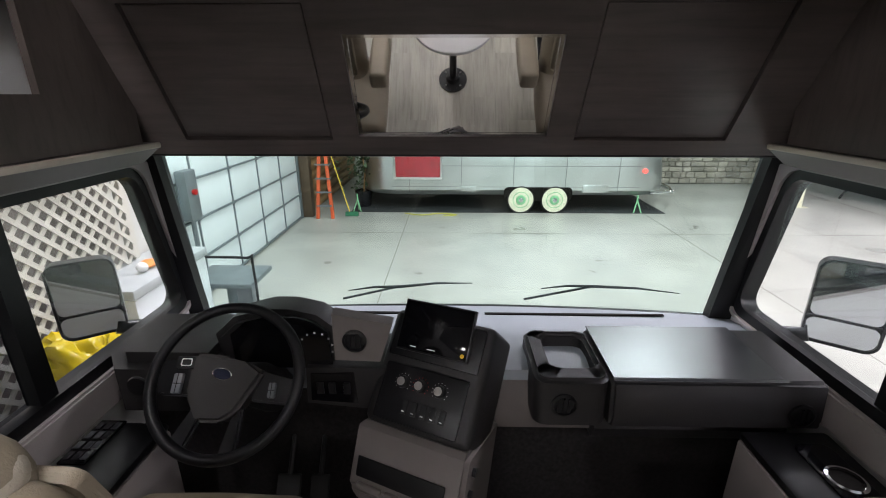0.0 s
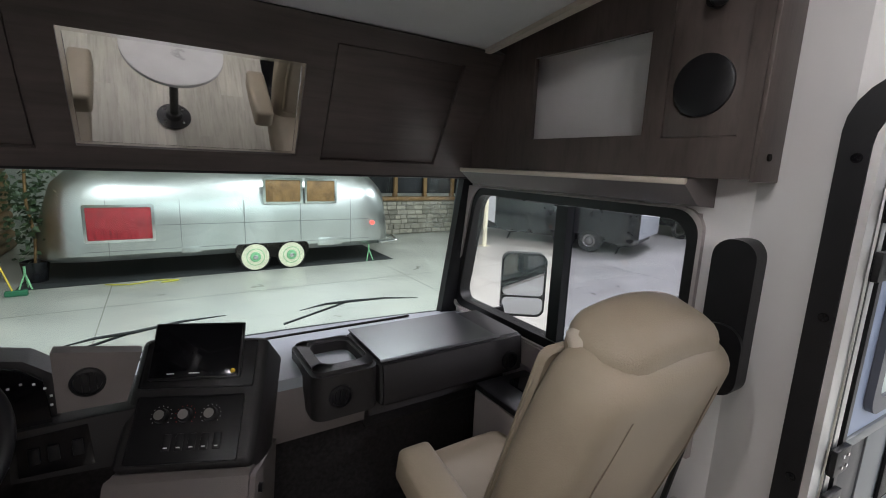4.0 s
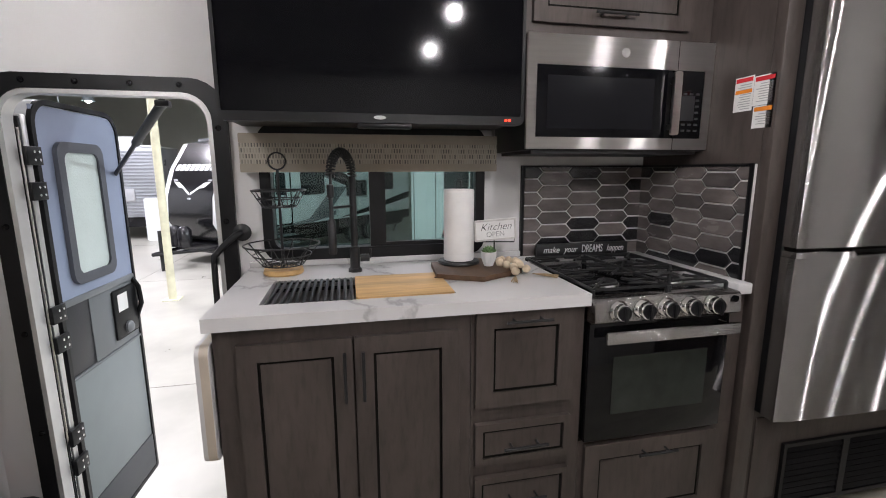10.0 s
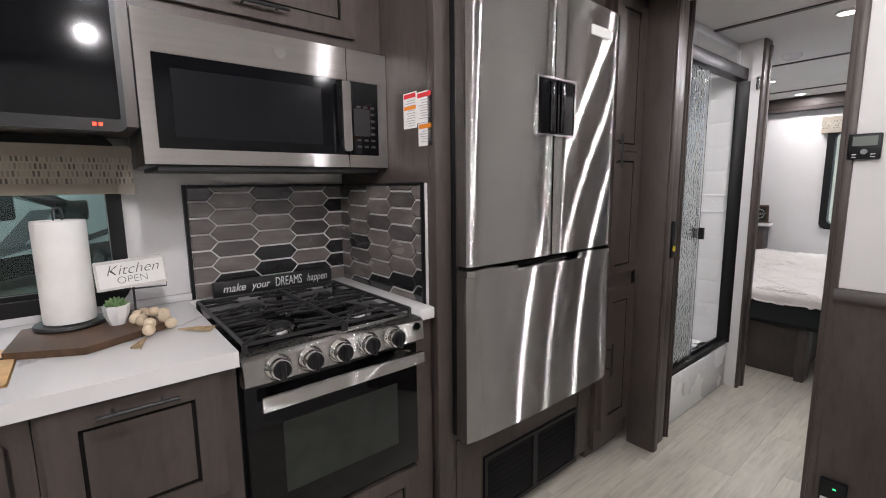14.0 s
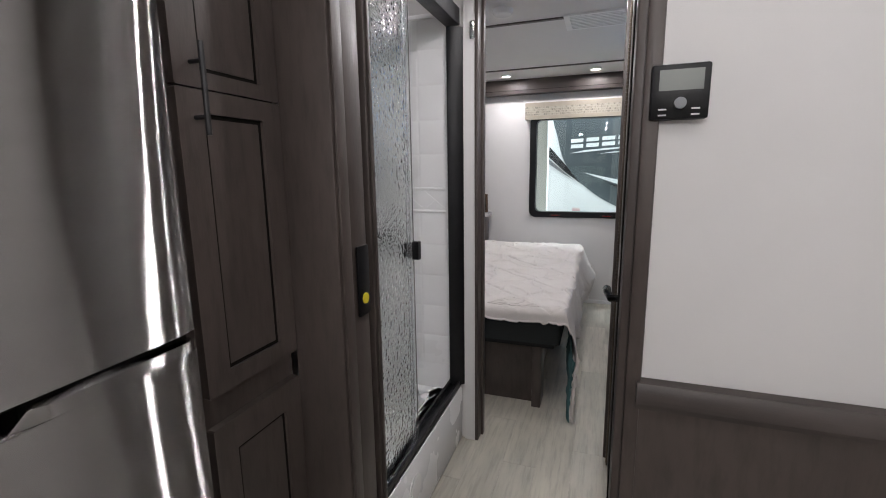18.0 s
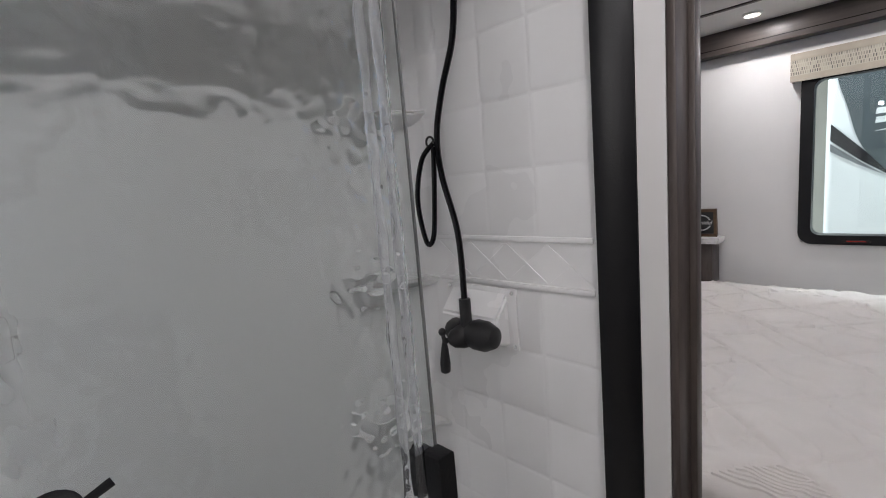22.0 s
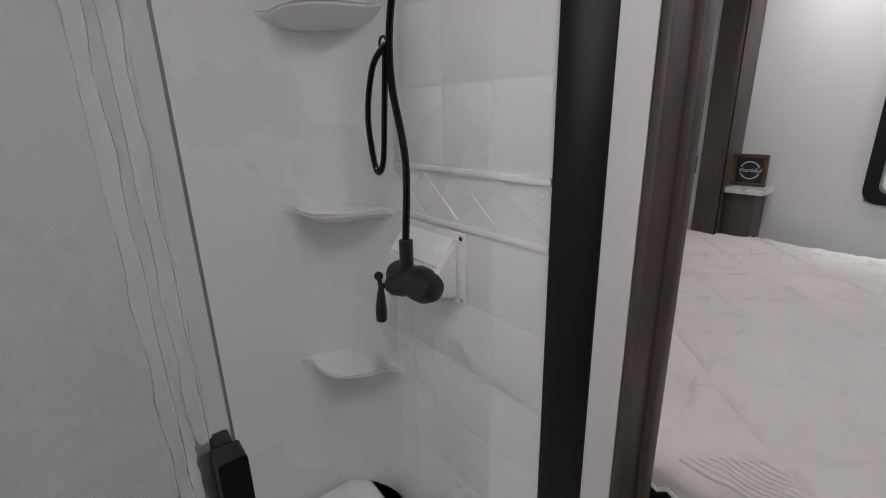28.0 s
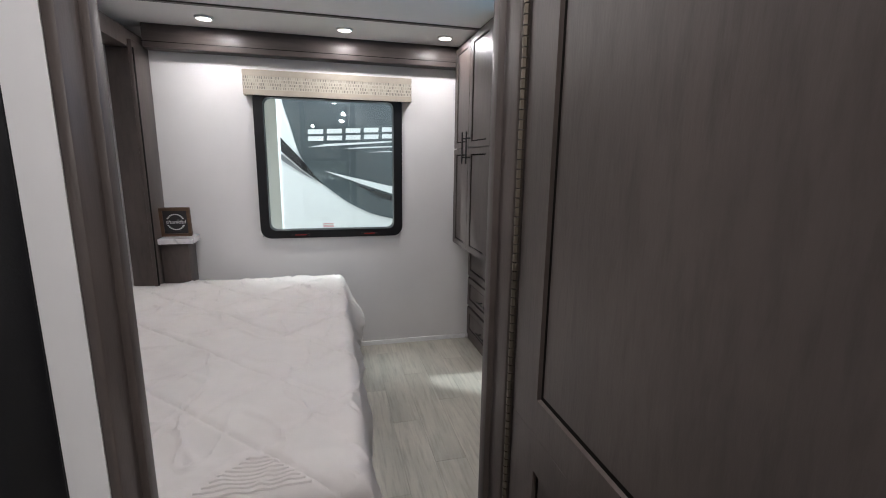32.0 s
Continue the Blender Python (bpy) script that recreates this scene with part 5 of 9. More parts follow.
def bowed(bm):
    """Bends what runs across the front with the curve of the windscreen."""
    for k in range(-7, 8):
        bmesh.ops.bisect_plane(bm, geom=bm.verts[:] + bm.edges[:] + bm.faces[:], plane_co=(0.025 + k * 0.155, 0, 0), plane_no=(1, 0, 0))
    for v in bm.verts:
        v.co.y -= 0.085 * ((v.co.x - 0.025) / 1.2) ** 2 * min(1.0, max(0.0, (v.co.y - 1.6) / 0.3))
    return bm


o = part("pane", bowed(raked(box(B(), -1.188, 1.238, 1.93, 1.936, 0.60, 1.43))), GLASSW, t)
o.visible_shadow = False
part("bottom_seal", bowed(box(B(), -1.189, 1.239, 1.915, 1.945, 0.585, 0.648, 0.006)), BLACK, t)
setting("wall_front", box(box(B(), -1.25, 1.30, 1.94, 2.0, -0.62, 0.584), -1.25, 1.30, 1.945, 2.0, 1.43, 2.3), RVWHITE, "white front cap of the coach below and above the windscreen", "wall")
for a0, a1, b0, b1 in (((-0.53, 1.97, 0.655), (-0.25, 1.965, 0.725), (-0.50, 1.965, 0.70), (0.10, 1.965, 0.745)), ((0.35, 1.97, 0.66), (0.68, 1.965, 0.735), (0.43, 1.965, 0.72), (1.09, 1.965, 0.70))):
    t = thing("wiper", "black windscreen wiper at rest", "wiper", a0)
    part("arm", tube(B(), [a0, a1], 0.006, 6), MATTE, t)
    mid = Vector(a1)
    part("blade", tube(B(), [b0, (Vector(b0) + mid) / 2 + Vector((0, 0, 0.008)), mid + Vector((0, -0.004, 0.0)), (Vector(b1) + mid) / 2 + Vector((0, 0, 0.008)), b1], [0.002, 0.006, 0.008, 0.006, 0.002], 6), MATTE, t)

# dashboard
t = thing("dashboard", "two-tone dark and grey motorhome dashboard", "dashboard", (0, 1.5, 0.0))
part("top_pad", bowed(prism(B(), [(1.34, 0.60), (1.34, 0.688), (1.40, 0.70), (1.91, 0.652), (1.91, 0.55)], "x", -1.188, 1.238)), GREYV, t)
part("defroster_slot", box(box(B(), -0.95, -0.15, 1.80, 1.815, 0.6615, 0.6675), 0.15, 0.95, 1.80, 1.815, 0.6615, 0.6675), GLAZE, t)
part("knee_panel", box(B(), -1.18, 1.23, 1.42, 1.91, 0.0, 0.598), CARPET, t)
# passenger shelf
ps = B()
prism(ps, [(1.20, 0.565), (1.192, 0.60), (1.202, 0.715), (1.215, 0.7365), (1.55, 0.7425), (1.57, 0.70), (1.5, 0.565)], "x", 0.515, 1.20)
bmesh.ops.bevel(ps, geom=list(ps.edges), offset=0.012, segments=2, affect="EDGES")
part("passenger_fascia", ps, DASH, t)
part("passenger_shelf", prism(prism(B(), [(1.226, 0.7375), (1.222, 0.7445), (1.548, 0.7505), (1.552, 0.7435)], "x", 0.522, 1.06), [(1.214, 0.737), (1.208, 0.742), (1.2205, 0.745), (1.2245, 0.738)], "x", 0.518, 1.07), mat("satin_black_shelf", (0.02, 0.0225, 0.025), 0.3, var=0.12, scale=8, bump=0.012, bscale=300, spec=0.6, rvar=0.03), t, "glossy black shelf lid")
pk = hoop(B(), rr(0.272, 0.514, 1.205, 1.53, 0.045), rr(0.335, 0.488, 1.285, 1.495, 0.035), "z", 0.57, 0.744)
bmesh.ops.bevel(pk, geom=[e for e in pk.edges if all(v.co.z > 0.74 for v in e.verts)], offset=0.014, segments=3, affect="EDGES")
part("pocket", pk, DASH, t)
part("pocket_floor", box(B(), 0.337, 0.486, 1.287, 1.493, 0.575, 0.65, 0.004), GREYV, t)


def round_vent(x, y, z, r, m):
    v = part("air_vent", lathe(B(), [(r, 0), (r, 0.008), (r * 0.8, 0.012), (r * 0.78, 0.002), (0, 0.001)], None, 26, Matrix.Translation((x, y, z)) @ Matrix.Rotation(radians(90), 4, "X")), m, t)
    for k in (-1, 0, 1):
        part("vane", box(B(), x + k * r * 0.4 - 0.003, x + k * r * 0.4 + 0.003, y - 0.010, y - 0.002, z - r * 0.6, z + r * 0.6), BLACK, v)


round_vent(0.366, 1.206, 0.65, 0.042, BLACK)
round_vent(1.12, 1.194, 0.63, 0.042, BLACK)
# centre stack, turned a little to the driver
CM = Matrix.Translation((-0.07, 1.23, 0.743)) @ Matrix.Rotation(radians(-23.4), 4, "Z") @ Matrix.Rotation(radians(-40.3), 4, "X")
stack = box(B(), -0.185, 0.185, 0.0, 0.22, -0.19, 0.192, 0.026, 3)
for v in stack.verts:
    v.co.x *= 1.0 + 0.25 * max(0.0, v.co.y)
part("centre_console", turn(stack, CM), DASH, t)
part("stack_recess", turn(box(B(), -0.152, 0.14, -0.004, -0.0005, -0.172, 0.01, 0.006), CM), BLACK, t)
part("screen_recess", turn(box(B(), -0.16, 0.158, -0.003, -0.0005, 0.032, 0.175, 0.006), CM), BLACK, t)
for k, x in enumerate((-0.079, -0.016, 0.053)):
    kn = part("climate_knob", turn(lathe(B(), [(0.021, 0), (0.019, 0.018), (0.0, 0.02)], None, 20, Matrix.Translation((x, -0.0045, -0.045)) @ Matrix.Rotation(radians(90), 4, "X")), CM), BLACK, t)
    part("knob_ring", turn(lathe(B(), [(0.0135, 0.0205), (0.0135, 0.0225), (0.0105, 0.0225), (0.0105, 0.0205)], None, 20, Matrix.Translation((x, -0.0045, -0.045)) @ Matrix.Rotation(radians(90), 4, "X")), CM), SATIN, kn)
    ring = B()
    for q in range(11):
        a = radians(-40 + q * 26)
        box(ring, x + 0.027 * math.cos(a) - 0.0011, x + 0.027 * math.cos(a) + 0.0011, -0.0055, -0.0042, -0.045 + 0.027 * math.sin(a) - 0.0011, -0.045 + 0.027 * math.sin(a) + 0.0011)
    part("dial_marks", turn(ring, CM), CHALK if k != 1 else RED, kn)
for k in range(5):
    b = part("rocker_switch", turn(box(B(), -0.061 + k * 0.033, -0.039 + k * 0.033, -0.010, -0.0042, -0.14, -0.095, 0.003), CM), BLACK, t)
    part("switch_icon", turn(box(B(), -0.055 + k * 0.033, -0.045 + k * 0.033, -0.0108, -0.0102, -0.133, -0.13), CM), CHALK, b)
LM_ = Matrix.Translation((-0.118, 1.119, 0.795)) @ Matrix.Rotation(radians(-23.4), 4, "Z") @ Matrix.Rotation(radians(-14), 4, "X")
low = B()
prism(low, [(0.045, -0.20), (0.03, -0.215), (0.0, -0.40), (0.03, -0.45), (0.28, -0.72), (0.34, -0.2)], "x", -0.195, 0.195)
bmesh.ops.bevel(low, geom=list(low.edges), offset=0.015, segments=2, affect="EDGES")
part("lower_console", turn(low, LM_), DASHG, t, "taupe lower console")
part("console_slot", turn(turn(box(B(), -0.165, 0.14, -0.007, 0.001, -0.04, 0.025, 0.004), Matrix.Translation((0, 0.01, -0.32)) @ Matrix.Rotation(radians(-8), 4, "X")), LM_), BLACK, t)
for x in (-0.11, -0.01, 0.09):
    part("cup_finger", turn(box(B(), x - 0.045, x + 0.045, -0.012, 0.006, -0.395, -0.372, 0.008), LM_), DASHG, t)
for y, z, r in ((0.09, -0.27, 0.014), (0.07, -0.33, 0.012), (0.05, -0.38, 0.014)):
    part("console_plug", turn(cyl(B(), (0.19, y, z), (0.206, y, z), r, n=14), LM_), BLACK, t)
part("taupe_flank", prism(B(), [(1.32, 0.46), (1.30, 0.56), (1.36, 0.69), (1.5, 0.69), (1.5, 0.46)], "x", 0.10, 0.50), DASHG, t)
part("lower_pad", prism(B(), [(1.30, 0.44), (1.27, 0.50), (1.29, 0.563), (1.5, 0.563), (1.5, 0.44)], "x", 0.50, 1.16), DASH, t)
# driver side
cl = B()
arcp = [(-0.79, 0.70), (-0.80, 0.83), (-0.73, 0.895), (-0.62, 0.925), (-0.54, 0.925), (-0.45, 0.905), (-0.395, 0.86), (-0.385, 0.70)]
prism(cl, arcp, "y", 1.30, 1.42)
bmesh.ops.bevel(cl, geom=[e for e in cl.edges if all(v.co.y < 1.31 for v in e.verts)], offset=0.02, segments=2, affect="EDGES")
part("cluster_hood", cl, DASH, t)
part("cluster_glass", prism(B(), [(-0.73, 0.72), (-0.735, 0.845), (-0.68, 0.89), (-0.60, 0.91), (-0.50, 0.91), (-0.45, 0.89), (-0.41, 0.85), (-0.40, 0.72)], "y", 1.290, 1.297), GLOSSK, t)
gm = B()
for k in range(9):
    a = radians(200 - k * 27)
    box(gm, -0.45 + 0.055 * math.cos(a) - 0.003, -0.45 + 0.055 * math.cos(a) + 0.003, 1.2885, 1.2895, 0.80 + 0.055 * math.sin(a) - 0.003, 0.80 + 0.055 * math.sin(a) + 0.003)
part("gauge_marks", gm, CHALK, t)
part("vent_panel", prism(B(), [(-0.385, 0.765), (-0.385, 0.935), (-0.19, 0.90), (-0.235, 0.761)], "y", 1.27, 1.32), DASHG, t)
round_vent(-0.315, 1.27, 0.84, 0.04, BLACK)
part("switch_panel", prism(B(), [(-0.485, 0.735), (-0.217, 0.735), (-0.285, 0.574), (-0.493, 0.595)], "y", 1.268, 1.5), DASH, t)
part("switch_inset", prism(B(), [(-0.47, 0.715), (-0.325, 0.72), (-0.318, 0.60), (-0.475, 0.61)], "y", 1.262, 1.2675), GLOSSK, t)
for x in (-0.44, -0.40, -0.35):
    part("switch_key", box(B(), x - 0.012, x + 0.012, 1.254, 1.2618, 0.64, 0.685, 0.003), BLACK, t)
fa = prism(B(), [(-0.755, 1.21), (-1.09, 1.21), (-1.165, 1.30), (-1.165, 1.56), (-0.755, 1.56)], "z", 0.60, 0.80)
bmesh.ops.bevel(fa, geom=[e for e in fa.edges if all(v.co.z > 0.79 for v in e.verts)], offset=0.04, segments=4, affect="EDGES")
part("driver_fascia", fa, DASH, t)
part("lamp_switch", cyl(B(), (-1.02, 1.212, 0.70), (-1.02, 1.2, 0.70), 0.033, n=24), BLACK, t)
part("lamp_switch_ring", lathe(B(), [(0.036, 0), (0.036, 0.004), (0.033, 0.004), (0.033, 0)], None, 26, Matrix.Translation((-1.02, 1.211, 0.70)) @ Matrix.Rotation(radians(90), 4, "X")), CHROME, t)
part("column_shroud", tube(B(), [(-0.64, 1.15, 0.76), (-0.64, 1.35, 0.60)], [0.06, 0.09], 14), DASH, t)

# steering wheel
WM = Matrix.Translation((-0.656, 1.086, 0.817)) @ Matrix.Rotation(radians(47), 4, "X")
t = thing("steering_wheel", "black three-spoke steering wheel with a taupe hub", "steering wheel", tuple(WM.translation))
part("rim", turn(tube(B(), [(0.215 * math.cos(a), 0.215 * math.sin(a), 0) for a in [2 * math.pi * k / 56 for k in range(56)]], 0.0165, 12, True), WM), BLACK, t)
hub = B()
prism(hub, [(-0.105, 0.072), (-0.04, 0.072), (0.05, 0.05), (0.116, 0.023), (0.05, -0.095), (0.01, -0.12), (-0.06, -0.118), (-0.105, -0.046)], "z", -0.05, 0.012)
bmesh.ops.bevel(hub, geom=list(hub.edges), offset=0.012, segments=3, affect="EDGES")
part("hub", turn(hub, WM), mat("dark_taupe_plastic", (0.03, 0.027, 0.026), 0.5, bump=0.08, bscale=400), t)
part("badge", turn(turn(cyl(B(), (0, 0, 0), (0, 0, 0.003), 1, n=28), Matrix.Translation((-0.005, 0.012, 0.0125)) @ Matrix.Rotation(radians(-12), 4, "Z") @ Matrix.Diagonal((0.028, 0.015, 1, 1))), WM), mat("badge_blue", (0.02, 0.025, 0.05), 0.2, bump=0), t, "small oval badge with bright rim")
part("badge_rim", turn(tube(B(), [(-0.005 + 0.028 * math.cos(a) + 0.003 * math.sin(a), 0.012 + 0.0155 * math.sin(a) - 0.006 * math.cos(a), 0.0155) for a in [2 * math.pi * k / 28 for k in range(28)]], 0.002, 5, True), WM), CHROME, t)
for pts in ([(-0.2, 0.05), (-0.207, -0.01), (-0.19, -0.045), (-0.09, -0.05), (-0.09, 0.07)], [(0.205, 0.0), (0.195, -0.07), (0.08, -0.06), (0.10, 0.025)], [(-0.08, -0.07), (-0.055, -0.105), (-0.085, -0.192), (-0.13, -0.167)], [(0.035, -0.10), (0.065, -0.075), (0.062, -0.2), (0.012, -0.21)]):
    sp_ = prism(B(), pts, "z", -0.028, -0.006)
    bmesh.ops.bevel(sp_, geom=list(sp_.edges), offset=0.006, segments=2, affect="EDGES")
    part("spoke", turn(sp_, WM), BLACK, t)
for x, y, w, h, mm in ((-0.12, 0.046, 0.03, 0.034, BLACK), (-0.136, -0.014, 0.013, 0.056, RVGREY), (0.142, -0.03, 0.01, 0.042, RVGREY)):
    b = part("button_pad", turn(box(B(), x - w, x + w, y - h / 2, y + h / 2, -0.008, 0.008, 0.003), WM), mm, t)
    if mm == BLACK:
        part("button_icon", turn(hoop(B(), rr(x - 0.016, x + 0.016, y - 0.011, y + 0.011, 0.003, 1), rr(x - 0.013, x + 0.013, y - 0.008, y + 0.008, 0.002, 1), "z", 0.0081, 0.0086), WM), CHALK, b)
        continue
    part("button_split", turn(box(box(B(), x - 0.001, x + 0.001, y - h / 2, y + h / 2, 0.0081, 0.0086), x - w, x + w, y - 0.001, y + 0.001, 0.0081, 0.0086), WM), GLAZE, b)

# tablet screen on the stack
SM = Matrix.Translation((-0.051, 1.30, 0.866)) @ Matrix.Rotation(radians(-22), 4, "Z") @ Matrix.Rotation(radians(-34), 4, "X")
t = thing("dash_screen", "black tilted dash touchscreen, off", "screen", tuple(SM.translation))
part("case", turn(box(B(), -0.128, 0.128, 0.0, 0.018, -0.085, 0.085, 0.004), SM), BLACK, t)
part("glass", turn(box(B(), -0.122, 0.122, -0.003, -0.0005, -0.079, 0.079, 0.001), SM), SCREEN, t)
part("sticker", turn(cyl(B(), (0.108, -0.0032, -0.065), (0.108, -0.0042, -0.065), 0.007, n=12), SM), mat("yellow_dot", (0.8, 0.5, 0.02), 0.6, bump=0), t, "yellow dot sticker")
part("legend", turn(box(box(B(), -0.015, 0.015, -0.0036, -0.0031, -0.07, -0.066), -0.075, -0.055, -0.0036, -0.0031, -0.07, -0.067), SM), CHALK, t)

# side consoles
for sg in (1, -1):
    t = thing("side_console", "black armrest console below the cab window", "console", (sg * 1.08, 0.95, 0))
    D = 0.05 if sg > 0 else 0.0
    x0, x1 = sorted((sg * 0.935, sg * (D + 1.164)))
    part("body", box(B(), x0, x1, 0.74, 1.19, 0.004, 0.54, 0.01), TRIMV, t)
    part("top_pad", box(B(), x0, x1, 0.70, 1.192, 0.5405, 0.572, 0.014), BLACK, t)
    if sg > 0:
        part("cup_plate", prism(B(), rr(1.055, 1.165, 0.82, 1.13, 0.03), "z", 0.5725, 0.577), GLOSSK, t, "glossy black cup-holder plate")
        part("cup_ring", lathe(B(), [(0.05, 0), (0.05, 0.01), (0.042, 0.012), (0.041, 0.001)], (1.105, 0.985, 0.577), 30), CHROME, t)
        part("cup_well", cyl(B(), (1.105, 0.985, 0.5775), (1.105, 0.985, 0.5795), 0.04, n=30), GLAZE, t)
    else:
        mat_key = mat("grey_switch_key", (0.035, 0.037, 0.04), 0.4, bump=0)
        sb = part("switch_block", box(B(), -1.155, -1.07, 1.0, 1.185, 0.5725, 0.581, 0.004), GLOSSK, t)
        for k in range(4):
            for x in (-1.14, -1.11, -1.085):
                part("switch_key", box(B(), x - 0.010, x + 0.010, 1.015 + k * 0.042, 1.045 + k * 0.042, 0.5812, 0.5835, 0.001), mat_key if (k + int(x * 1000)) % 3 else BLACK, sb)
    part("trim_panel", prism(B(), [(0.46, 0.58), (0.46, 0.69), (1.62, 0.69), (1.62, 0.58)], "x", sg * (D + 1.165), sg * (D + 1.189)), TRIMV, t, "pale taupe trim panel")
for x, w in ((-0.62, 0.045), (-0.50, 0.035)):
    t = thing("pedal", "black rubber floor pedal", "pedal", (x, 1.3, 0.1))
    part("pad", turn(box(B(), -w, w, -0.012, 0.012, -0.06, 0.06, 0.006), Matrix.Translation((x, 1.3, 0.16)) @ Matrix.Rotation(radians(-35), 4, "X")), RUBBER, t)
    part("stem", tube(B(), [(x, 1.31, 0.18), (x, 1.43, 0.32)], 0.01, 8), MATTE, t)
t = thing("engine_cover", "black moulded engine cover on the cab floor", "engine cover", (0.03, 1.2, 0))
part("cover", turn(lathe(B(), [(0.24, 0.0), (0.235, 0.10), (0.2, 0.16), (0.1, 0.185), (0.0, 0.19)], (0, 0, 0), 32), Matrix.Translation((0.04, 1.12, 0.005)) @ Matrix.Diagonal((1.0, 0.75, 1, 1))), DASH, t)
part("stud", cyl(B(), (0.04, 1.05, 0.17), (0.04, 1.045, 0.2), 0.016, n=16), CHROME, t)


SEAMT = mat("tan_seam", (0.2, 0.165, 0.125), 0.7, bump=0)


def captain_seat(sg, xc):
    t = thing("captain_chair", "tan leatherette captain's chair with armrests", "chair", (xc, 0.65, 0.0), "captain's chairs in the cab")
    w = 0.28
    # backrest, leaning back
    M = Matrix.Translation((xc, 0.565 if sg > 0 else 0.60, 0.46)) @ Matrix.Rotation(radians(18), 4, "X")
    b = cushion(-w, w, -0.085, 0.09, -0.06, 0.665, 0.06, 6, 0.014, sg)
    for v in b.verts:
        f = max(0, v.co.z - 0.30) / 0.38
        v.co.x *= 1 - 0.16 * f * f
        v.co.z -= 0.05 * f * (abs(v.co.x) / w) ** 2
        if v.co.y < 0:
            v.co.y -= 0.02 * (1 - abs(v.co.x) / w)
    part("backrest", turn(b, M), LEATHER, t)
    hr = cushion(-0.185, 0.185, -0.06, 0.125, 0.585, 0.722, 0.055, 5, 0.012, sg + 5)
    for v in hr.verts:
        v.co.z -= 0.03 * (v.co.x / 0.185) ** 2
    part("headrest", turn(hr, M), LEATHER, t)
    part("headrest_seam", turn(tube(B(), [(0.2 * math.cos(a), 0.035 + 0.105 * math.sin(a), 0.60 - 0.02 * abs(math.cos(a))) for a in [2 * math.pi * k / 36 for k in range(36)]], 0.003, 5, True), M), SEAMT, t)
    for q in (-1, 1):
        part("back_seam", turn(tube(B(), [(q * 0.19, -0.099, 0.0), (q * 0.185, -0.103, 0.35), (q * 0.16, -0.098, 0.56)], 0.002, 5), M), SEAMT, t)
    # cream puts the light on the fold into the colour of the tan seat
    for q in (-1, 1):
        part("bolster_fold", turn(puff(ball(B(), (q * 0.165, 0.06, 0.632), 0.055, 0.6, 0.95, 0.7, 24, 16), 0.006, 30), M), CREAM, t, "pleated corner of the bolster, cream where light falls on it")
    part("front_pad", turn(cushion(-w + 0.04, w - 0.04, 0.088, 0.112, 0.05, 0.6, 0.025, 4, 0.01, sg + 3), M), LEATHER, t)
    part("seat_cushion", cushion(0.51 if sg > 0 else -0.925, 0.925 if sg > 0 else -0.41, 0.50, 1.01, 0.34, 0.49, 0.05, 5, 0.014, sg + 1), LEATHER, t)
    for q in (-1, 1):
        ax = xc + q * (w + 0.1)
        if abs(ax) < 1.0:
            part("armrest", turn(cushion(-0.05, 0.05, -0.05, 0.34, -0.105, 0.0, 0.02, 4, 0.005, sg + q), Matrix.Translation((ax, 0.46, 0.625)) @ Matrix.Rotation(radians(13), 4, "X")), LEATHER, t)
            part("armrest_bracket", box(B(), ax - 0.012, ax + 0.012, 0.50, 0.60, 0.45, 0.56, 0.005), BLACK, t)
    part("pedestal", box(B(), xc - 0.18, xc + 0.18, 0.52, 0.86, 0.2, 0.36, 0.02), BLACK, t)
    part("swivel_base", lathe(B(), [(0.2, 0.0), (0.2, 0.02), (0.13, 0.05), (0.12, 0.2)], (xc, 0.69, 0.004)), BLACK, t)


captain_seat(1, 0.805)
captain_seat(-1, -0.80)
# small table between the chairs
t = thing("pedestal_table", "small round white marble-look table on a black pedestal", "table", (0.0, 0.35, 0.0))
part("tabletop", lathe(B(), [(0.0, 0.0), (0.24, 0.0), (0.255, 0.01), (0.255, 0.03), (0.245, 0.035), (0.0, 0.035)], (0.0, 0.35, 0.60), 44), MARBLE, t)
part("pole", cyl(B(), (0.0, 0.35, 0.02), (0.0, 0.35, 0.599), 0.025, n=20), MATTE, t)
part("base_flange", lathe(B(), [(0.1, 0.0), (0.1, 0.008), (0.05, 0.016), (0.04, 0.05), (0.0, 0.051)], (0.0, 0.35, 0.0055), 32), MATTE, t)
for k in range(4):
    a = radians(45 + 90 * k)
    part("bolt", cyl(B(), (0.075 * math.cos(a), 0.35 + 0.075 * math.sin(a), 0.0135), (0.075 * math.cos(a), 0.35 + 0.075 * math.sin(a), 0.019), 0.008, n=8), CHROME, t)

# belt housing, extinguisher, step cover, grab rail
t = thing("belt_housing", "black plastic seat belt housing on the wall", "seat belt", (1.16, 0.385, 0.85))
part("housing", prism(B(), rr(0.335, 0.445, 0.855, 1.29, 0.05), "x", 1.15, 1.225), BLACK, t)
part("lower_cover", prism(B(), rr(0.33, 0.45, 0.86, 1.06, 0.055), "x", 1.135, 1.1495), BLACK, t)
part("strap", tube(B(), [(1.12, 0.40, 0.95), (1.11, 0.42, 0.7), (1.10, 0.46, 0.45), (1.09, 0.50, 0.32)], 0.008, 6), MATTE, t)
t = thing("fire_extinguisher", "small red fire extinguisher with a white label on the wall", "fire extinguisher", (1.165, 0.45, 0.085))
part("cylinder", lathe(B(), [(0.035, 0.0), (0.042, 0.008), (0.042, 0.25), (0.034, 0.285), (0.016, 0.305), (0.016, 0.32), (0, 0.321)], (1.165, 0.45, 0.088), 26), RED, t)
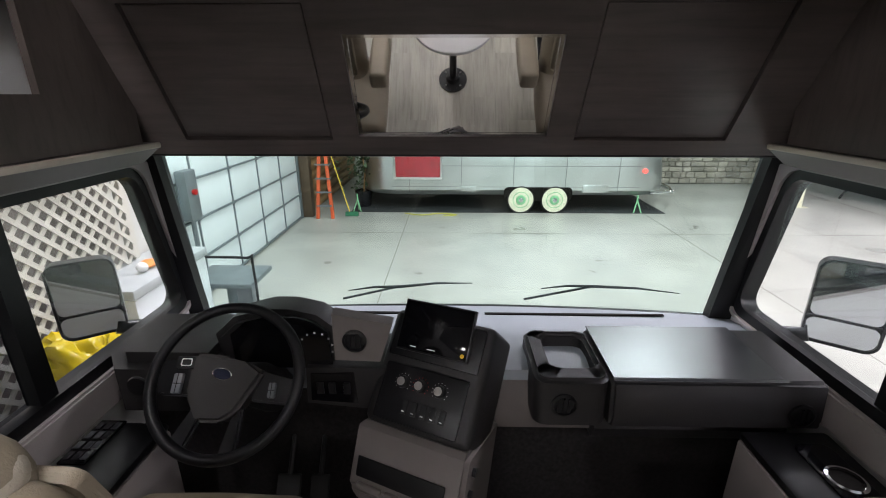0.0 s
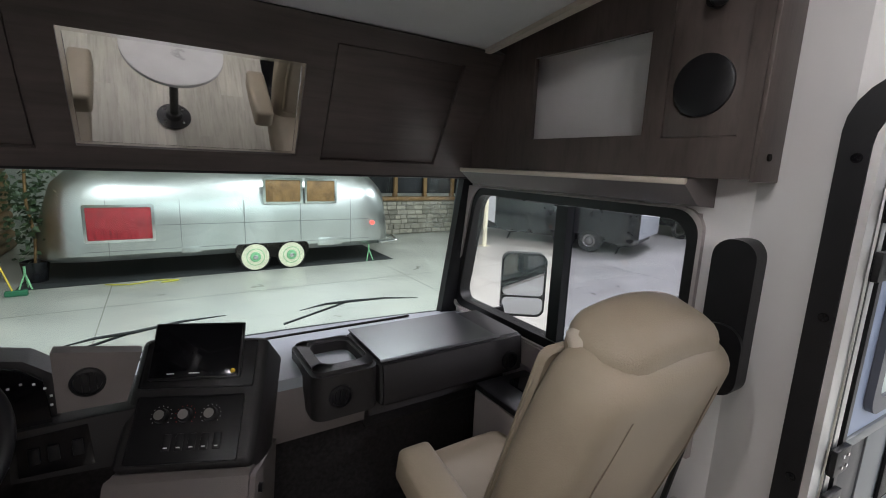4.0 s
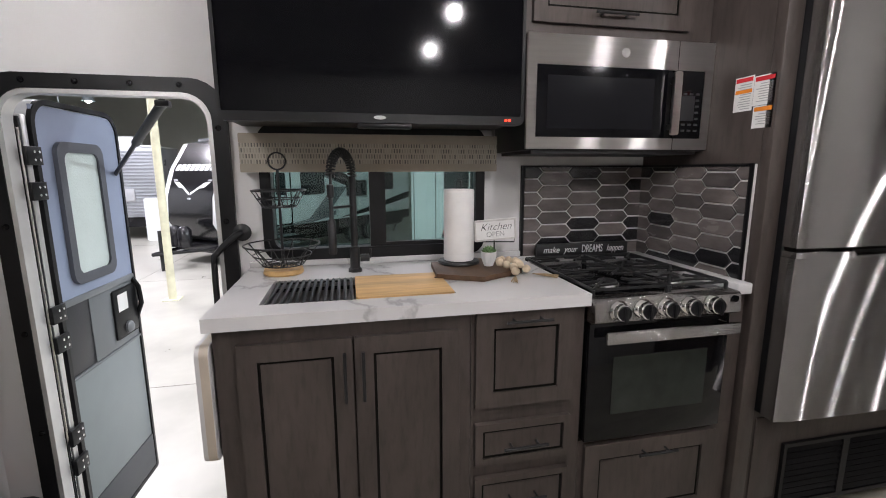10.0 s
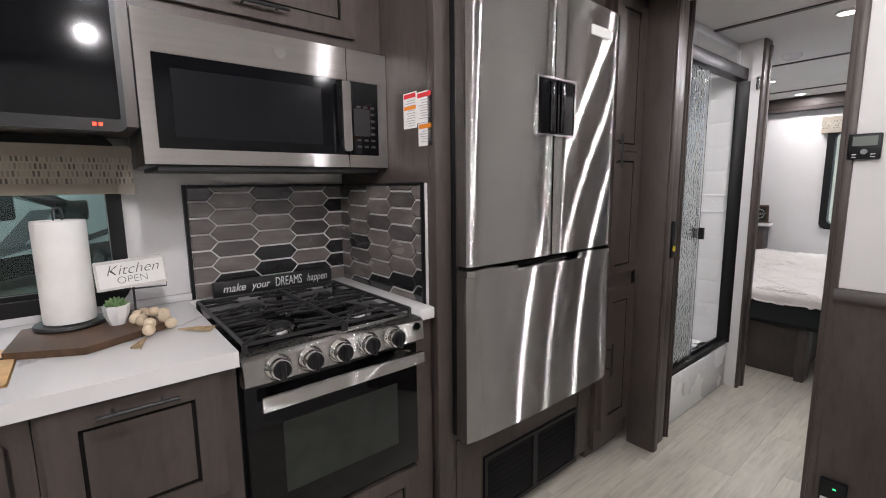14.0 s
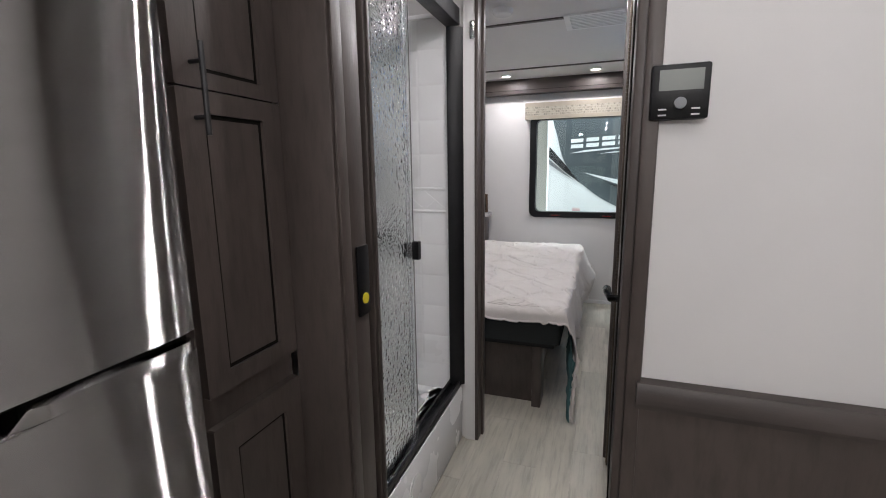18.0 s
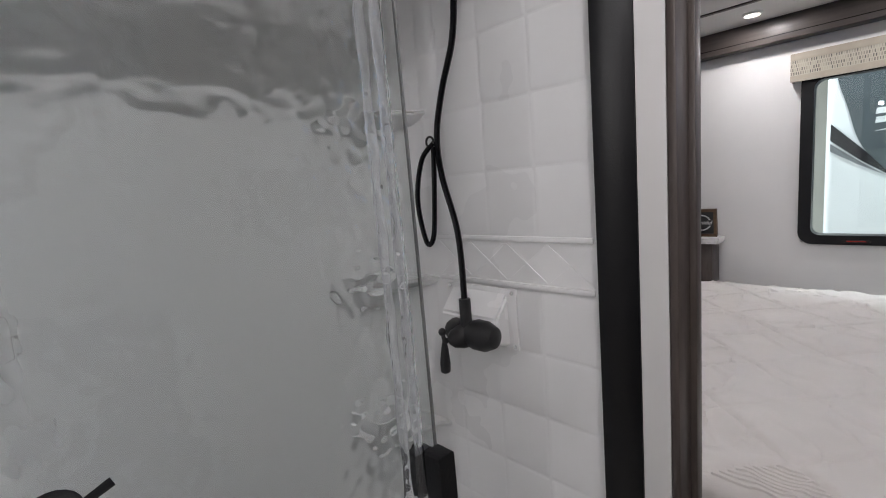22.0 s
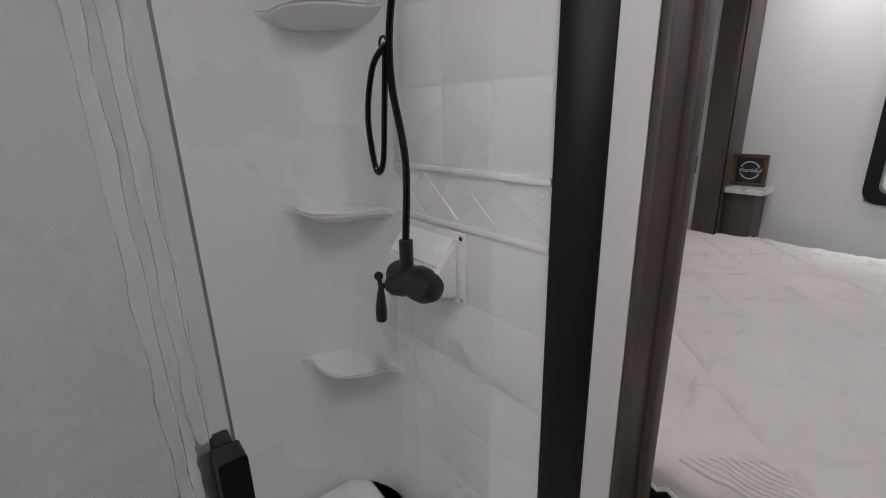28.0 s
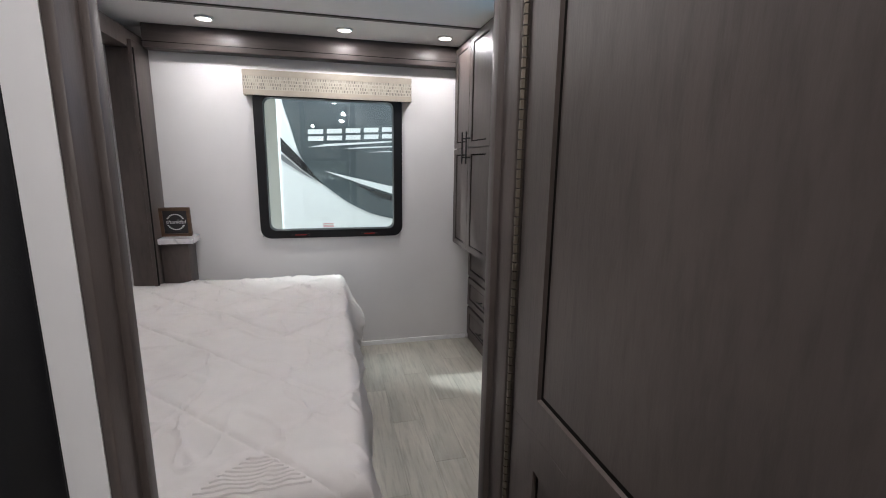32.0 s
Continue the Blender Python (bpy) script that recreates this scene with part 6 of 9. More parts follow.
part("label", lathe(B(), [(0.0421, 0.1), (0.0428, 0.1), (0.0428, 0.215), (0.0421, 0.215)], (1.165, 0.45, 0.088), 26), PAPER, t, "white instruction label")
part("valve", box(box(cyl(B(), (1.165, 0.45, 0.408), (1.165, 0.45, 0.443), 0.013, n=12), 1.10, 1.18, 0.44, 0.46, 0.443, 0.455, 0.003), 1.115, 1.17, 0.442, 0.458, 0.463, 0.473, 0.003), CHROME, t)
part("hose", tube(B(), [(1.14, 0.44, 0.428), (1.105, 0.43, 0.398), (1.10, 0.435, 0.338)], 0.006, 6), MATTE, t)
part("strap_clip", lathe(B(), [(0.0431, 0.23), (0.0445, 0.23), (0.0445, 0.25), (0.0431, 0.25)], (1.165, 0.45, 0.088), 26), MATTE, t)
part("wall_bracket", box(box(B(), 1.2105, 1.239, 0.425, 0.475, 0.12, 0.36, 0.003), 1.13, 1.238, 0.43, 0.47, 0.078, 0.0875, 0.002), MATTE, t)
t = thing("step_cover", "black plastic step box beside the entry", "step box", (1.08, 0.38, 0.0))
part("box", box(B(), 0.93, 1.187, 0.215, 0.60, 0.0045, 0.049, 0.01), BLACK, t)
t = thing("grab_rail", "black bent-tube grab rail beside the entry door", "grab rail", (1.1, -0.6, 0.6))
gp = smooth_path([(1.116, -0.604, 1.106), (1.10, -0.598, 1.104), (1.098, -0.58, 1.095), (1.098, -0.512, 1.03), (1.098, -0.497, 0.97), (1.098, -0.497, 0.6), (1.098, -0.497, 0.24), (1.10, -0.51, 0.19), (1.116, -0.556, 0.17)], 6)
part("tube", tube(B(), gp, 0.012, 10), MATTE, t)
for fy, fz in ((-0.604, 1.106), (-0.556, 0.17)):
    part("flange", lathe(B(), [(0.034, 0), (0.034, 0.006), (0.015, 0.016), (0, 0.017)], None, 22, Matrix.Translation((1.117, fy, fz)) @ Matrix.Rotation(radians(-90), 4, "Y")), MATTE, t)

# --- entry door ---
t = thing("door_1", "entry doorway with black rounded casing and aluminium lining", "doorway", (1.2, -0.16, 0), kind="structure")
part("casing", hoop(B(), rr(-0.582, 0.207, -0.9, 1.676, 0.12), rr(-0.529, 0.154, -0.84, 1.626, 0.10), "x", 1.118, 1.139), BLACK, t)
part("lining", hoop(B(), rr(-0.528, 0.153, -0.84, 1.6255, 0.10), rr(-0.512, 0.137, -0.80, 1.609, 0.09), "x", 1.122, 1.18), mat("aluminium_lining", (0.6, 0.59, 0.58), 0.4, 0.6, bump=0.02), t)
for y, z in [(y, 1.651) for y in (-0.43, -0.27, -0.1, 0.06)] + [(-0.549, z) for z in (0.35, 0.75, 1.15, 1.5)] + [(0.174, z) for z in (0.35, 0.75, 1.15, 1.5)]:
    part("screw", lathe(B(), [(0.011, 0), (0.009, 0.005), (0, 0.006)], None, 12, Matrix.Translation((1.1185, y, z)) @ Matrix.Rotation(radians(-90), 4, "Y")), GLOSSK, t)
# open leaf, swung out from its front edge
LM = Matrix.Translation((1.205, 0.148, 0)) @ Matrix.Rotation(radians(-3), 4, "Z")
t = thing("entry_door", "grey entry door swung wide open with a frosted window", "door", (1.6, 0.15, -0.3))
# grey skin with the bluish light on the door's upper half put into its colour
DGREY = mat("blue_lit_door_skin", (0.27, 0.315, 0.43), 0.45, var=0.06, scale=5, bump=0.05, bscale=250)
DFR = mat("dark_door_edge", (0.03, 0.03, 0.034), 0.4, bump=0.02)
part("slab", turn(prism(B(), rr(0.052, 0.635, -0.30, 1.618, (0.1, 0.1, 0.02, 0.02)), "y", 0.0, 0.04), LM), RVWHITE, t)
part("inner_frame", turn(hoop(B(), rr(0.052, 0.635, -0.30, 1.618, (0.1, 0.1, 0.02, 0.02)), rr(0.072, 0.618, -0.28, 1.598, (0.085, 0.085, 0.01, 0.01)), "y", -0.018, -0.0005), LM), BLACK, t)
part("upper_skin", turn(pierced(B(), "y", -0.012, -0.0008, 0.070, 0.617, 0.82, 1.592, [(0.185, 0.44, 0.90, 1.43)]), LM), DGREY, t)
part("window_frame", turn(hoop(B(), rr(0.15, 0.462, 0.868, 1.462, 0.05), rr(0.19, 0.424, 0.91, 1.42, 0.035), "y", -0.03, -0.0122), LM), mat("door_window_frame", (0.075, 0.08, 0.095), 0.4, bump=0.03), t)
part("frosted_pane", turn(prism(B(), rr(0.189, 0.425, 0.909, 1.421, 0.035), "y", -0.02, -0.013), LM), mat("frosted_pane", (0.55, 0.62, 0.6), 0.5, var=0.05, bump=0.15, bscale=120), t, "pale frosted glass")
part("hinge_seal", turn(box(B(), -0.012, -0.001, -0.018, 0.04, -0.29, 1.54, 0.003), LM), BLACK, t)
part("cross_rail", turn(box(B(), 0.071, 0.617, -0.02, -0.0008, 0.792, 0.822, 0.004), LM), RVGREY, t)
part("latch_panel", turn(box(B(), 0.24, 0.616, -0.014, -0.0008, 0.492, 0.79, 0.003), LM), RVGREY, t)
part("latch_plate", turn(box(B(), 0.40, 0.605, -0.026, -0.0142, 0.53, 0.775, 0.01), LM), BLACK, t)
part("latch_knob", turn(lathe(B(), [(0.03, 0), (0.03, 0.01), (0.018, 0.02), (0, 0.021)], None, 20, Matrix.Translation((0.5, -0.0262, 0.57)) @ Matrix.Rotation(radians(90), 4, "X")), LM), RVGREY, t)
part("sticker", turn(box(B(), 0.43, 0.515, -0.0275, -0.0265, 0.665, 0.75), LM), PAPER, t, "white instruction sticker")
part("pocket", turn(box(B(), 0.072, 0.238, -0.010, -0.0008, 0.492, 0.79, 0.003), LM), DFR, t)
part("lower_skin", turn(box(B(), 0.072, 0.616, -0.012, -0.0008, -0.093, 0.478, 0.004), LM), mat("grey_green_door_skin", (0.24, 0.265, 0.27), 0.45, var=0.06, scale=5, bump=0.05, bscale=250), t, "grey lower door skin")
part("skin_rail", turn(box(B(), 0.071, 0.617, -0.019, -0.0008, 0.479, 0.491, 0.003), LM), RVGREY, t)
part("hinge_column", turn(box(B(), 0.004, 0.034, -0.016, 0.02, -0.28, 1.55, 0.006), LM), mat("hinge_aluminium", (0.62, 0.61, 0.6), 0.35, 0.9, bump=0.01), t, "bright aluminium hinge column")
part("kick_band", turn(box(B(), 0.072, 0.616, -0.016, -0.0008, -0.279, -0.095, 0.003), LM), mat("dark_kick_plate", (0.07, 0.072, 0.078), 0.5, var=0.1, bump=0.05), t)
part("pull_strap", turn(tube(B(), [(0.60, -0.015, 0.80), (0.615, -0.035, 0.75), (0.618, -0.04, 0.66), (0.60, -0.015, 0.58)], 0.012, 8), LM), BLACK, t)
for z in (1.40, 1.27, 0.79, 0.67, 0.27, 0.14):
    h = part("hinge", turn(box(B(), -0.016, 0.062, -0.034, -0.019, z - 0.034, z + 0.034, 0.003), LM), BLACK, t, "black hinge block")
    for k in (-0.015, 0.015):
        part("rivet", turn(cyl(cyl(B(), (0.018, -0.034, z + k), (0.018, -0.037, z + k), 0.005, n=10), (0.044, -0.034, z + k), (0.044, -0.037, z + k), 0.005, n=10), LM), CHROME, h)
part("hinge_rod", turn(cyl(B(), (-0.008, -0.012, -0.28), (-0.008, -0.012, 1.5), 0.006, n=8), LM), CHROME, t)
t = thing("door_strut", "black gas strut holding the entry door open", "strut", (1.4, 0.0, 1.4))
part("barrel", tube(B(), [(1.22, -0.335, 1.60), (1.50, -0.115, 1.465)], 0.018, 10), MATTE, t)
part("rod", tube(B(), [(1.50, -0.115, 1.465), (1.80, 0.115, 1.325)], 0.01, 8), MATTE, t)
part("eye", box(B(), 1.205, 1.24, -0.36, -0.31, 1.585, 1.608, 0.004), MATTE, t)

# --- passage: pocket door post ---
t = thing("pocket_door_post", "dark stained grooved post with a sliding pocket door edge", "door post", (0.36, -3.73, 0), kind="structure")
part("outer_stile", box(B(), 0.325, 0.46, -3.652, -3.60, 0, ZC, 0.004), WOOD, t)
part("stile_bead", box(B(), 0.317, 0.3245, -3.645, -3.607, 0, ZC, 0.003), WOOD, t)
part("dark_gap", box(B(), 0.365, 0.46, -3.79, -3.6525, 0, ZC), GLAZE, t)
dd = part("door_edge", box(B(), 0.337, 0.3645, -3.748, -3.672, 0.005, ZC - 0.02, 0.003), WOOD, t)
part("inner_stile", box(B(), 0.344, 0.46, -3.813, -3.79, 0, ZC, 0.004), WOOD, t)
part("stile_bead", box(B(), 0.336, 0.3435, -3.810, -3.797, 0, ZC, 0.003), WOOD, t)
part("dark_gap", box(B(), 0.37, 0.404, -3.8165, -3.8135, 0, ZC), GLAZE, t)
part("latch", box(B(), 0.328, 0.3365, -3.742, -3.69, 0.985, 1.165, 0.003), BLACK, dd, "black sliding latch")
part("latch_button", cyl(B(), (0.3285, -3.715, 1.03), (0.325, -3.715, 1.03), 0.014, n=18), mat("yellow_sticker", (0.75, 0.62, 0.03), 0.5, bump=0), dd, "yellow round sticker")

# --- shower ---
SY0, SY1, SXB = -3.86, -4.72, 1.13
t = thing("shower_stall", "white moulded shower surround with corner shelves and tile relief", "shower", (0.78, -4.3, 0))
pan = B()
box(pan, 0.385, 0.455, -4.7385, -3.8175, 0.0, 0.285, 0.014)
box(pan, 0.4555, 1.139, -4.7385, -3.846, 0.0, 0.1)
part("pan", pan, WHITE, t)
pf = B()
hoop(pf, rr(0.455, SXB, SY1, SY0, 0.03), rr(0.53, SXB - 0.06, SY1 + 0.06, SY0 - 0.06, 0.09, 8), "z", 0.1005, 0.27)
bmesh.ops.bevel(pf, geom=[e for e in pf.edges if all(v.co.z > 0.26 for v in e.verts)], offset=0.02, segments=3, affect="EDGES")
part("pan_rim", pf, WHITE, t)
part("pan_emblem", cyl(cyl(B(), (0.385, -4.12, 0.17), (0.381, -4.12, 0.17), 0.052, n=28), (0.3812, -4.12, 0.17), (0.379, -4.12, 0.17), 0.04, n=28), CEIL, t, "round moulded vent cap")
part("back_wall", box(B(), SXB, 1.1395, SY1 - 0.018, SY0 + 0.012, 0.1005, 2.145), WHITE, t)
part("front_wall", box(B(), 0.46, SXB - 0.0005, SY0, SY0 + 0.012, 0.1005, 2.145), WHITE, t)
far = part("far_wall", box(B(), 0.4385, SXB - 0.0005, SY1 - 0.018, SY1, 0.1005, 2.145), WHITE, t)
part("top_lip", box(box(B(), SXB - 0.014, SXB - 0.0005, SY1 + 0.0145, SY0 - 0.001, 2.0, 2.02, 0.004), 0.45, SXB - 0.0005, SY1 + 0.0005, SY1 + 0.014, 2.0, 2.02, 0.004), WHITE, t)
part("upper_band", box(box(B(), SXB - 0.004, SXB - 0.0005, SY1 + 0.006, SY0 - 0.001, 2.0205, 2.145), 0.45, SXB - 0.0005, SY1 + 0.0005, SY1 + 0.0055, 2.0205, 2.145), WALL, t)
part("top_panel", box(B(), 0.45, 1.139, SY1 - 0.017, SY0 + 0.011, 2.146, ZC - 0.001), CEIL, t)
# rounded corner column with three shelves
cc = B()
arc = []
for k in range(13):
    a = radians(90 * k / 12)
    arc.append((0.93 + 0.20 * math.sin(a), SY1 + 0.165 * (1 - math.cos(a))))
prism(cc, arc + [(SXB, SY1 + 0.0005)], "z", 0.26, 1.999)
part("corner_column", cc, WHITE, t)
for z in (1.59, 1.15, 0.725):
    s = B()
    k = 16
    pts = [(0.905, SY1 + 0.001)] + [(0.93 + 0.20 * q - 0.045 * math.sin(math.pi * q), SY1 + 0.165 * q + 0.06 * math.sin(math.pi * q)) for q in [i / k for i in range(1, k)]] + [(SXB - 0.001, SY1 + 0.19), (SXB - 0.001, SY1 + 0.001)]
    rings = []
    for dz, f in ((0.0, 0.9), (0.0, 0.97), (-0.002, 1.0), (-0.007, 0.99), (-0.02, 0.82), (-0.03, 0.62), (-0.036, 0.4)):
        rings.append([s.verts.new((SXB - (SXB - u) * (0.35 + 0.65 * f), SY1 + (v - SY1) * (0.35 + 0.65 * f), z + dz)) for u, v in pts])
    for a, b in zip(rings, rings[1:]):
        for i in range(len(pts)):
            s.faces.new((a[i], a[(i + 1) % len(pts)], b[(i + 1) % len(pts)], b[i]))
    s.faces.new(rings[0])
    s.faces.new(rings[-1][::-1])
    bmesh.ops.recalc_face_normals(s, faces=s.faces)
    cs = part("corner_shelf", s, WHITE, t)
    part("shelf_top", prism(B(), pts, "z", z + 0.0004, z + 0.004), WHITE, cs)
# tile relief on the far wall
TW, TH = 0.1335, 0.152
for i in range(4):
    a0, a1 = 0.452 + i * TW, min(0.452 + (i + 1) * TW, 0.925)
    for j in range(-5, 5):
        z0 = 1.266 + j * TH if j >= 0 else 1.148 + j * TH
        bm = B()
        o_, i_ = rr(a0 + 0.002, a1 - 0.002, z0 + 0.002, z0 + TH - 0.002, 0.004, 1), rr(a0 + 0.007, a1 - 0.007, z0 + 0.007, z0 + TH - 0.007, 0.003, 1)
        a = [bm.verts.new(at("y", p, q, SY1 + 0.0004)) for p, q in o_]
        b = [bm.verts.new(at("y", p, q, SY1 + 0.0015)) for p, q in i_]
        for k in range(len(a)):
            bm.faces.new((a[k], a[(k + 1) % len(a)], b[(k + 1) % len(a)], b[k]))
        bm.faces.new(b)
        part("tile", bm, WHITE, far)
bd = B()
for z in (1.155, 1.262):
    box(bd, 0.455, 0.895, SY1, SY1 + 0.006, z - 0.006, z + 0.006, 0.002)
for k in range(4):
    for g in (1, -1):
        x = 0.455 + k * 0.11
        p = [(x, 1.165), (x + 0.012, 1.165), (x + 0.118, 1.25), (x + 0.106, 1.25)]
        if g < 0:
            p = [(2 * x + 0.118 - u, v) for u, v in p]
        prism(bd, p, "y", SY1 - 0.001 + g * 0.0003, SY1 + 0.0015 + g * 0.0004)
part("border_relief", bd, WHITE, far)

# black frame, track and rain-glass panels
t = thing("shower_door", "black-framed sliding shower door of clear rain-textured glass", "shower door", (0.42, -4.3, 0.28), kind="structure")
part("bottom_track", box(box(box(B(), 0.39, 0.45, -4.725, -3.8175, 0.2855, 0.297, 0.002), 0.392, 0.4, -4.725, -3.8175, 0.2975, 0.318), 0.436, 0.446, -4.725, -3.8175, 0.2975, 0.318), BLACK, t)
part("top_track", box(B(), 0.385, 0.45, -4.725, -3.8175, 1.96, 2.03, 0.003), BLACK, t)
part("far_jamb", prism(B(), [(0.373, -4.7395), (0.373, -4.725), (0.412, -4.695), (0.438, -4.695), (0.438, -4.7395)], "z", 0.298, 1.954), BLACK, t)
part("near_jamb", box(B(), 0.405, 0.43, -3.8165, -3.8138, 0.298, 1.954, 0.001), BLACK, t)


def rain_glass():
    m = bpy.data.materials.new("rain_glass")
    m.use_nodes = True
    nt = m.node_tree
    p = nt.nodes["Principled BSDF"]
    p.inputs["Base Color"].default_value = (0.83, 0.865, 0.855, 1)
    p.inputs["Transmission Weight"].default_value = 1
    p.inputs["Roughness"].default_value = 0.02
    p.inputs["IOR"].default_value = 1.45
    return m


RAIN = rain_glass()


def dimpled_sheet(x0, x1, y0, y1, z0, z1, cell=0.0135, depth=0.0016, step=0.0027):
    """A pane whose outer face is a mass of shallow rounded bumps, one in each cell of a shaken grid."""
    ny, nz = int((y1 - y0) / step), int((z1 - z0) / step)
    rg = np.random.RandomState(3)
    cy, cz = int((y1 - y0) / cell) + 5, int((z1 - z0) / cell) + 5
    off = rg.uniform(0.1, 0.9, (cz, cy, 2))
    yy, zz = np.meshgrid(np.linspace(y0, y1, ny + 1), np.linspace(z0, z1, nz + 1))
    u, v = (yy - y0) / cell + 2, (zz - z0) / cell + 2
    iu, iv = u.astype(int), v.astype(int)
    total = np.zeros_like(u)
    for a in (-1, 0, 1):
        for b in (-1, 0, 1):
            o = off[np.clip(iv + b, 0, cz - 1), np.clip(iu + a, 0, cy - 1)]
            total += np.exp(-7.0 * ((iu + a + o[..., 0] - u) ** 2 + (iv + b + o[..., 1] - v) ** 2))
    rise = depth * np.clip(-np.log(total + 1e-6) / 7.0 * 2.2, -0.3, 1.0)
    bm = B()
    face = [[bm.verts.new((x0 + rise[j, i], yy[j, i], zz[j, i])) for i in range(ny + 1)] for j in range(nz + 1)]
    for a, b in zip(face, face[1:]):
        for i in range(ny):
            bm.faces.new((a[i], a[i + 1], b[i + 1], b[i]))
    rim = [(0, i) for i in range(ny)] + [(j, ny) for j in range(nz)] + [(nz, i) for i in range(ny, 0, -1)] + [(j, 0) for j in range(nz, 0, -1)]
    edge = {k: bm.verts.new((x1, face[k[0]][k[1]].co.y, face[k[0]][k[1]].co.z)) for k in rim}
    for p, q in zip(rim, rim[1:] + rim[:1]):
        bm.faces.new((face[p[0]][p[1]], face[q[0]][q[1]], edge[q], edge[p]))
    bm.faces.new([edge[k] for k in rim])
    return bm


g = part("glass_panel", dimpled_sheet(0.413, 0.4195, -4.208, -3.817, 0.3, 1.954), RAIN, t)
g.visible_shadow = False
g2 = part("glass_edge", box(B(), 0.411, 0.4135, -4.2225, -4.2085, 0.3, 1.954), GLASS, t)
g2.visible_shadow = False
part("edge_seal", box(B(), 0.410, 0.4135, -4.2250, -4.2228, 0.3, 1.954), mat("grey_seal", (0.12, 0.12, 0.12), 0.5, bump=0), t)
part("pull", prism(prism(B(), rr(-4.228, -4.204, 1.028, 1.094, 0.004), "x", 0.385, 0.4095), rr(-4.225, -4.196, 1.034, 1.088, 0.004), "x", 0.4195, 0.44), BLACK, t, "black clip handle")

VINYL = nodes_of("clear_vinyl_strip")[0]
vp = VINYL.node_tree.nodes["Principled BSDF"]
vp.inputs["Base Color"].default_value = (0.86, 0.86, 0.88, 1)
vp.inputs["Transmission Weight"].default_value, vp.inputs["Roughness"].default_value, vp.inputs["IOR"].default_value = 0.93, 0.12, 1.15
for ry in (-4.181, -4.200):
    part("edge_rib", tube(B(), [(0.4165, ry + 0.0008 * math.sin(k * 2.1), 0.301 + k * 0.0275) for k in range(61)], [0.0058 + 0.0009 * math.sin(k * 1.7) for k in range(61)], 10), VINYL, t, "milky clear vinyl strip").visible_shadow = False
t = thing("suction_latch", "black suction-cup latch holding the shower glass", "latch", (0.395, -3.87, 1.2))
part("cup", lathe(B(), [(0.016, 0.0), (0.0175, 0.003), (0.015, 0.008), (0.0155, 0.011), (0.013, 0.016), (0.0, 0.017)], None, 22, Matrix.Translation((0.4128, -3.895, 1.206)) @ Matrix.Rotation(radians(-90), 4, "Y")), BLACK, t)
part("arm", tube(B(), [(0.385, -3.8175, 1.2), (0.383, -3.855, 1.213), (0.397, -3.89, 1.209)], 0.0035, 8), BLACK, t)
part("release_tab", tube(B(), [(0.402, -3.91, 1.21), (0.404, -3.928, 1.216)], [0.003, 0.0035], 8), BLACK, t)

# mixer, hose and head
t = thing("shower_mixer", "matte black shower mixer with a lever on a white housing", "shower mixer", (0.76, -4.7, 1.0))
part("back_plate", box(B(), 0.648, 0.868, SY1 + 0.0026, SY1 + 0.01, 0.995, 1.145, 0.003), WHITE, t)
hs = B()
prism(hs, [(SY1 + 0.0105, 1.003), (SY1 + 0.062, 1.02), (SY1 + 0.062, 1.08), (SY1 + 0.0105, 1.137)], "x", 0.668, 0.848)
bmesh.ops.bevel(hs, geom=list(hs.edges), offset=0.006, segments=2, affect="EDGES")
part("housing", hs, WHITE, t)
for x, z in ((0.658, 1.135), (0.658, 1.005), (0.858, 1.135)):
    part("screw", cyl(B(), (x, SY1 + 0.0095, z), (x, SY1 + 0.0125, z), 0.005, n=10), CHROME, t)
my = SY1 + 0.056
vb = tube(B(), [(0.655, my + 0.018, 1.045), (0.662, my + 0.019, 1.045), (0.685, my + 0.02, 1.045), (0.715, my + 0.02, 1.045), (0.742, my + 0.022, 1.045), (0.77, my + 0.02, 1.045), (0.79, my + 0.019, 1.045), (0.802, my + 0.018, 1.045), (0.808, my + 0.018, 1.045)], [0.008, 0.024, 0.035, 0.036, 0.027, 0.027, 0.029, 0.022, 0.006], 22)
part("valve", tube(vb, [(0.738, my + 0.02, 1.043), (0.75, my + 0.04, 1.039), (0.762, my + 0.056, 1.036), (0.768, my + 0.064, 1.035)], [0.03, 0.028, 0.021, 0.01], 18), MATTE, t)
lever = ball(ball(B(), (0.772, my + 0.07, 1.034), 0.008), (0.776, my + 0.074, 1.056), 0.0095)
tube(lever, [(0.766, my + 0.06, 1.036), (0.773, my + 0.072, 1.034)], 0.006, 8)
tube(lever, [(0.776, my + 0.074, 1.056), (0.774, my + 0.072, 1.034), (0.775, my + 0.072, 1.012), (0.776, my + 0.073, 0.98), (0.777, my + 0.073, 0.958), (0.777, my + 0.073, 0.953)], [0.005, 0.005, 0.009, 0.0125, 0.0115, 0.004], 10)
part("lever", lever, MATTE, t)
part("hose_nut", cyl(B(), (0.738, my + 0.03, 1.06), (0.74, my + 0.028, 1.13), 0.014, n=14), MATTE, t)
t = thing("hand_shower", "black hand shower on a wall bracket with a looped hose", "hand shower", (0.75, -4.7, 1.8))
part("bracket", box(box(B(), 0.695, 0.745, SY1 + 0.003, SY1 + 0.03, 1.84, 1.915, 0.004), 0.718, 0.755, SY1 + 0.0305, SY1 + 0.065, 1.855, 1.9, 0.004), MATTE, t)
part("wand", tube(B(), [(0.732, -4.672, 1.835), (0.745, -4.665, 1.90), (0.772, -4.655, 1.985), (0.787, -4.65, 2.03)], [0.010, 0.013, 0.014, 0.017], 12), MATTE, t)
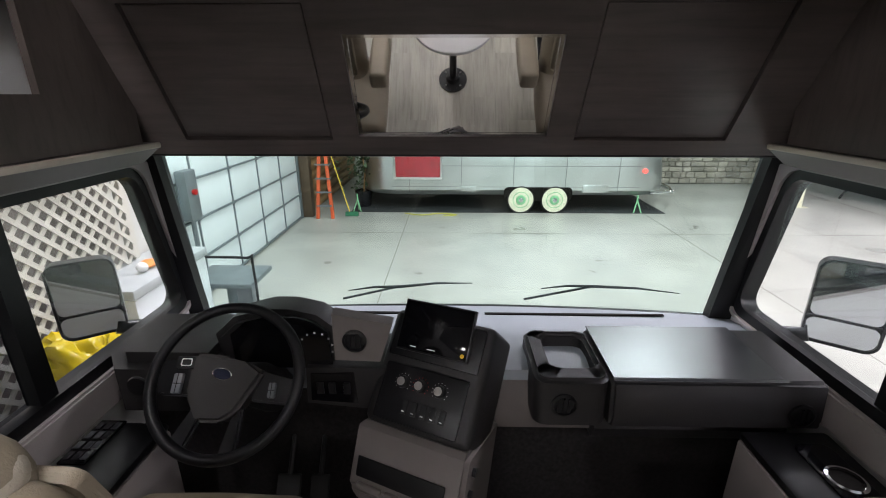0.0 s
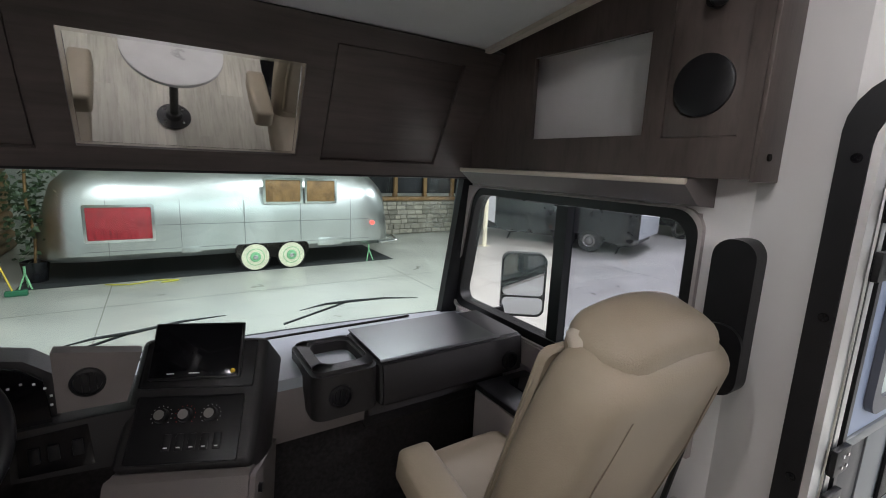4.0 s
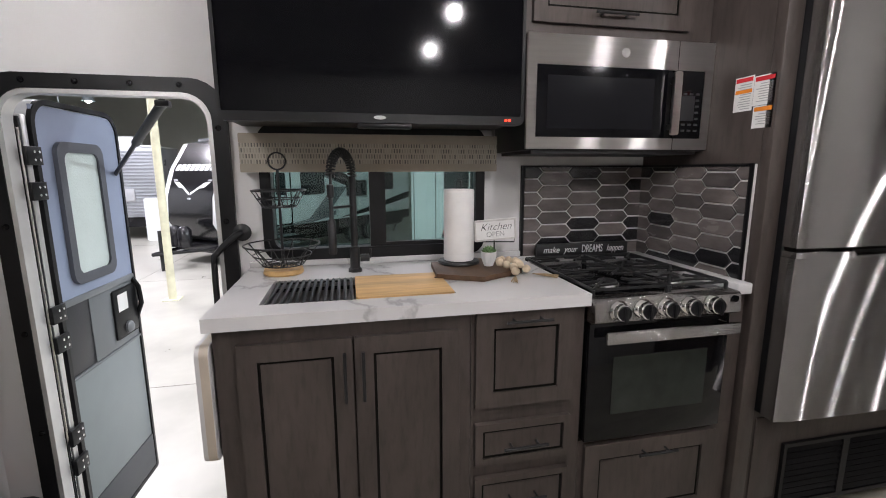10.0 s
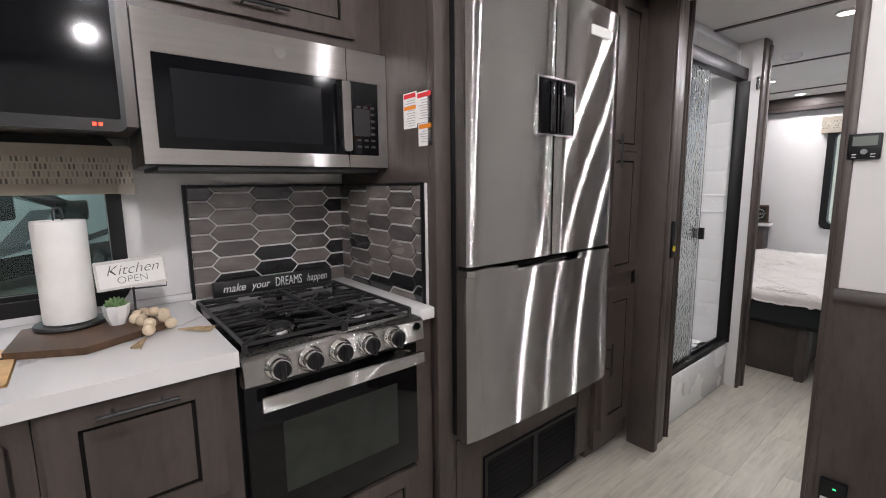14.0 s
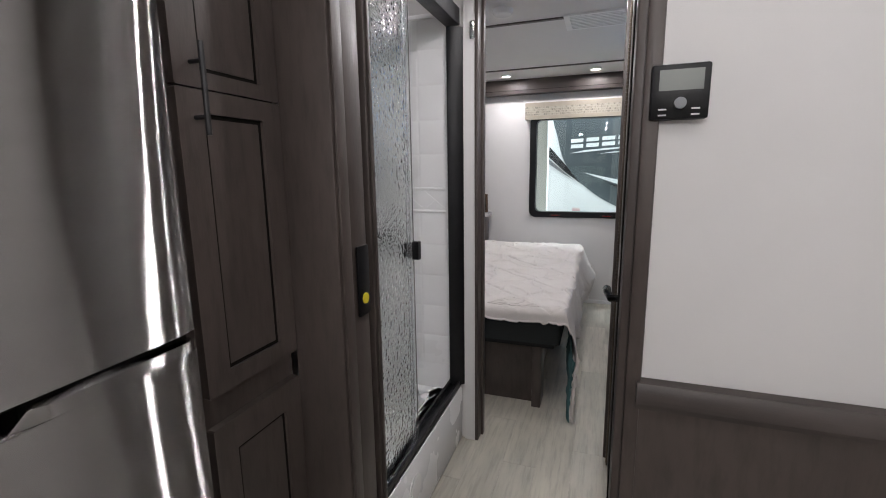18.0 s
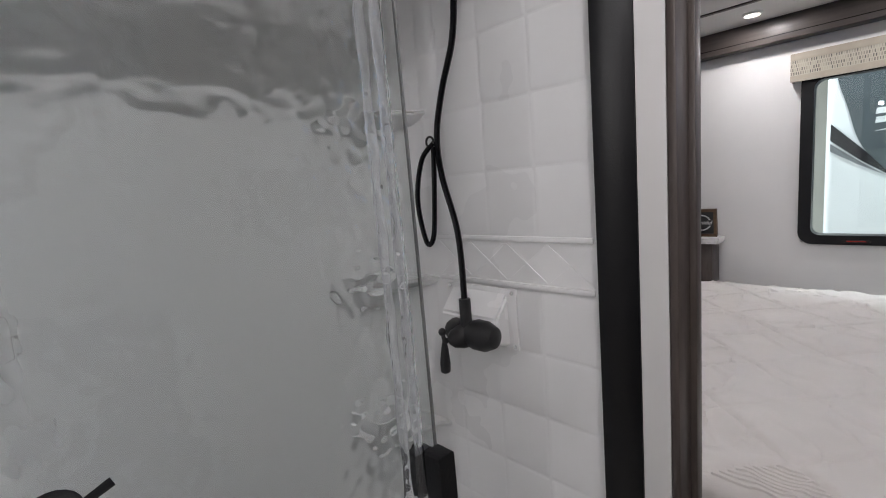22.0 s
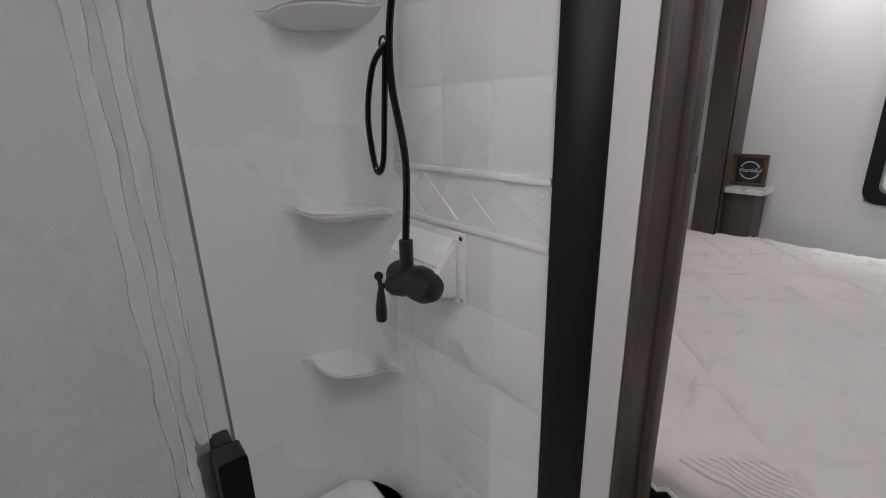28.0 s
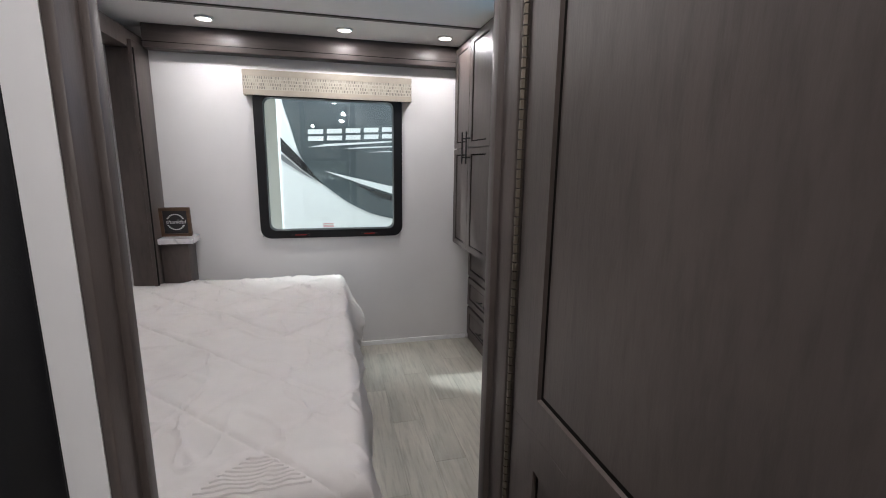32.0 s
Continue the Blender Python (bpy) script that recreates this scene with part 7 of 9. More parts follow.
part("head", turn(lathe(B(), [(0.0, 0.0), (0.036, 0.0), (0.04, 0.01), (0.034, 0.022), (0.015, 0.035), (0, 0.036)], (0, 0, 0)), Matrix.Translation((0.80, -4.628, 2.05)) @ Matrix.Rotation(radians(62), 4, "X") @ Matrix.Rotation(radians(20), 4, "Y")), MATTE, t)
hp = smooth_path([(0.74, my + 0.028, 1.13), (0.775, -4.668, 1.28), (0.82, -4.675, 1.42), (0.835, -4.685, 1.52), (0.805, -4.685, 1.62), (0.755, -4.68, 1.72), (0.732, -4.675, 1.84)], 8)
part("hose", tube(B(), hp, 0.0075, 8), GLOSSK, t)
lp = smooth_path([(0.846, -4.682, 1.50), (0.885, -4.672, 1.46), (0.905, -4.665, 1.36), (0.885, -4.665, 1.255), (0.86, -4.668, 1.27), (0.848, -4.672, 1.38), (0.846, -4.68, 1.49)], 8)
part("hose_loop", tube(B(), lp, 0.0065, 8), GLOSSK, t)
part("hose_clip", tube(B(), [(0.868 + 0.013 * math.cos(a), -4.69, 1.505 + 0.013 * math.sin(a)) for a in [math.pi * k / 8 for k in range(16)]], 0.003, 6, True), MATTE, t)

# --- passage, left: fixed panel, bath door ---
XD = -0.318
setting("wall_passage", box(B(), -0.36, XD - 0.001, -4.095, -3.711, 0, 2.0195), WOOD, "dark stained fixed panel beside the bath door", "wall")
t = thing("bath_door", "dark stained two-panel bath door, closed, with black lever", "door", (-0.3, -4.4, 0), kind="structure")
part("leaf", box(B(), -0.345, XD, -4.70, -4.102, 0.012, 2.0, 0.002), WOOD, t)
DX = XD + 0.0005
front(t, "lower_panel", "x", DX, 1, -4.697, -4.105, 0.02, 0.9895, 0.085, thick=0.012, iv=0.06)
front(t, "upper_panel", "x", DX, 1, -4.697, -4.105, 0.99, 1.998, 0.085, thick=0.012, iv=0.06)
hg = B()
for k in range(130):
    cyl(hg, (-0.302, -4.708, 0.03 + k * 0.015), (-0.302, -4.708, 0.043 + k * 0.015), 0.005, n=6)
part("piano_hinge", hg, mat("dull_bronze", (0.14, 0.115, 0.09), 0.45, 0.8, bump=0), t)
ly = -4.16
part("lever_handle", tube(lathe(B(), [(0.03, 0), (0.031, 0.006), (0.02, 0.012), (0.011, 0.02), (0.011, 0.045), (0, 0.046)], None, 20, Matrix.Translation((XD + 0.0125, ly, 0.955)) @ Matrix.Rotation(radians(90), 4, "Y")), [(XD + 0.05, ly + 0.005, 0.955), (XD + 0.06, ly - 0.03, 0.96), (XD + 0.062, ly - 0.075, 0.962), (XD + 0.06, ly - 0.11, 0.955)], [0.012, 0.012, 0.014, 0.009], 10), GLOSSK, t, "black lever handle")
part("header", box(B(), -0.345, XD, -4.70, -4.096, 2.005, ZC), WOOD, t)
t = thing("control_panel", "white systems control panel with black switches and red marks", "control panel", (-0.29, -3.95, 1.4))
part("plate", box(B(), XD, XD + 0.022, -4.09, -3.78, 1.40, 1.88, 0.004), CEIL, t)
for k in range(3):
    for y in (-3.86, -3.95, -4.03):
        z = 1.43 + k * 0.13
        sw = part("switch", box(B(), XD + 0.0225, XD + 0.029, y - 0.026, y + 0.026, z, z + 0.085, 0.003), BLACK if (k + int(y * 100)) % 3 else CEIL, t)
        part("red_mark", box(B(), XD + 0.0293, XD + 0.0305, y - 0.015, y + 0.015, z + 0.06, z + 0.068), REDINK, sw)
t = thing("cabinet_latch", "black push latch on the passage panel", "latch", (-0.31, -3.93, 1.17))
part("plate", box(B(), XD, XD + 0.006, -3.95, -3.915, 1.13, 1.235, 0.002), GLOSSK, t)
part("lever", box(B(), XD + 0.0065, XD + 0.022, -3.945, -3.92, 1.16, 1.2, 0.004), GLOSSK, t)

# --- thermostat and detector ---
t = thing("thermostat", "black square thermostat with a grey display on the partition", "thermostat", (-0.335, -3.6, 1.42))
part("case", box(B(), -0.379, -0.293, -3.5985, -3.578, 1.423, 1.509, 0.004), BLACK, t)
part("display", box(B(), -0.369, -0.305, -3.5778, -3.5768, 1.468, 1.5), mat("lcd_grey", (0.13, 0.145, 0.13), 0.25, bump=0), t)
part("knob", cyl(B(), (-0.337, -3.578, 1.448), (-0.337, -3.572, 1.448), 0.009, n=18), RVGREY, t)
for x, z in ((-0.366, 1.438), (-0.318, 1.438), (-0.318, 1.429), (-0.366, 1.429)):
    part("legend", box(B(), x, x + 0.012, -3.5779, -3.5774, z, z + 0.0025), CHALK, t)
t = thing("gas_detector", "black gas detector with a white label on the wainscot", "detector", (-0.36, -3.59, 0.12))
part("case", box(B(), -0.405, -0.325, -3.5875, -3.565, 0.11, 0.235, 0.006), BLACK, t)
part("label", box(B(), -0.398, -0.332, -3.5648, -3.564, 0.115, 0.165), PAPER, t)
part("light", box(B(), -0.375, -0.365, -3.5648, -3.564, 0.205, 0.209), glow("green_led", (0.05, 1, 0.3), 2), t)
t = thing("wall_outlet", "black wall outlet on the wainscot", "outlet", (-0.72, -3.59, 0.46))
part("plate", prism(B(), rr(-0.755, -0.68, 0.40, 0.525, 0.008), "y", -3.5875, -3.58), BLACK, t)

# --- bedroom ---
t = thing("bed_slide_frame", "dark stained casing round the bed slide-out", "trim", (1.15, -6.1, 0), kind="structure")
part("rear_post", box(B(), 1.07, 1.19, -7.20, -7.10, 0, 2.02, 0.004), WOOD, t)
part("rear_fascia", box(B(), 1.05, 1.07, -7.335, -7.08, 0, 2.06, 0.003), WOOD, t)
part("near_post", box(B(), 1.09, 1.19, -5.17, -5.085, 0, 2.02, 0.004), WOOD, t)
part("header", box(B(), 1.07, 1.19, -7.34, -5.085, 2.021, 2.12, 0.004), WOOD, t)
part("bead", box(B(), 1.045, 1.0695, -7.10, -7.085, 0, 2.02, 0.003), GLAZE, t)
setting("wall_slide_bed", box(box(box(B(), 1.86, 1.92, -7.2, -5.08, 0, 2.2), 1.2, 1.86, -7.33, -7.21, 0, 2.2), 1.2505, 1.86, -5.0795, -5.0, 0, 2.2), WALL, "off-white wall of the bed slide-out")
setting("wall_bedroom_left", box(B(), -1.66, -1.6, -7.34, -4.84, 0, ZC), WALL, "off-white left bedroom wall")
t = thing("rear_soffit", "dark stained soffit board above the rear window", "soffit", (0, -7.25, 2.07), kind="structure")
part("board", box(B(), -1.6, 1.045, -7.339, -7.23, 2.055, ZC - 0.001, 0.003), WOODX, t)
part("shadow_line", box(B(), -1.6, 1.045, -7.2298, -7.2275, 2.085, 2.089), GLAZE, t)
setting("baseboard", box(B(), -1.04, 1.06, -7.339, -7.325, 0.0, 0.035, 0.003), WHITE, "thin white baseboard along the rear wall")
t = thing("window_2", "black-framed bedroom emergency window with rounded corners", "window", (-0.03, -7.34, 0.86), kind="structure")
part("window_frame", hoop(B(), rr(-0.525, 0.465, 0.86, 1.87, 0.07), rr(-0.465, 0.405, 0.915, 1.81, 0.045), "y", -7.41, -7.318), BLACK, t)
o = part("pane", box(B(), -0.466, 0.406, -7.382, -7.378, 0.916, 1.809), GLASS, t)
o.visible_shadow = False
for x in (-0.28, 0.2):
    part("red_latch", box(B(), x - 0.06, x + 0.06, -7.3175, -7.31, 0.877, 0.889, 0.002), BLACK, t)
    part("latch_mark", box(B(), x - 0.04, x + 0.04, -7.3098, -7.309, 0.881, 0.886), RED, t, "red exit latch")
ex = B()
for k in range(3):
    box(ex, -0.03, 0.045, -7.3778, -7.377, 0.925 + k * 0.011, 0.931 + k * 0.011)
part("exit_label", ex, mat("faded_red_print", (0.6, 0.25, 0.25), 0.6, bump=0), t)
valance("bedroom_valance", "taupe padded valance with a dash-patterned cream band over the bedroom window", "y", -7.338, 1, -0.585, 0.51, 1.812, 1.968)

t = thing("nightstand", "dark stained nightstand with a white shelf top", "nightstand", (0.96, -7.28, 0))
part("body", box(B(), 0.885, 1.044, -7.335, -7.17, 0.0, 0.872, 0.004), WOOD, t)
part("top", prism(B(), rr(0.845, 1.044, -7.336, -7.13, (0.002, 0.002, 0.04, 0.002)), "z", 0.8725, 0.905), MARBLE, t)
t = thing("framed_sign", "small wood-framed black sign lettered thankful on the nightstand", "framed sign", (0.965, -7.25, 0.905))
PM_ = Matrix.Translation((0.962, -7.235, 1.0)) @ Matrix.Rotation(radians(-6), 4, "X")
part("frame", turn(hoop(B(), rr(-0.088, 0.088, -0.093, 0.093, 0.003, 2), rr(-0.070, 0.070, -0.075, 0.075, 0.002, 2), "y", -0.012, 0.012), PM_), TRAYW, t)
part("board", turn(prism(B(), rr(-0.071, 0.071, -0.076, 0.076, 0.002, 2), "y", -0.008, 0.002), PM_), MATTE, t)
FACE_FWD = Matrix(((-1, 0, 0, 0), (0, 0, 1, 0), (0, 1, 0, 0), (0, 0, 0, 1)))
words("thankful", 0.036, PM_ @ pose(0, 0.003, 0) @ FACE_FWD, t, CHALK, 0.25)
wr = B()
for k in range(26):
    a = 2 * math.pi * k / 26
    if abs(math.sin(a)) > 0.25:
        ball(wr, (0.05 * math.cos(a), 0.003, 0.05 * math.sin(a)), 0.006, 1, 0.15, 0.7, 8, 6)
part("wreath", turn(wr, PM_), CHALK, t)

# wardrobe and drawers
t = thing("wardrobe", "dark stained upper wardrobe with two doors and black pulls", "wardrobe", (-1.2, -6.9, 0.8))
part("body", box(B(), -1.598, -0.91, -7.225, -6.475, 0.805, ZC - 0.002), WOOD, t)
for y0, y1 in ((-7.22, -6.885), (-6.88, -6.48)):
    front(t, "door", "x", -0.909, 1, y0, y1, 0.82, 1.492, 0.06, iv=0.036)
    front(t, "door", "x", -0.909, 1, y0, y1, 1.498, 2.16, 0.06, iv=0.036)
for y in (-6.93, -6.84):
    bar_pull(t, "x", -0.89, 1, y, 1.495, 0.2, True)
part("side_trim", box(B(), -0.93, -0.888, -6.4745, -6.44, 0.79, ZC - 0.002, 0.003), WOOD, t)
setting("wall_bedroom_panel", box(B(), -1.14, -1.062, -6.4395, -4.84, 0, ZC - 0.001), WOOD, "dark stained panel wall beside the wardrobe", "wall")
t = thing("bedroom_television", "slim bedroom television showing a blue and white picture", "television", (-1.05, -6.0, 1.6))
part("case", box(B(), -1.061, -1.012, -6.425, -5.52, 1.60, 2.13, 0.006), BLACK, t)
part("screen", box(B(), -1.0118, -1.009, -6.41, -5.535, 1.63, 2.115), glow("screen_blue", (0.05, 0.25, 0.6), 1.6), t, "glowing blue screen")
for k in range(6):
    part("picture_block", box(B(), -1.0088, -1.0075, -6.40, -6.25 - 0.02 * (k % 2), 1.66 + k * 0.045, 1.695 + k * 0.045), glow("screen_pale", (0.55, 0.75, 0.7), 1.4), t)
part("picture_block", box(B(), -1.0088, -1.0075, -6.40, -6.2, 1.95, 2.09), glow("screen_green", (0.35, 0.6, 0.4), 1.2), t)
t = thing("drawer_chest", "dark stained built-in drawer chest below the wardrobe", "chest of drawers", (-1.3, -6.9, 0))
part("body", box(B(), -1.598, -1.06, -7.323, -6.475, 0.0, 0.803), WOOD, t)
for z0, z1 in ((0.06, 0.28), (0.30, 0.52), (0.54, 0.77)):
    front(t, "drawer_front", "x", -1.059, 1, -7.29, -6.52, z0, z1, 0.045, (-6.9, (z0 + z1) / 2, 0.16, False) if z1 < 0.6 else None)

# bed
BT = 0.60
t = thing("bed_base", "dark stained bed platform box", "bed base", (0.6, -6.1, 0))
part("box", box(B(), 0.10, 1.85, -7.0, -5.2, 0.0, 0.37, 0.003), WOOD, t)
part("deck", box(B(), -0.02, 1.85, -7.1, -5.12, 0.3705, 0.40, 0.006), BLACK, t)
part("end_panel", box(B(), 0.05, 0.0995, -5.3, -5.14, 0.0, 0.37, 0.002), WOOD, t)
solid("mattress", prism(B(), rr(-0.05, 1.84, -7.14, -5.10, (0.02, 0.02, 0.15, 0.15)), "z", 0.401, 0.585), mat("charcoal_ticking", (0.02, 0.024, 0.025), 0.9, bump=0.1), "dark charcoal mattress on the bed platform", "mattress")
QUILT = mat("cream_quilt", (0.62, 0.585, 0.56), 0.85, var=0.04, scale=4, bump=0.25, bscale=220, bstretch=(1, 6, 1), spec=0.2)
NX, NY = 250, 280
QX, QY0, QY1 = -0.045, -7.13, -5.085   # where the spread starts to fall
LAT = 0.42                             # spacing of the stitched diamonds


def fall(d, rad=0.045):
    """How far a cloth goes out and down, d past an edge of that radius."""
    if d <= 0:
        return 0.0, 0.0
    a = min(d / rad, math.pi / 2)
    return rad * math.sin(a), rad * (1 - math.cos(a)) + max(0.0, d - rad * math.pi / 2)


def foot_length(r):
    near = max(0.0, (r + 5.55) / 0.5)
    far = max(0.0, (-6.75 - r) / 0.4)
    return 0.36 + 0.25 * min(1, near) ** 2 - 0.10 * min(1, far) + 0.035 * math.sin(r * 6.3) + 0.02 * math.sin(r * 15)


def spread(s, r):
    """A point of the bedspread that lies s along the bed and r across it."""
    ox, on, of = max(0.0, QX - s), max(0.0, r - QY1), max(0.0, QY0 - r)
    hx, vx = fall(ox)
    hn, vn = fall(on)
    hf, vf = fall(of)
    x, y, z = max(s, QX) - hx, min(max(r, QY0), QY1) + hn - hf, BT + 0.02 - math.sqrt(vx * vx + vn * vn + vf * vf)
    f = min(1.0, vx * 4)
    x -= f * (0.02 * math.sin(r * 11 + 1.7 * math.sin(r * 4.1)) + 0.014 * noise.noise(Vector((r * 9, z * 3, 1.1))) + 0.012)
    flare = min(1.0, max(0.0, (r + 5.45) / 0.4)) * f
    x -= 0.04 * flare * min(1.0, vx * 3)
    y += 0.03 * flare * min(1.0, vx * 3)
    x -= 0.10 * f * min(1.0, max(0.0, (-6.55 - r) / 0.35)) * min(1.0, vx * 4)
    x -= 0.03 * f * math.sin(min(1.0, vx / 0.3) * math.pi)
    y += f * 0.02 * noise.noise(Vector((z * 6, r * 5, 7.7)))
    u, v = (s + r + 5.03) / LAT, (s - r - 5.43) / LAT
    st_ = min(abs(u - round(u)), abs(v - round(v))) * LAT * 0.7071
    pucker = noise.noise(Vector((s * 42, r * 42, 2)))
    n = 0.007 * math.exp(-(st_ / 0.04) ** 2) * (1.0 + 0.5 * pucker) - 0.012 * math.exp(-(st_ / 0.008) ** 2)
    n += 0.011 * noise.noise(Vector((s * 3.1, r * 3.1, 0.3))) + 0.006 * noise.noise(Vector((s * 9, r * 8, 5.3))) + 0.0018 * noise.noise(Vector((s * 26, r * 24, 9)))
    for dx, dy, k in ((2.2, 5.0, 4.3), (5.5, -2.0, 8.1)):
        c = abs(noise.noise(Vector((s * dx + r * dy * 0.4, r * dx * 0.6 - s * dy * 0.4, k))))
        n += 0.008 * max(0.0, 1 - c / 0.05)
    if f < 1:
        z += n * (1 - f)
    x -= n * f
    return Vector((x, y, max(z, 0.02)))


rows_ = []
for j in range(NY + 1):
    r = (QY0 - 0.22) + (QY1 + 0.105 - QY0 + 0.22) * j / NY
    e = QX - foot_length(r)
    rows_.append([spread(1.80 + (e - 1.80) * (i / NX), r) for i in range(NX + 1)])


def sheet(pick, shift=(0, 0, 0)):
    bm = B()
    vs = [[bm.verts.new(p + Vector(shift)) for p in row[pick:]] for row in rows_]
    for a, b in zip(vs, vs[1:]):
        for i in range(len(a) - 1):
            bm.faces.new((a[i], a[i + 1], b[i + 1], b[i]))
    return bm


t = thing("quilt", "cream quilted bedspread draped over the bed with teal lining", "bedspread", (0.8, -6.1, 0.6))
part("spread", sheet(0), QUILT, t)
part("lining", sheet(int(NX * 0.86), (0.022, -0.012, -0.012)), mat("teal_lining", (0.045, 0.11, 0.115), 0.85, var=0.1, scale=8, bump=0.1), t, "dark teal lining")
part("near_hem", tube(B(), [row for row in rows_[-1][:int(NX * 0.8)]], 0.006, 6), QUILT, t)
part("foot_hem", tube(B(), [row[-1] for row in rows_], 0.006, 6), QUILT, t)
for ax_ in (0.20, 0.62):
    rb = B()
    for k in range(1, 11):
        r = -5.225 + k * 0.0155
        w = (r + 5.23) * 0.93 - 0.006
        if w > 0.015:
            tube(rb, [spread(ax_ - w + 2 * w * i / 12, r) + Vector((0, 0, 0.001)) for i in range(13)], 0.0058, 6)
    part("ribbed_panel", rb, QUILT, t, "cream corded triangle")
t = thing("ceiling_vent", "white louvred air vent in the bedroom ceiling", "vent", (0.0, -5.68, ZC))
part("frame", pierced(B(), "z", ZC - 0.012, ZC - 0.0005, -0.36, 0.02, -5.78, -5.5, [(-0.33, -0.01, -5.755, -5.525)]), WHITE, t)
for k in range(8):
    part("louvre", box(B(), -0.33, -0.01, -5.75 + k * 0.028, -5.735 + k * 0.028, ZC - 0.010, ZC - 0.004), WHITE, t)
solid("smoke_detector", lathe(B(), [(0.0, -0.03), (0.045, -0.028), (0.055, -0.015), (0.056, -0.0005)], (0.32, -5.3, ZC)), WHITE, "round white smoke detector on the ceiling", "smoke detector")
t = thing("slide_switch", "black switch plate on the slide-out wall", "switch", (1.2, -7.2, 1.0))
part("plate", box(B(), 1.25, 1.31, -7.2095, -7.203, 0.96, 1.07, 0.002), BLACK, t)

# --- the hall outside ---
ZG = -1.05
setting("ground", box(B(), -30, 45, -30, 40, ZG - 0.2, ZG), CONCRETE, "pale sealed concrete hall floor")
gj = B()
for x in (-1.0, 4.5, 10.0, 15.5):
    box(gj, x, x + 0.012, -20, 25, ZG + 0.0005, ZG + 0.002)
for y in (-8.0, 3.6, 8.6, 14.0):
    box(gj, -20, 30, y, y + 0.012, ZG + 0.0022, ZG + 0.0035)
setting("floor_joints", gj, mat("joint_dark", (0.22, 0.21, 0.18), 0.8), "thin sawn joints in the concrete floor", "floor")
HALLW = mat("cream_hall_wall", (0.6, 0.6, 0.55), 0.8, var=0.05, scale=0.6, bump=0.03)
setting("hall_walls", box(box(box(box(B(), -22, 34, 22, 22.3, ZG, 7), -22, 34, -20.3, -20, ZG, 7), 33.7, 34, -20, 22, ZG, 7), -22.3, -22, -20, 22, ZG, 7), HALLW, "cream hall walls far behind the trailers", "wall")
setting("hall_roof", box(B(), -22, 34, -20, 22, 7, 7.2), mat("hall_roof_paint", (0.75, 0.76, 0.74), 0.8), "pale ceiling of the hall", "ceiling")

# garage wall with sectional door
DOORW = mat("white_door_panel", (0.72, 0.77, 0.77), 0.4, var=0.03, bump=0.02)
GALV = mat("galvanised_rail", (0.2, 0.23, 0.24), 0.45, 0.5, var=0.15, scale=12)
t = thing("garage_door", "white sectional garage door with grey steel stiles", "garage door", (-3.4, 7.5, ZG), kind="structure")
for r in range(6):
    z0 = ZG + 0.02 + r * 0.53
    part("panel", box(B(), -3.44, -3.40, 5.05, 9.66, z0, z0 + 0.524, 0.004), DOORW, t)
for k in range(5):
    y = 5.66 + k * 1.0
    part("stile", box(B(), -3.3995, -3.378, y + 0.02, y + 0.04, ZG + 0.02, ZG + 3.2), GALV, t)
    for r in range(6):
        part("hinge", box(B(), -3.3745, -3.352, y + 0.005, y + 0.055, ZG + 0.52 + r * 0.53, ZG + 0.57 + r * 0.53, 0.004), GALV, t)
for z in (0.05, 0.545, 1.075, 1.605, 2.135):
    part("strut", box(B(), -3.3995, -3.36, 5.05, 9.66, ZG + z - 0.012, ZG + z + 0.012, 0.004), GALV, t)
part("track", box(B(), -3.45, -3.37, 9.67, 9.75, ZG, ZG + 3.4), GALV, t)
setting("garage_wall", box(box(B(), -3.6, -3.46, -20, 5.04, ZG, 7), -3.6, -3.46, 5.0401, 9.8, ZG + 3.25, 7), HALLW, "cream wall beside the garage door", "wall")
t = thing("door_opener_box", "grey electric control box with a red button", "control box", (-3.2, 5.4, 0.3))
part("case", box(B(), -3.351, -3.22, 5.28, 5.52, 0.1, 0.72, 0.01), GALV, t)
part("button", cyl(B(), (-3.22, 5.4, 0.45), (-3.18, 5.4, 0.45), 0.035, n=14), RED, t)
part("conduit", cyl(B(), (-3.29, 5.4, ZG), (-3.29, 5.4, 0.099), 0.03, n=10), GALV, t)
# log corner, ladder, plants
LOG = wood("varnished_log", (0.3, 0.17, 0.07), (2, 2, 2), 0.3, 0.45)
t = thing("log_wall", "varnished timber log wall corner", "log wall", (-2.9, 10.4, ZG))
for k in range(13):
    z = ZG + 0.12 + k * 0.24
    part("log", cyl(B(), (-3.38, 10.0 + (k % 2) * 0.1, z), (-3.38, 15, z), 0.125, n=12), LOG, t)
part("corner_post", box(B(), -3.44, -3.16, 9.76, 9.99, ZG, 3.2, 0.02), mat("dark_timber", (0.09, 0.06, 0.035), 0.6, scale=20), t)
t = thing("stepladder", "orange fibreglass stepladder standing folded", "ladder", (-2.85, 9.7, ZG))
ORG = mat("orange_fibreglass", (0.72, 0.12, 0.04), 0.45)
for x in (-3.02, -2.68):
    part("rail", turn(box(B(), -0.035, 0.035, -0.03, 0.03, 0, 2.6, 0.004), Matrix.Translation((x, 9.66, ZG)) @ Matrix.Rotation(radians(-6), 4, "X") @ Matrix.Rotation(radians(4 if x < -2.8 else -4), 4, "Y")), ORG, t)
for k in range(8):
    w = 0.17 - 0.0 * k
    part("step", box(B(), -2.85 - w + k * 0.012 * 0, -2.85 + w, 9.63 + k * 0.03, 9.72 + k * 0.03, ZG + 0.28 + k * 0.3, ZG + 0.31 + k * 0.3), RVGREY, t)
LEAF = mat("dark_leaf", (0.035, 0.06, 0.025), 0.5, var=0.4, scale=9)
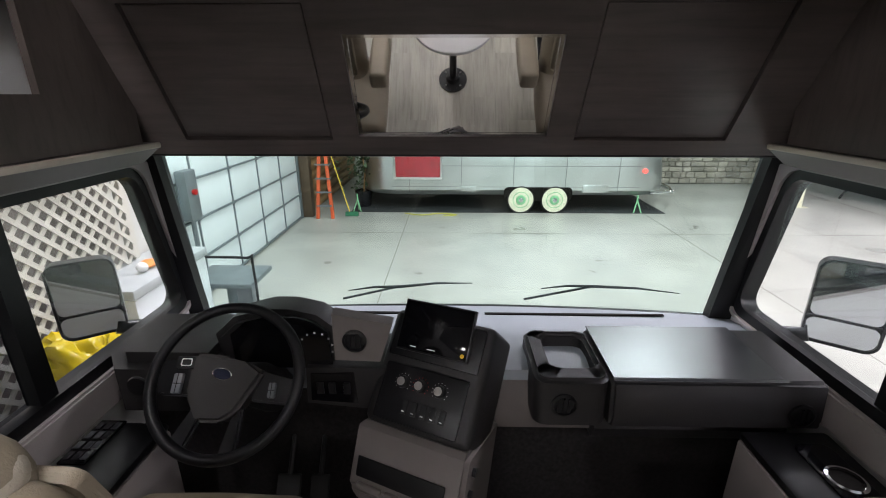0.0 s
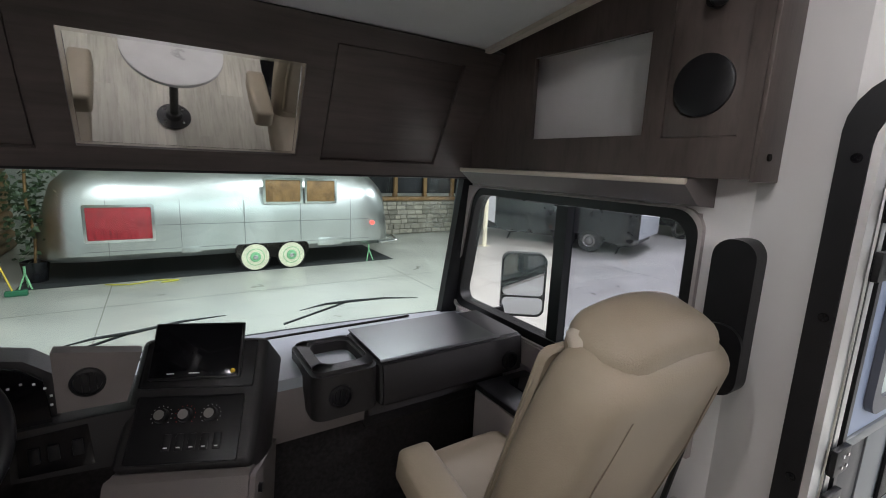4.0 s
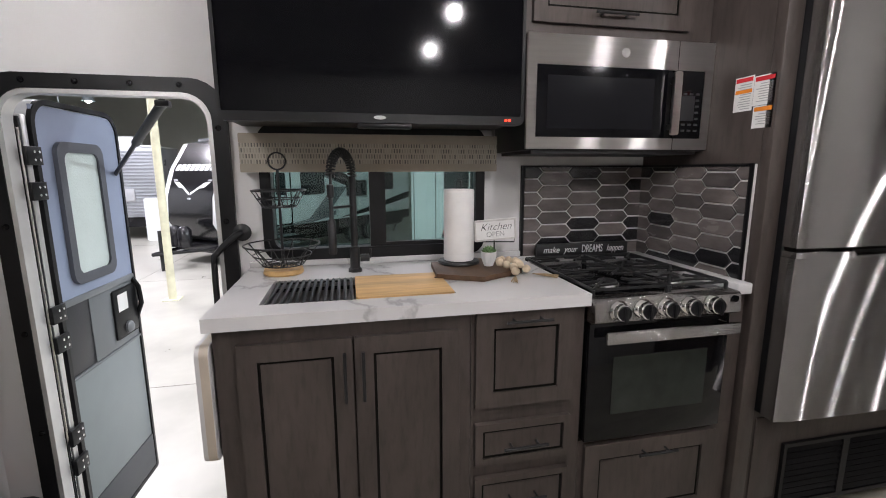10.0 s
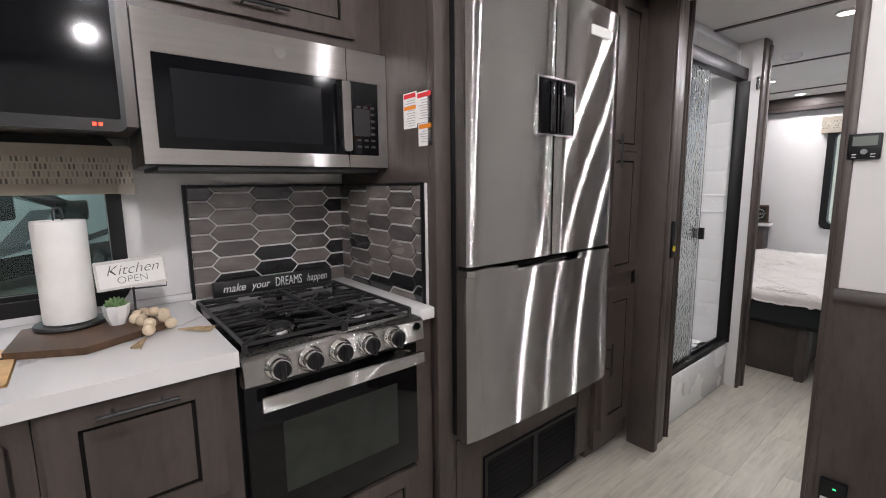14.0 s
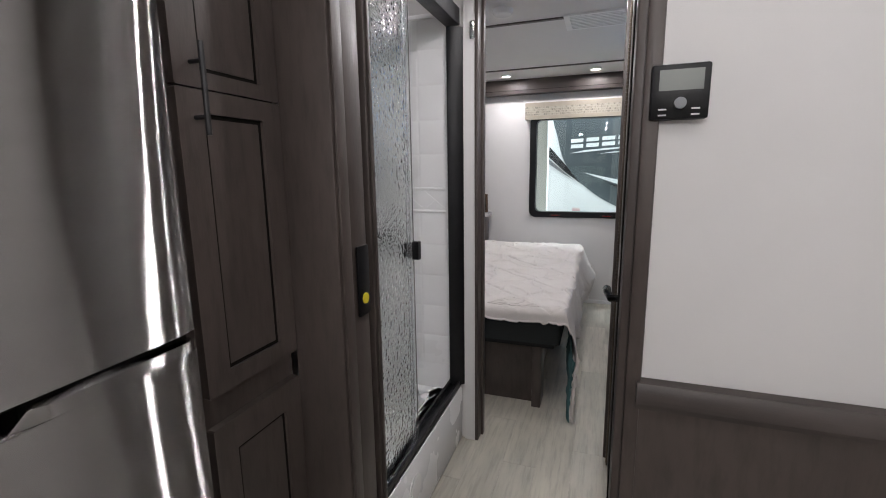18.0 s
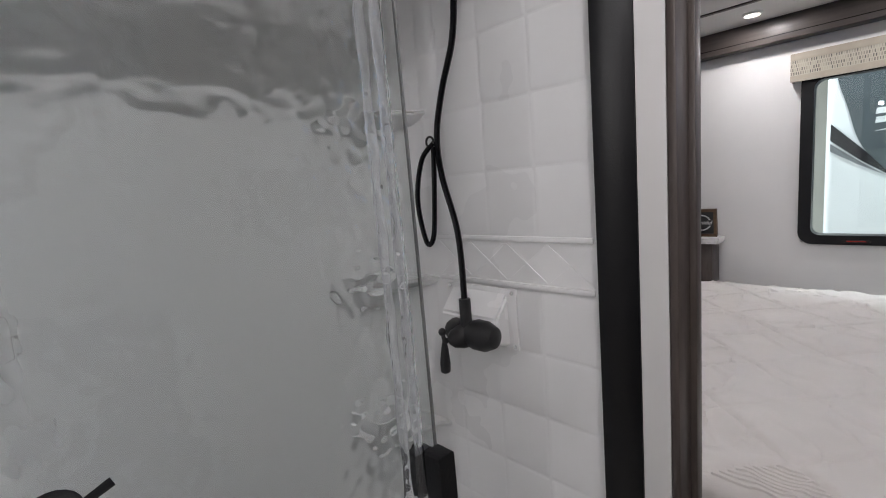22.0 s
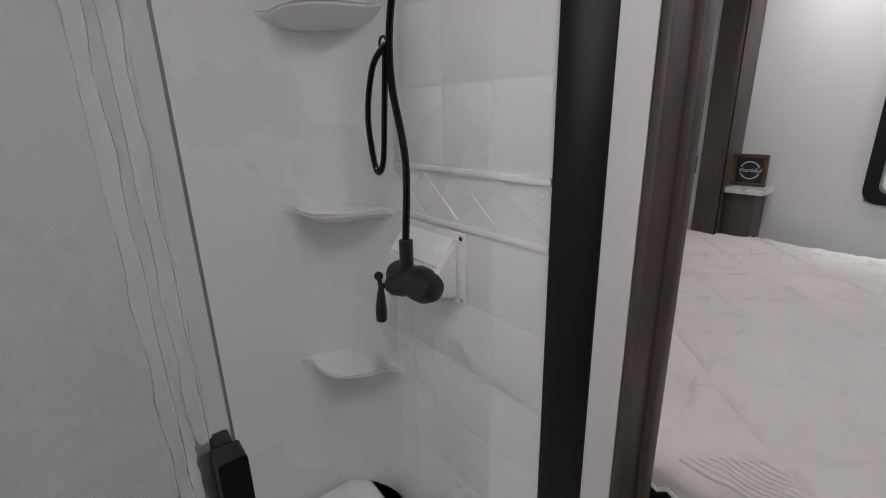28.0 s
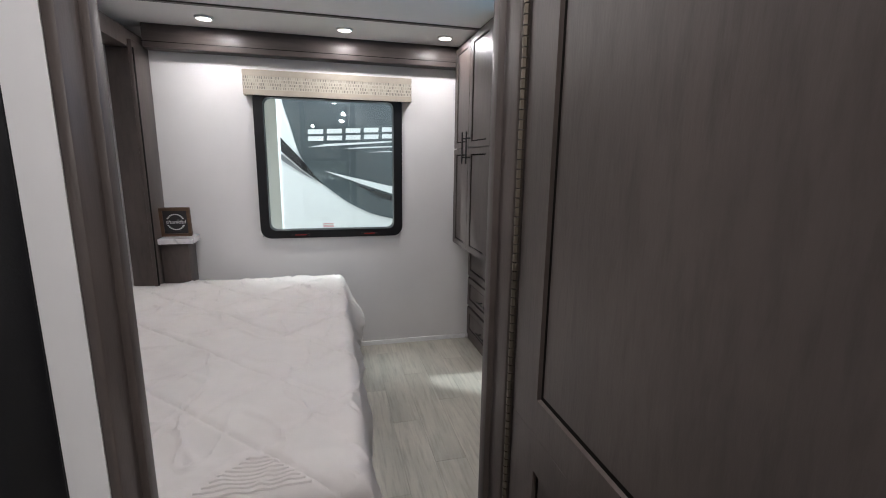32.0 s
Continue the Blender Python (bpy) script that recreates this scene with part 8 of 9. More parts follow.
t = thing("potted_tree", "dark leafy indoor tree beside the timber wall", "plant", (-2.1, 10.9, ZG))
part("pot", lathe(B(), [(0.17, 0), (0.22, 0.4), (0.2, 0.4), (0.18, 0.35), (0, 0.35)], (-2.2, 10.9, ZG)), RVBLACK, t)
part("trunk", tube(B(), smooth_path([(-2.2, 10.9, ZG + 0.3), (-2.15, 10.88, ZG + 0.9), (-2.22, 10.93, ZG + 1.5), (-2.18, 10.9, ZG + 2.2)], 5), 0.025, 8), LOG, t)
lv = B()
rl = random.Random(8)
for k in range(420):
    c = Vector((-2.2 + rl.gauss(0, 0.22), 10.9 + rl.gauss(0, 0.2), ZG + 1.5 + rl.gauss(0, 0.5)))
    d = Vector((rl.gauss(0, 1), rl.gauss(0, 1), rl.gauss(-0.2, 0.6))).normalized()
    s = d.orthogonal().normalized() * 0.035
    vs = [lv.verts.new(p) for p in (c, c + d * 0.06 + s, c + d * 0.14, c + d * 0.06 - s)]
    lv.faces.new(vs)
part("crown", lv, LEAF, t)
t = thing("push_broom", "broom with yellow handle and green brush", "broom", (-2.3, 9.9, ZG))
part("handle", tube(B(), [(-2.35, 9.9, ZG + 0.1), (-2.75, 10.1, ZG + 1.4)], 0.014, 8), mat("yellow_handle", (0.7, 0.5, 0.05), 0.5), t)
part("brush", box(B(), -2.45, -2.15, 9.85, 9.95, ZG, ZG + 0.1, 0.02), mat("green_bristle", (0.03, 0.16, 0.08), 0.9, bump=0.3), t)

# polished aluminium trailer
ALU = mat("polished_aluminium", (0.62, 0.63, 0.62), 0.33, 1.0, 0.1, 1.4, bump=0.03, bscale=8, rvar=0.1)
t = thing("aluminium_trailer", "rounded polished aluminium travel trailer with cream wheels", "trailer", (1.5, 11.4, ZG))
prof = []
for k in range(25):
    a = math.pi * k / 24
    prof.append((math.copysign(abs(math.cos(a)) ** 0.55, math.cos(a)) * 1.22, 0.55 + math.sin(a) ** 0.6 * 1.75))
body = B()
rows = []
xs0, xs1 = -2.15, 5.1
N = 26
for i in range(N + 1):
    f = i / N
    x = xs0 + (xs1 - xs0) * f
    e = max(0, 1 - min(f, 1 - f) / 0.16)
    sc = math.sqrt(max(0.02, 1 - e ** 2.6))
    pts = prof + [(-1.1, 0.42), (1.1, 0.42)]
    rows.append([body.verts.new((x, 11.45 + y * (0.35 + 0.65 * sc), ZG + 0.42 + (z - 0.42) * (0.25 + 0.75 * sc))) for y, z in pts])
for a, b in zip(rows, rows[1:]):
    for k in range(len(a)):
        body.faces.new((a[k], a[(k + 1) % len(a)], b[(k + 1) % len(a)], b[k]))
body.faces.new(rows[0])
body.faces.new(rows[-1][::-1])
part("shell", body, ALU, t)
SEAM = mat("rivet_seam", (0.3, 0.3, 0.3), 0.4, 0.8, bump=0)
sm = B()
for x in (-1.0, 0.2, 1.4, 2.6, 3.8):
    box(sm, x, x + 0.012, 10.222, 10.232, ZG + 0.5, ZG + 1.6)
for z in (0.62, 1.1):
    box(sm, -1.4, 4.3, 10.221, 10.231, ZG + z, ZG + z + 0.012)
part("seams", sm, SEAM, t)
for x0, x1, z0, z1, mm in ((-1.3, -0.28, -0.2, 0.42, mat("red_curtain", (0.35, 0.02, 0.03), 0.7, var=0.4, scale=5, stretch=(6, 1, 1))), (1.85, 2.6, 0.50, 0.98, LOG), (2.75, 3.4, 0.50, 0.98, LOG)):
    w = part("window", box(B(), x0, x1, 10.205, 10.22, z0, z1, 0.006), mm, t)
    part("window_frame", hoop(B(), rr(x0 - 0.05, x1 + 0.05, z0 - 0.05, z1 + 0.05, 0.04), rr(x0, x1, z0, z1, 0.02), "y", 10.185, 10.222), CHROME, w)
part("hatch", box(B(), 3.0, 3.6, 10.20, 10.219, ZG + 0.50, ZG + 0.68, 0.006), ALU, t)
part("hatch_small", box(B(), 0.2, 0.55, 10.20, 10.219, ZG + 0.52, ZG + 0.64, 0.004), ALU, t)
CREAMT = mat("cream_sidewall", (0.7, 0.68, 0.5), 0.6)
GRN = mat("pale_green_wheel", (0.22, 0.5, 0.26), 0.35)
part("wheel_arch", prism(B(), rr(1.2, 2.78, ZG + 0.3, ZG + 0.62, 0.1), "y", 10.215, 10.26), GLAZE, t)
for x in (1.6, 2.38):
    w = part("wheel", lathe(B(), [(0.16, 0), (0.3, 0), (0.325, 0.03), (0.325, 0.16), (0.3, 0.19), (0.16, 0.19)], None, 32, Matrix.Translation((x, 10.40, ZG + 0.325)) @ Matrix.Rotation(radians(90), 4, "X")), RUBBER, t)
    part("whitewall", lathe(B(), [(0.2, 0), (0.29, 0), (0.285, 0.008), (0.205, 0.008)], None, 32, Matrix.Translation((x, 10.21, ZG + 0.325)) @ Matrix.Rotation(radians(90), 4, "X")), CREAMT, w)
    part("rim", lathe(B(), [(0.2, 0), (0.19, 0.01), (0.12, 0.0), (0.1, 0.03), (0.0, 0.035)], None, 28, Matrix.Translation((x, 10.21, ZG + 0.325)) @ Matrix.Rotation(radians(90), 4, "X")), GRN, w)
    part("hub", ball(B(), (x, 10.175, ZG + 0.325), 0.055, 1, 0.5, 1), CHROME, w)
part("tail_light", cyl(B(), (4.4, 10.23, -0.05), (4.4, 10.27, -0.05), 0.05, n=16), glow("tail_red", (1, 0.06, 0.05), 3), t)
part("marker_light", cyl(B(), (-1.7, 10.42, 0.05), (-1.7, 10.5, 0.05), 0.05, n=14), glow("marker_amber", (1, 0.5, 0.08), 3), t)
part("bumper", tube(B(), [(4.6, 10.35, ZG + 0.48), (5.15, 10.45, ZG + 0.48), (5.3, 10.9, ZG + 0.48), (5.3, 12.0, ZG + 0.48)], 0.05, 10), CHROME, t)
t = thing("floor_mat", "long black rubber mat under the aluminium trailer", "mat", (1.5, 11, ZG))
part("sheet", box(B(), -2.4, 5.0, 10.25, 12.6, ZG + 0.004, ZG + 0.012), mat("black_mat", (0.03, 0.032, 0.032), 0.8), t)
for x in (4.35, -2.25):
    t = thing("jack_stand", "small green jack stand", "jack stand", (x, 10.35, ZG))
    for dx, dy in ((-0.09, -0.09), (0.09, -0.09), (0, 0.1)):
        part("leg", tube(B(), [(x, 10.35, ZG + 0.3), (x + dx, 10.35 + dy, ZG + 0.012)], 0.014, 6), GRN, t)
    part("post", cyl(B(), (x, 10.35, ZG + 0.27), (x, 10.35, ZG + 0.42), 0.02, n=8), GRN, t)
t = thing("extension_cord", "yellow extension cord lying on the floor", "cord", (-0.6, 10.0, ZG))
part("cord", tube(B(), smooth_path([(-1.1, 10.1, ZG + 0.02), (-0.7, 9.95, ZG + 0.02), (-0.3, 10.1, ZG + 0.02), (0.1, 9.98, ZG + 0.02), (-0.2, 9.9, ZG + 0.02)], 6), 0.012, 6), mat("yellow_cord", (0.6, 0.55, 0.05), 0.5), t)
# stone wall and far shop front
STONE = mat("field_stone", (0.3, 0.27, 0.22), 0.8, var=0.2, scale=4, bump=0.2, bscale=30, piece=0.35)
t = thing("stone_wall", "field-stone clad wall with timber sill", "stone wall", (8, 14, ZG))
part("mortar", box(B(), 5.6, 11.0, 14.05, 14.4, ZG, 0.15), mat("mortar", (0.2, 0.18, 0.15), 0.9), t)
rs = random.Random(5)
z = ZG + 0.02
while z < 0.05:
    h = rs.uniform(0.12, 0.2)
    x = 5.62
    while x < 10.9:
        w = rs.uniform(0.18, 0.42)
        s = box(B(), x, min(x + w - 0.015, 10.98), 14.0 - rs.uniform(0, 0.03), 14.049, z, z + h - 0.015, 0.02, 1)
        part("stone", puff(s, 0.008, 9, x), STONE, t)
        x += w
    z += h
part("timber_sill", box(B(), 5.5, 11.1, 13.95, 14.4, 0.151, 0.28, 0.01), LOG, t)
part("shop_window", box(B(), 5.8, 10.6, 14.2, 14.25, 0.4, 1.6), RVBLACK, t)
for k in range(5):
    part("window_post", box(B(), 5.7 + k * 1.2, 5.82 + k * 1.2, 14.1, 14.28, 0.281, 1.7), LOG, t)
part("lintel", box(B(), 5.5, 11.1, 14.05, 14.4, 1.701, 2.2), LOG, t)

# driver side: lattice screen, chest freezer, bag, broom
LAT = mat("cream_lattice", (0.6, 0.58, 0.5), 0.6, var=0.06)
t = thing("lattice_screen", "cream wooden lattice screen on posts", "lattice screen", (-2.75, 1.8, ZG))
for k in range(46):
    for g, dx in ((1, 0.0), (-1, 0.012)):
        y0 = -1.2 + k * 0.13
        y1, z0, z1 = y0 + g * 2.4, ZG + 0.1, ZG + 2.5
        ya, za, yb, zb = y0, z0, y1, z1
        lo, hi = -0.9, 3.6
        if g > 0:
            if ya < lo:
                za += (lo - ya); ya = lo
            if yb > hi:
                zb -= (yb - hi); yb = hi
        else:
            ya += 1.2; yb += 1.2
            if ya > hi:
                za += (ya - hi); ya = hi
            if yb < lo:
                zb -= (lo - yb); yb = lo
        if zb - za < 0.1:
            continue
        d = Vector((0, yb - ya, zb - za)).normalized()
        nrm = Vector((0, -d.z, d.y)) * 0.017
        b = B()
        v = [b.verts.new((-2.76 + dx + sx * 0.009, ya + q * nrm.y, za + q * nrm.z)) for sx in (0, 1) for q in (1, -1)] + [b.verts.new((-2.76 + dx + sx * 0.009, yb + q * nrm.y, zb + q * nrm.z)) for sx in (0, 1) for q in (1, -1)]
        for f in ((0, 1, 3, 2), (4, 6, 7, 5), (0, 4, 5, 1), (2, 3, 7, 6), (0, 2, 6, 4), (1, 5, 7, 3)):
            b.faces.new([v[i] for i in f])
        part("slat", b, LAT, t)
for y in (0.2, 1.6, 3.6):
    part("post", box(B(), -2.80, -2.765, y, y + 0.06, ZG, ZG + 2.55), LAT, t)
part("rail", cyl(B(), (-2.72, -0.9, 0.98), (-2.72, 3.2, 0.98), 0.018, n=10), GALV, t)
# added backdrop; the dimness behind the lattice is put into its dark colour
setting("storage_wall", box(B(), -3.455, -3.42, -3.0, 4.3, ZG, 2.6), mat("dim_space_brown", (0.16, 0.14, 0.12), 0.7, var=0.3, scale=1.5, bump=0.05), "added dark backdrop standing for the dim space behind the lattice", "wall")
setting("partition_board", box(B(), -2.9, -2.84, 3.68, 4.3, ZG, 1.9), HALLW, "cream partition board by the lattice", "wall")
t = thing("chest_freezer", "white chest freezer with a grey lid", "freezer", (-2.7, 3.9, ZG))
part("body", box(B(), -2.82, -2.35, 2.95, 3.95, ZG, 0.145, 0.02), RVWHITE, t)
part("lid", box(B(), -2.825, -2.33, 2.93, 3.97, 0.15, 0.235, 0.02), mat("grey_lid", (0.4, 0.42, 0.42), 0.4), t)
part("label", box(B(), -2.349, -2.346, 3.3, 3.46, -0.2, 0.0), PAPER, t)
part("controls", box(box(box(B(), -2.349, -2.344, 3.5, 3.52, -0.22, -0.2), -2.349, -2.344, 3.56, 3.58, -0.22, -0.2), -2.349, -2.344, 3.62, 3.64, -0.2, -0.17), GALV, t)
t = thing("work_gloves", "orange and white gloves lying on the freezer", "gloves", (-2.55, 3.4, 0.235))
part("glove", puff(ball(B(), (-2.52, 3.42, 0.27), 0.06, 1.1, 1.2, 0.5), 0.012, 14), mat("glove_orange", (0.75, 0.25, 0.04), 0.7), t)
part("cuff", puff(ball(B(), (-2.50, 3.30, 0.28), 0.045, 0.9, 1, 0.9), 0.008, 14), PAPER, t)
t = thing("yellow_bag", "crumpled shiny yellow plastic bag", "bag", (-2.3, 2.4, ZG))
bg = ball(B(), (-2.35, 2.42, -0.03), 0.22, 1, 1.15, 1.15, 64, 44)
for v in bg.verts:
    c = v.co.copy()
    fold = 0.035 * (abs(noise.noise(c * 9)) + 0.6 * abs(noise.noise(c * 21 + Vector((3, 1, 7))))) 
    v.co += noise.noise_vector(c * 5) * 0.06 + (c - Vector((-2.35, 2.42, -0.03))).normalized() * (fold * 2.2 - 0.03)
part("bag", bg, mat("yellow_plastic", (0.5, 0.38, 0.01), 0.22, var=0.3, scale=9, bump=0.2, bscale=40), t)
t = thing("bin_stand", "grey utility cart holding the bag", "cart", (-2.35, 2.4, ZG))
part("tub", box(B(), -2.65, -2.1, 2.1, 2.75, ZG + 0.001, -0.24, 0.03), GALV, t)
t = thing("broom", "wooden-handled broom leaning on the lattice", "broom", (-2.6, 2.0, ZG))
part("handle", tube(B(), [(-2.45, 2.42, -0.1), (-2.7, 1.9, 0.95)], 0.016, 8), mat("wood_handle", (0.5, 0.28, 0.1), 0.5), t)
t = thing("service_cart", "grey service cart with a black tube handle", "cart", (-2.2, 4.9, ZG))
part("tray", box(B(), -2.75, -2.05, 4.15, 4.7, -0.30, -0.24, 0.02), GALV, t)
part("handle", tube(B(), smooth_path([(-2.03, 4.2, ZG), (-2.03, 4.2, -0.02), (-2.08, 4.2, 0.03), (-2.65, 4.2, 0.03), (-2.72, 4.2, -0.02), (-2.72, 4.2, -0.3)], 4), 0.014, 8), MATTE, t)
part("drum", cyl(B(), (-2.35, 4.45, ZG), (-2.35, 4.45, -0.301), 0.12, n=20), GALV, t)
part("motor", box(B(), -2.25, -2.08, 4.2, 4.35, -0.5, -0.31, 0.02), RVGREY, t)


# --- white trailers ---
TGLASS = mat("trailer_dark_glass", (0.02, 0.024, 0.028), 0.08, var=0.2, bump=0, rvar=0.02)


RVPALE = mat("trailer_pale_grey", (0.42, 0.43, 0.45), 0.3, var=0.06, bump=0)


def trailer(M, label, length=8.0, w=1.25, zlo=0.55, zhi=3.25, cap="black", door_at=None, ladder=False, slide=False, swoosh=True, lettering=0, skirt=0.32):
    """A box travel trailer: nose at local y = 0, tail at y = -length; the seen side is local -x."""
    t = thing("travel_trailer", label, "trailer", tuple(M.translation))

    def P(name, bm, m, parent=None, lab=""):
        return part(name, turn(bm, M), m, parent or t, lab)
    side = [(0.0, zlo + 0.55), (-0.25, zlo + 0.1), (-0.6, zlo), (-length, zlo), (-length, zhi), (-1.3, zhi + 0.02), (-0.75, zhi - 0.12), (-0.3, zhi - 0.8), (-0.05, zhi - 1.5)]
    b = prism(B(), side, "x", -w, w)
    P("body", b, RVWHITE)
    capm = RVBLACK if cap == "black" else RVWHITE
    cp = [(0.004, zlo + 0.55), (0.004 - 0.05, zhi - 1.5), (-0.295, zhi - 0.8), (-0.745, zhi - 0.12), (-1.29, zhi + 0.024), (-1.29, zhi + 0.03), (-0.73, zhi - 0.1), (-0.27, zhi - 0.78), (-0.02, zhi - 1.48), (0.03, zlo + 0.55), (-0.24, zlo + 0.08), (-0.247, zlo + 0.1)]
    P("front_cap", prism(B(), cp, "x", -w + (0.52 if cap == "black" else 0.24), w - 0.24), capm, None, "glossy front cap")
    if cap == "black":
        for sg in (-1, 1):
            v = prism(B(), [(0.14 + sg * 0.03, 1.36), (0.14 + sg * 0.62, 2.2), (0.14 + sg * 0.78, 2.2), (0.14 + sg * 0.03, 1.05)], "y", 0.0, 0.014)
            for q in v.verts:
                q.co.y += -0.018 - max(0, (q.co.z - 1.75)) * 0.36
            P("cap_stripe", v, RVPALE)
            v = prism(B(), [(0.14 + sg * 0.02, 1.68), (0.14 + sg * 0.74, 2.14), (0.14 + sg * 0.5, 2.12), (0.14 + sg * 0.02, 1.86)], "y", 0.0, 0.016)
            for q in v.verts:
                q.co.y += -0.02 - max(0, (q.co.z - 1.75)) * 0.36
            P("cap_chevron", v, RVWHITE)
        for k in range(8):
            x = -0.62 + k * 0.195
            lg = box(B(), x, x + 0.15, -0.01, 0.012, 2.42, 2.58, 0.004)
            for q in lg.verts:
                q.co.y += -0.275 - (q.co.z - 2.5) * 0.66
            P("letter_bar", lg, RVWHITE)
    P("roof_edge", box(B(), -w - 0.012, w + 0.012, -length, -1.2, zhi - 0.03, zhi + 0.06, 0.01), RVGREY)
    P("skirt", box(B(), -w - 0.006, -w - 0.001, -length, -0.62, zlo, zlo + skirt), RVBLACK)
    s = -w - 0.001
    if swoosh:
        for pts, m in (([(-1.7, 1.3), (-1.0, 1.95), (-1.0, 1.75), (-1.5, 1.25)], RVBLACK), ([(-2.6, zhi - 0.15), (-5.6, zhi - 1.4), (-5.6, zhi - 1.7), (-3.2, zhi - 0.85), (-2.6, zhi - 0.5)], RVBLACK), ([(-2.8, 1.0), (-3.9, 1.9), (-4.6, 1.9), (-3.5, 1.0)], RVGREY), ([(-3.2, zhi - 0.6), (-5.2, zhi - 1.35), (-5.2, zhi - 1.5), (-3.2, zhi - 0.95)], RVGREY), ([(-4.2, 0.9), (-length, 1.6), (-length, 1.35), (-5.4, 0.95)], RVBLACK), ([(-1.9, 0.9), (-4.0, 1.15), (-4.0, 1.02), (-1.9, 0.75)], RVGREY)):
            P("stripe", prism(B(), pts, "x", s - 0.004, s), m)
    if lettering:
        for k in range(7):
            P("letter_bar", box(B(), s - 0.006, s - 0.0005, -lettering - k * 0.2 - 0.15, -lettering - k * 0.2, 1.95, 2.1, 0.002), RVGREY)
        P("underline", box(B(), s - 0.006, s - 0.0005, -lettering - 1.4, -lettering, 1.84, 1.86), RVGREY)
    wins = [(-2.55 - 0.9, -2.55, 1.75, 2.35), (-5.6, -4.6, 1.6, 2.05), (-7.3, -6.4, 1.75, 2.3)]
    for y0, y1, z0, z1 in wins:
        if -y0 > length - 0.2:
            continue
        f = P("window", prism(B(), rr(y0, y1, z0, z1, 0.06), "x", s - 0.02, s - 0.005), TGLASS)
        P("window_frame", hoop(B(), rr(y0 - 0.04, y1 + 0.04, z0 - 0.04, z1 + 0.04, 0.09), rr(y0, y1, z0, z1, 0.06), "x", s - 0.028, s - 0.004), BLACK, f)
    if door_at is not None:
        d = P("door", prism(B(), rr(door_at - 0.72, door_at, 0.95, 2.9, 0.06), "x", s - 0.03, s - 0.004), RVWHITE)
        P("door_frame", hoop(B(), rr(door_at - 0.77, door_at + 0.05, 0.9, 2.95, 0.08), rr(door_at - 0.72, door_at, 0.95, 2.9, 0.06), "x", s - 0.025, s - 0.003), RVBLACK, d)
        P("door_window", prism(B(), rr(door_at - 0.55, door_at - 0.2, 1.75, 2.35, 0.08), "x", s - 0.04, s - 0.031), TGLASS, d)
        for k in range(3):
            P("entry_step", box(B(), s - 0.45 + k * 0.12, s - 0.1 + k * 0.1, door_at - 0.7, door_at - 0.05, 0.22 + k * 0.2, 0.25 + k * 0.2), RVGREY, d)
    for yy in (-length * 0.58, -length * 0.58 - 0.86):
        wl = P("wheel", lathe(B(), [(0.2, 0), (0.34, 0.0), (0.36, 0.03), (0.36, 0.19), (0.34, 0.22), (0.2, 0.22)], None, 28, Matrix.Translation((-w + 0.2, yy, 0.36)) @ Matrix.Rotation(radians(-90), 4, "Y")), RUBBER)
        P("rim", lathe(B(), [(0.21, 0), (0.2, 0.02), (0.12, 0.0), (0.07, 0.02), (0, 0.025)], None, 20, Matrix.Translation((-w - 0.015, yy, 0.36)) @ Matrix.Rotation(radians(-90), 4, "Y")), STEEL, wl)
    P("chassis", box(B(), -w + 0.2, w - 0.2, -length + 0.2, -0.1, zlo - 0.22, zlo - 0.001), RVBLACK)
    P("hitch", tube(tube(B(), [(-0.6, -0.3, zlo - 0.1), (0, 1.1, zlo - 0.1)], 0.05, 6), [(0.6, -0.3, zlo - 0.1), (0, 1.1, zlo - 0.1)], 0.05, 6), RVBLACK)
    P("tongue_jack", cyl(B(), (0, 0.9, 0.02), (0, 0.9, 1.0), 0.04, n=10), MATTE)
    P("gas_tanks", lathe(lathe(B(), [(0.15, 0), (0.16, 0.05), (0.16, 0.42), (0.1, 0.5), (0.05, 0.52), (0, 0.53)], (-0.18, 0.4, zlo)), [(0.15, 0), (0.16, 0.05), (0.16, 0.42), (0.1, 0.5), (0.05, 0.52), (0, 0.53)], (0.18, 0.4, zlo)), RVBLACK)
    for yy in (-1.1, -length + 0.6):
        P("stabiliser", tube(tube(B(), [(-w + 0.3, yy - 0.4, zlo - 0.2), (-w + 0.3, yy, 0.25), (-w + 0.3, yy + 0.1, 0.02)], 0.03, 6), [(-w + 0.3, yy + 0.4, zlo - 0.2), (-w + 0.3, yy, 0.25)], 0.02, 6), MATTE)
    if slide:
        P("slide_room", box(B(), s - 0.5, s - 0.005, -4.4, -2.3, 1.0, 2.85, 0.02), RVWHITE)
    if ladder:
        ld = B()
        for x in (1.0, 1.25):
            tube(ld, [(x, -length - 0.09, zlo + 0.2), (x, -length - 0.09, zhi)], 0.015, 6)
        for k in range(6):
            tube(ld, [(1.0, -length - 0.09, zlo + 0.35 + k * 0.42), (1.25, -length - 0.09, zlo + 0.35 + k * 0.42)], 0.012, 6)
        P("ladder", ld, MATTE)
        lg = B()
        for k in range(9):
            box(lg, -0.1 + k * 0.13, -0.01 + k * 0.13, -length - 0.012, -length - 0.001, 1.72, 1.83)
        box(lg, -0.1, 1.0, -length - 0.012, -length - 0.001, 1.64, 1.655)
        P("rear_lettering", lg, RVBLACK)
        P("rear_bumper", box(B(), -w + 0.1, w - 0.1, -length - 0.12, -length - 0.001, zlo - 0.2, zlo - 0.05), RVBLACK)
        P("rear_window", prism(B(), rr(-0.53, 0.0, 2.02, 2.6, 0.06), "y", -length - 0.015, -length - 0.001), TGLASS)
        P("tail_lamp", box(B(), -0.56, -0.38, -length - 0.02, -length - 0.001, 1.06, 1.14, 0.01), RED)
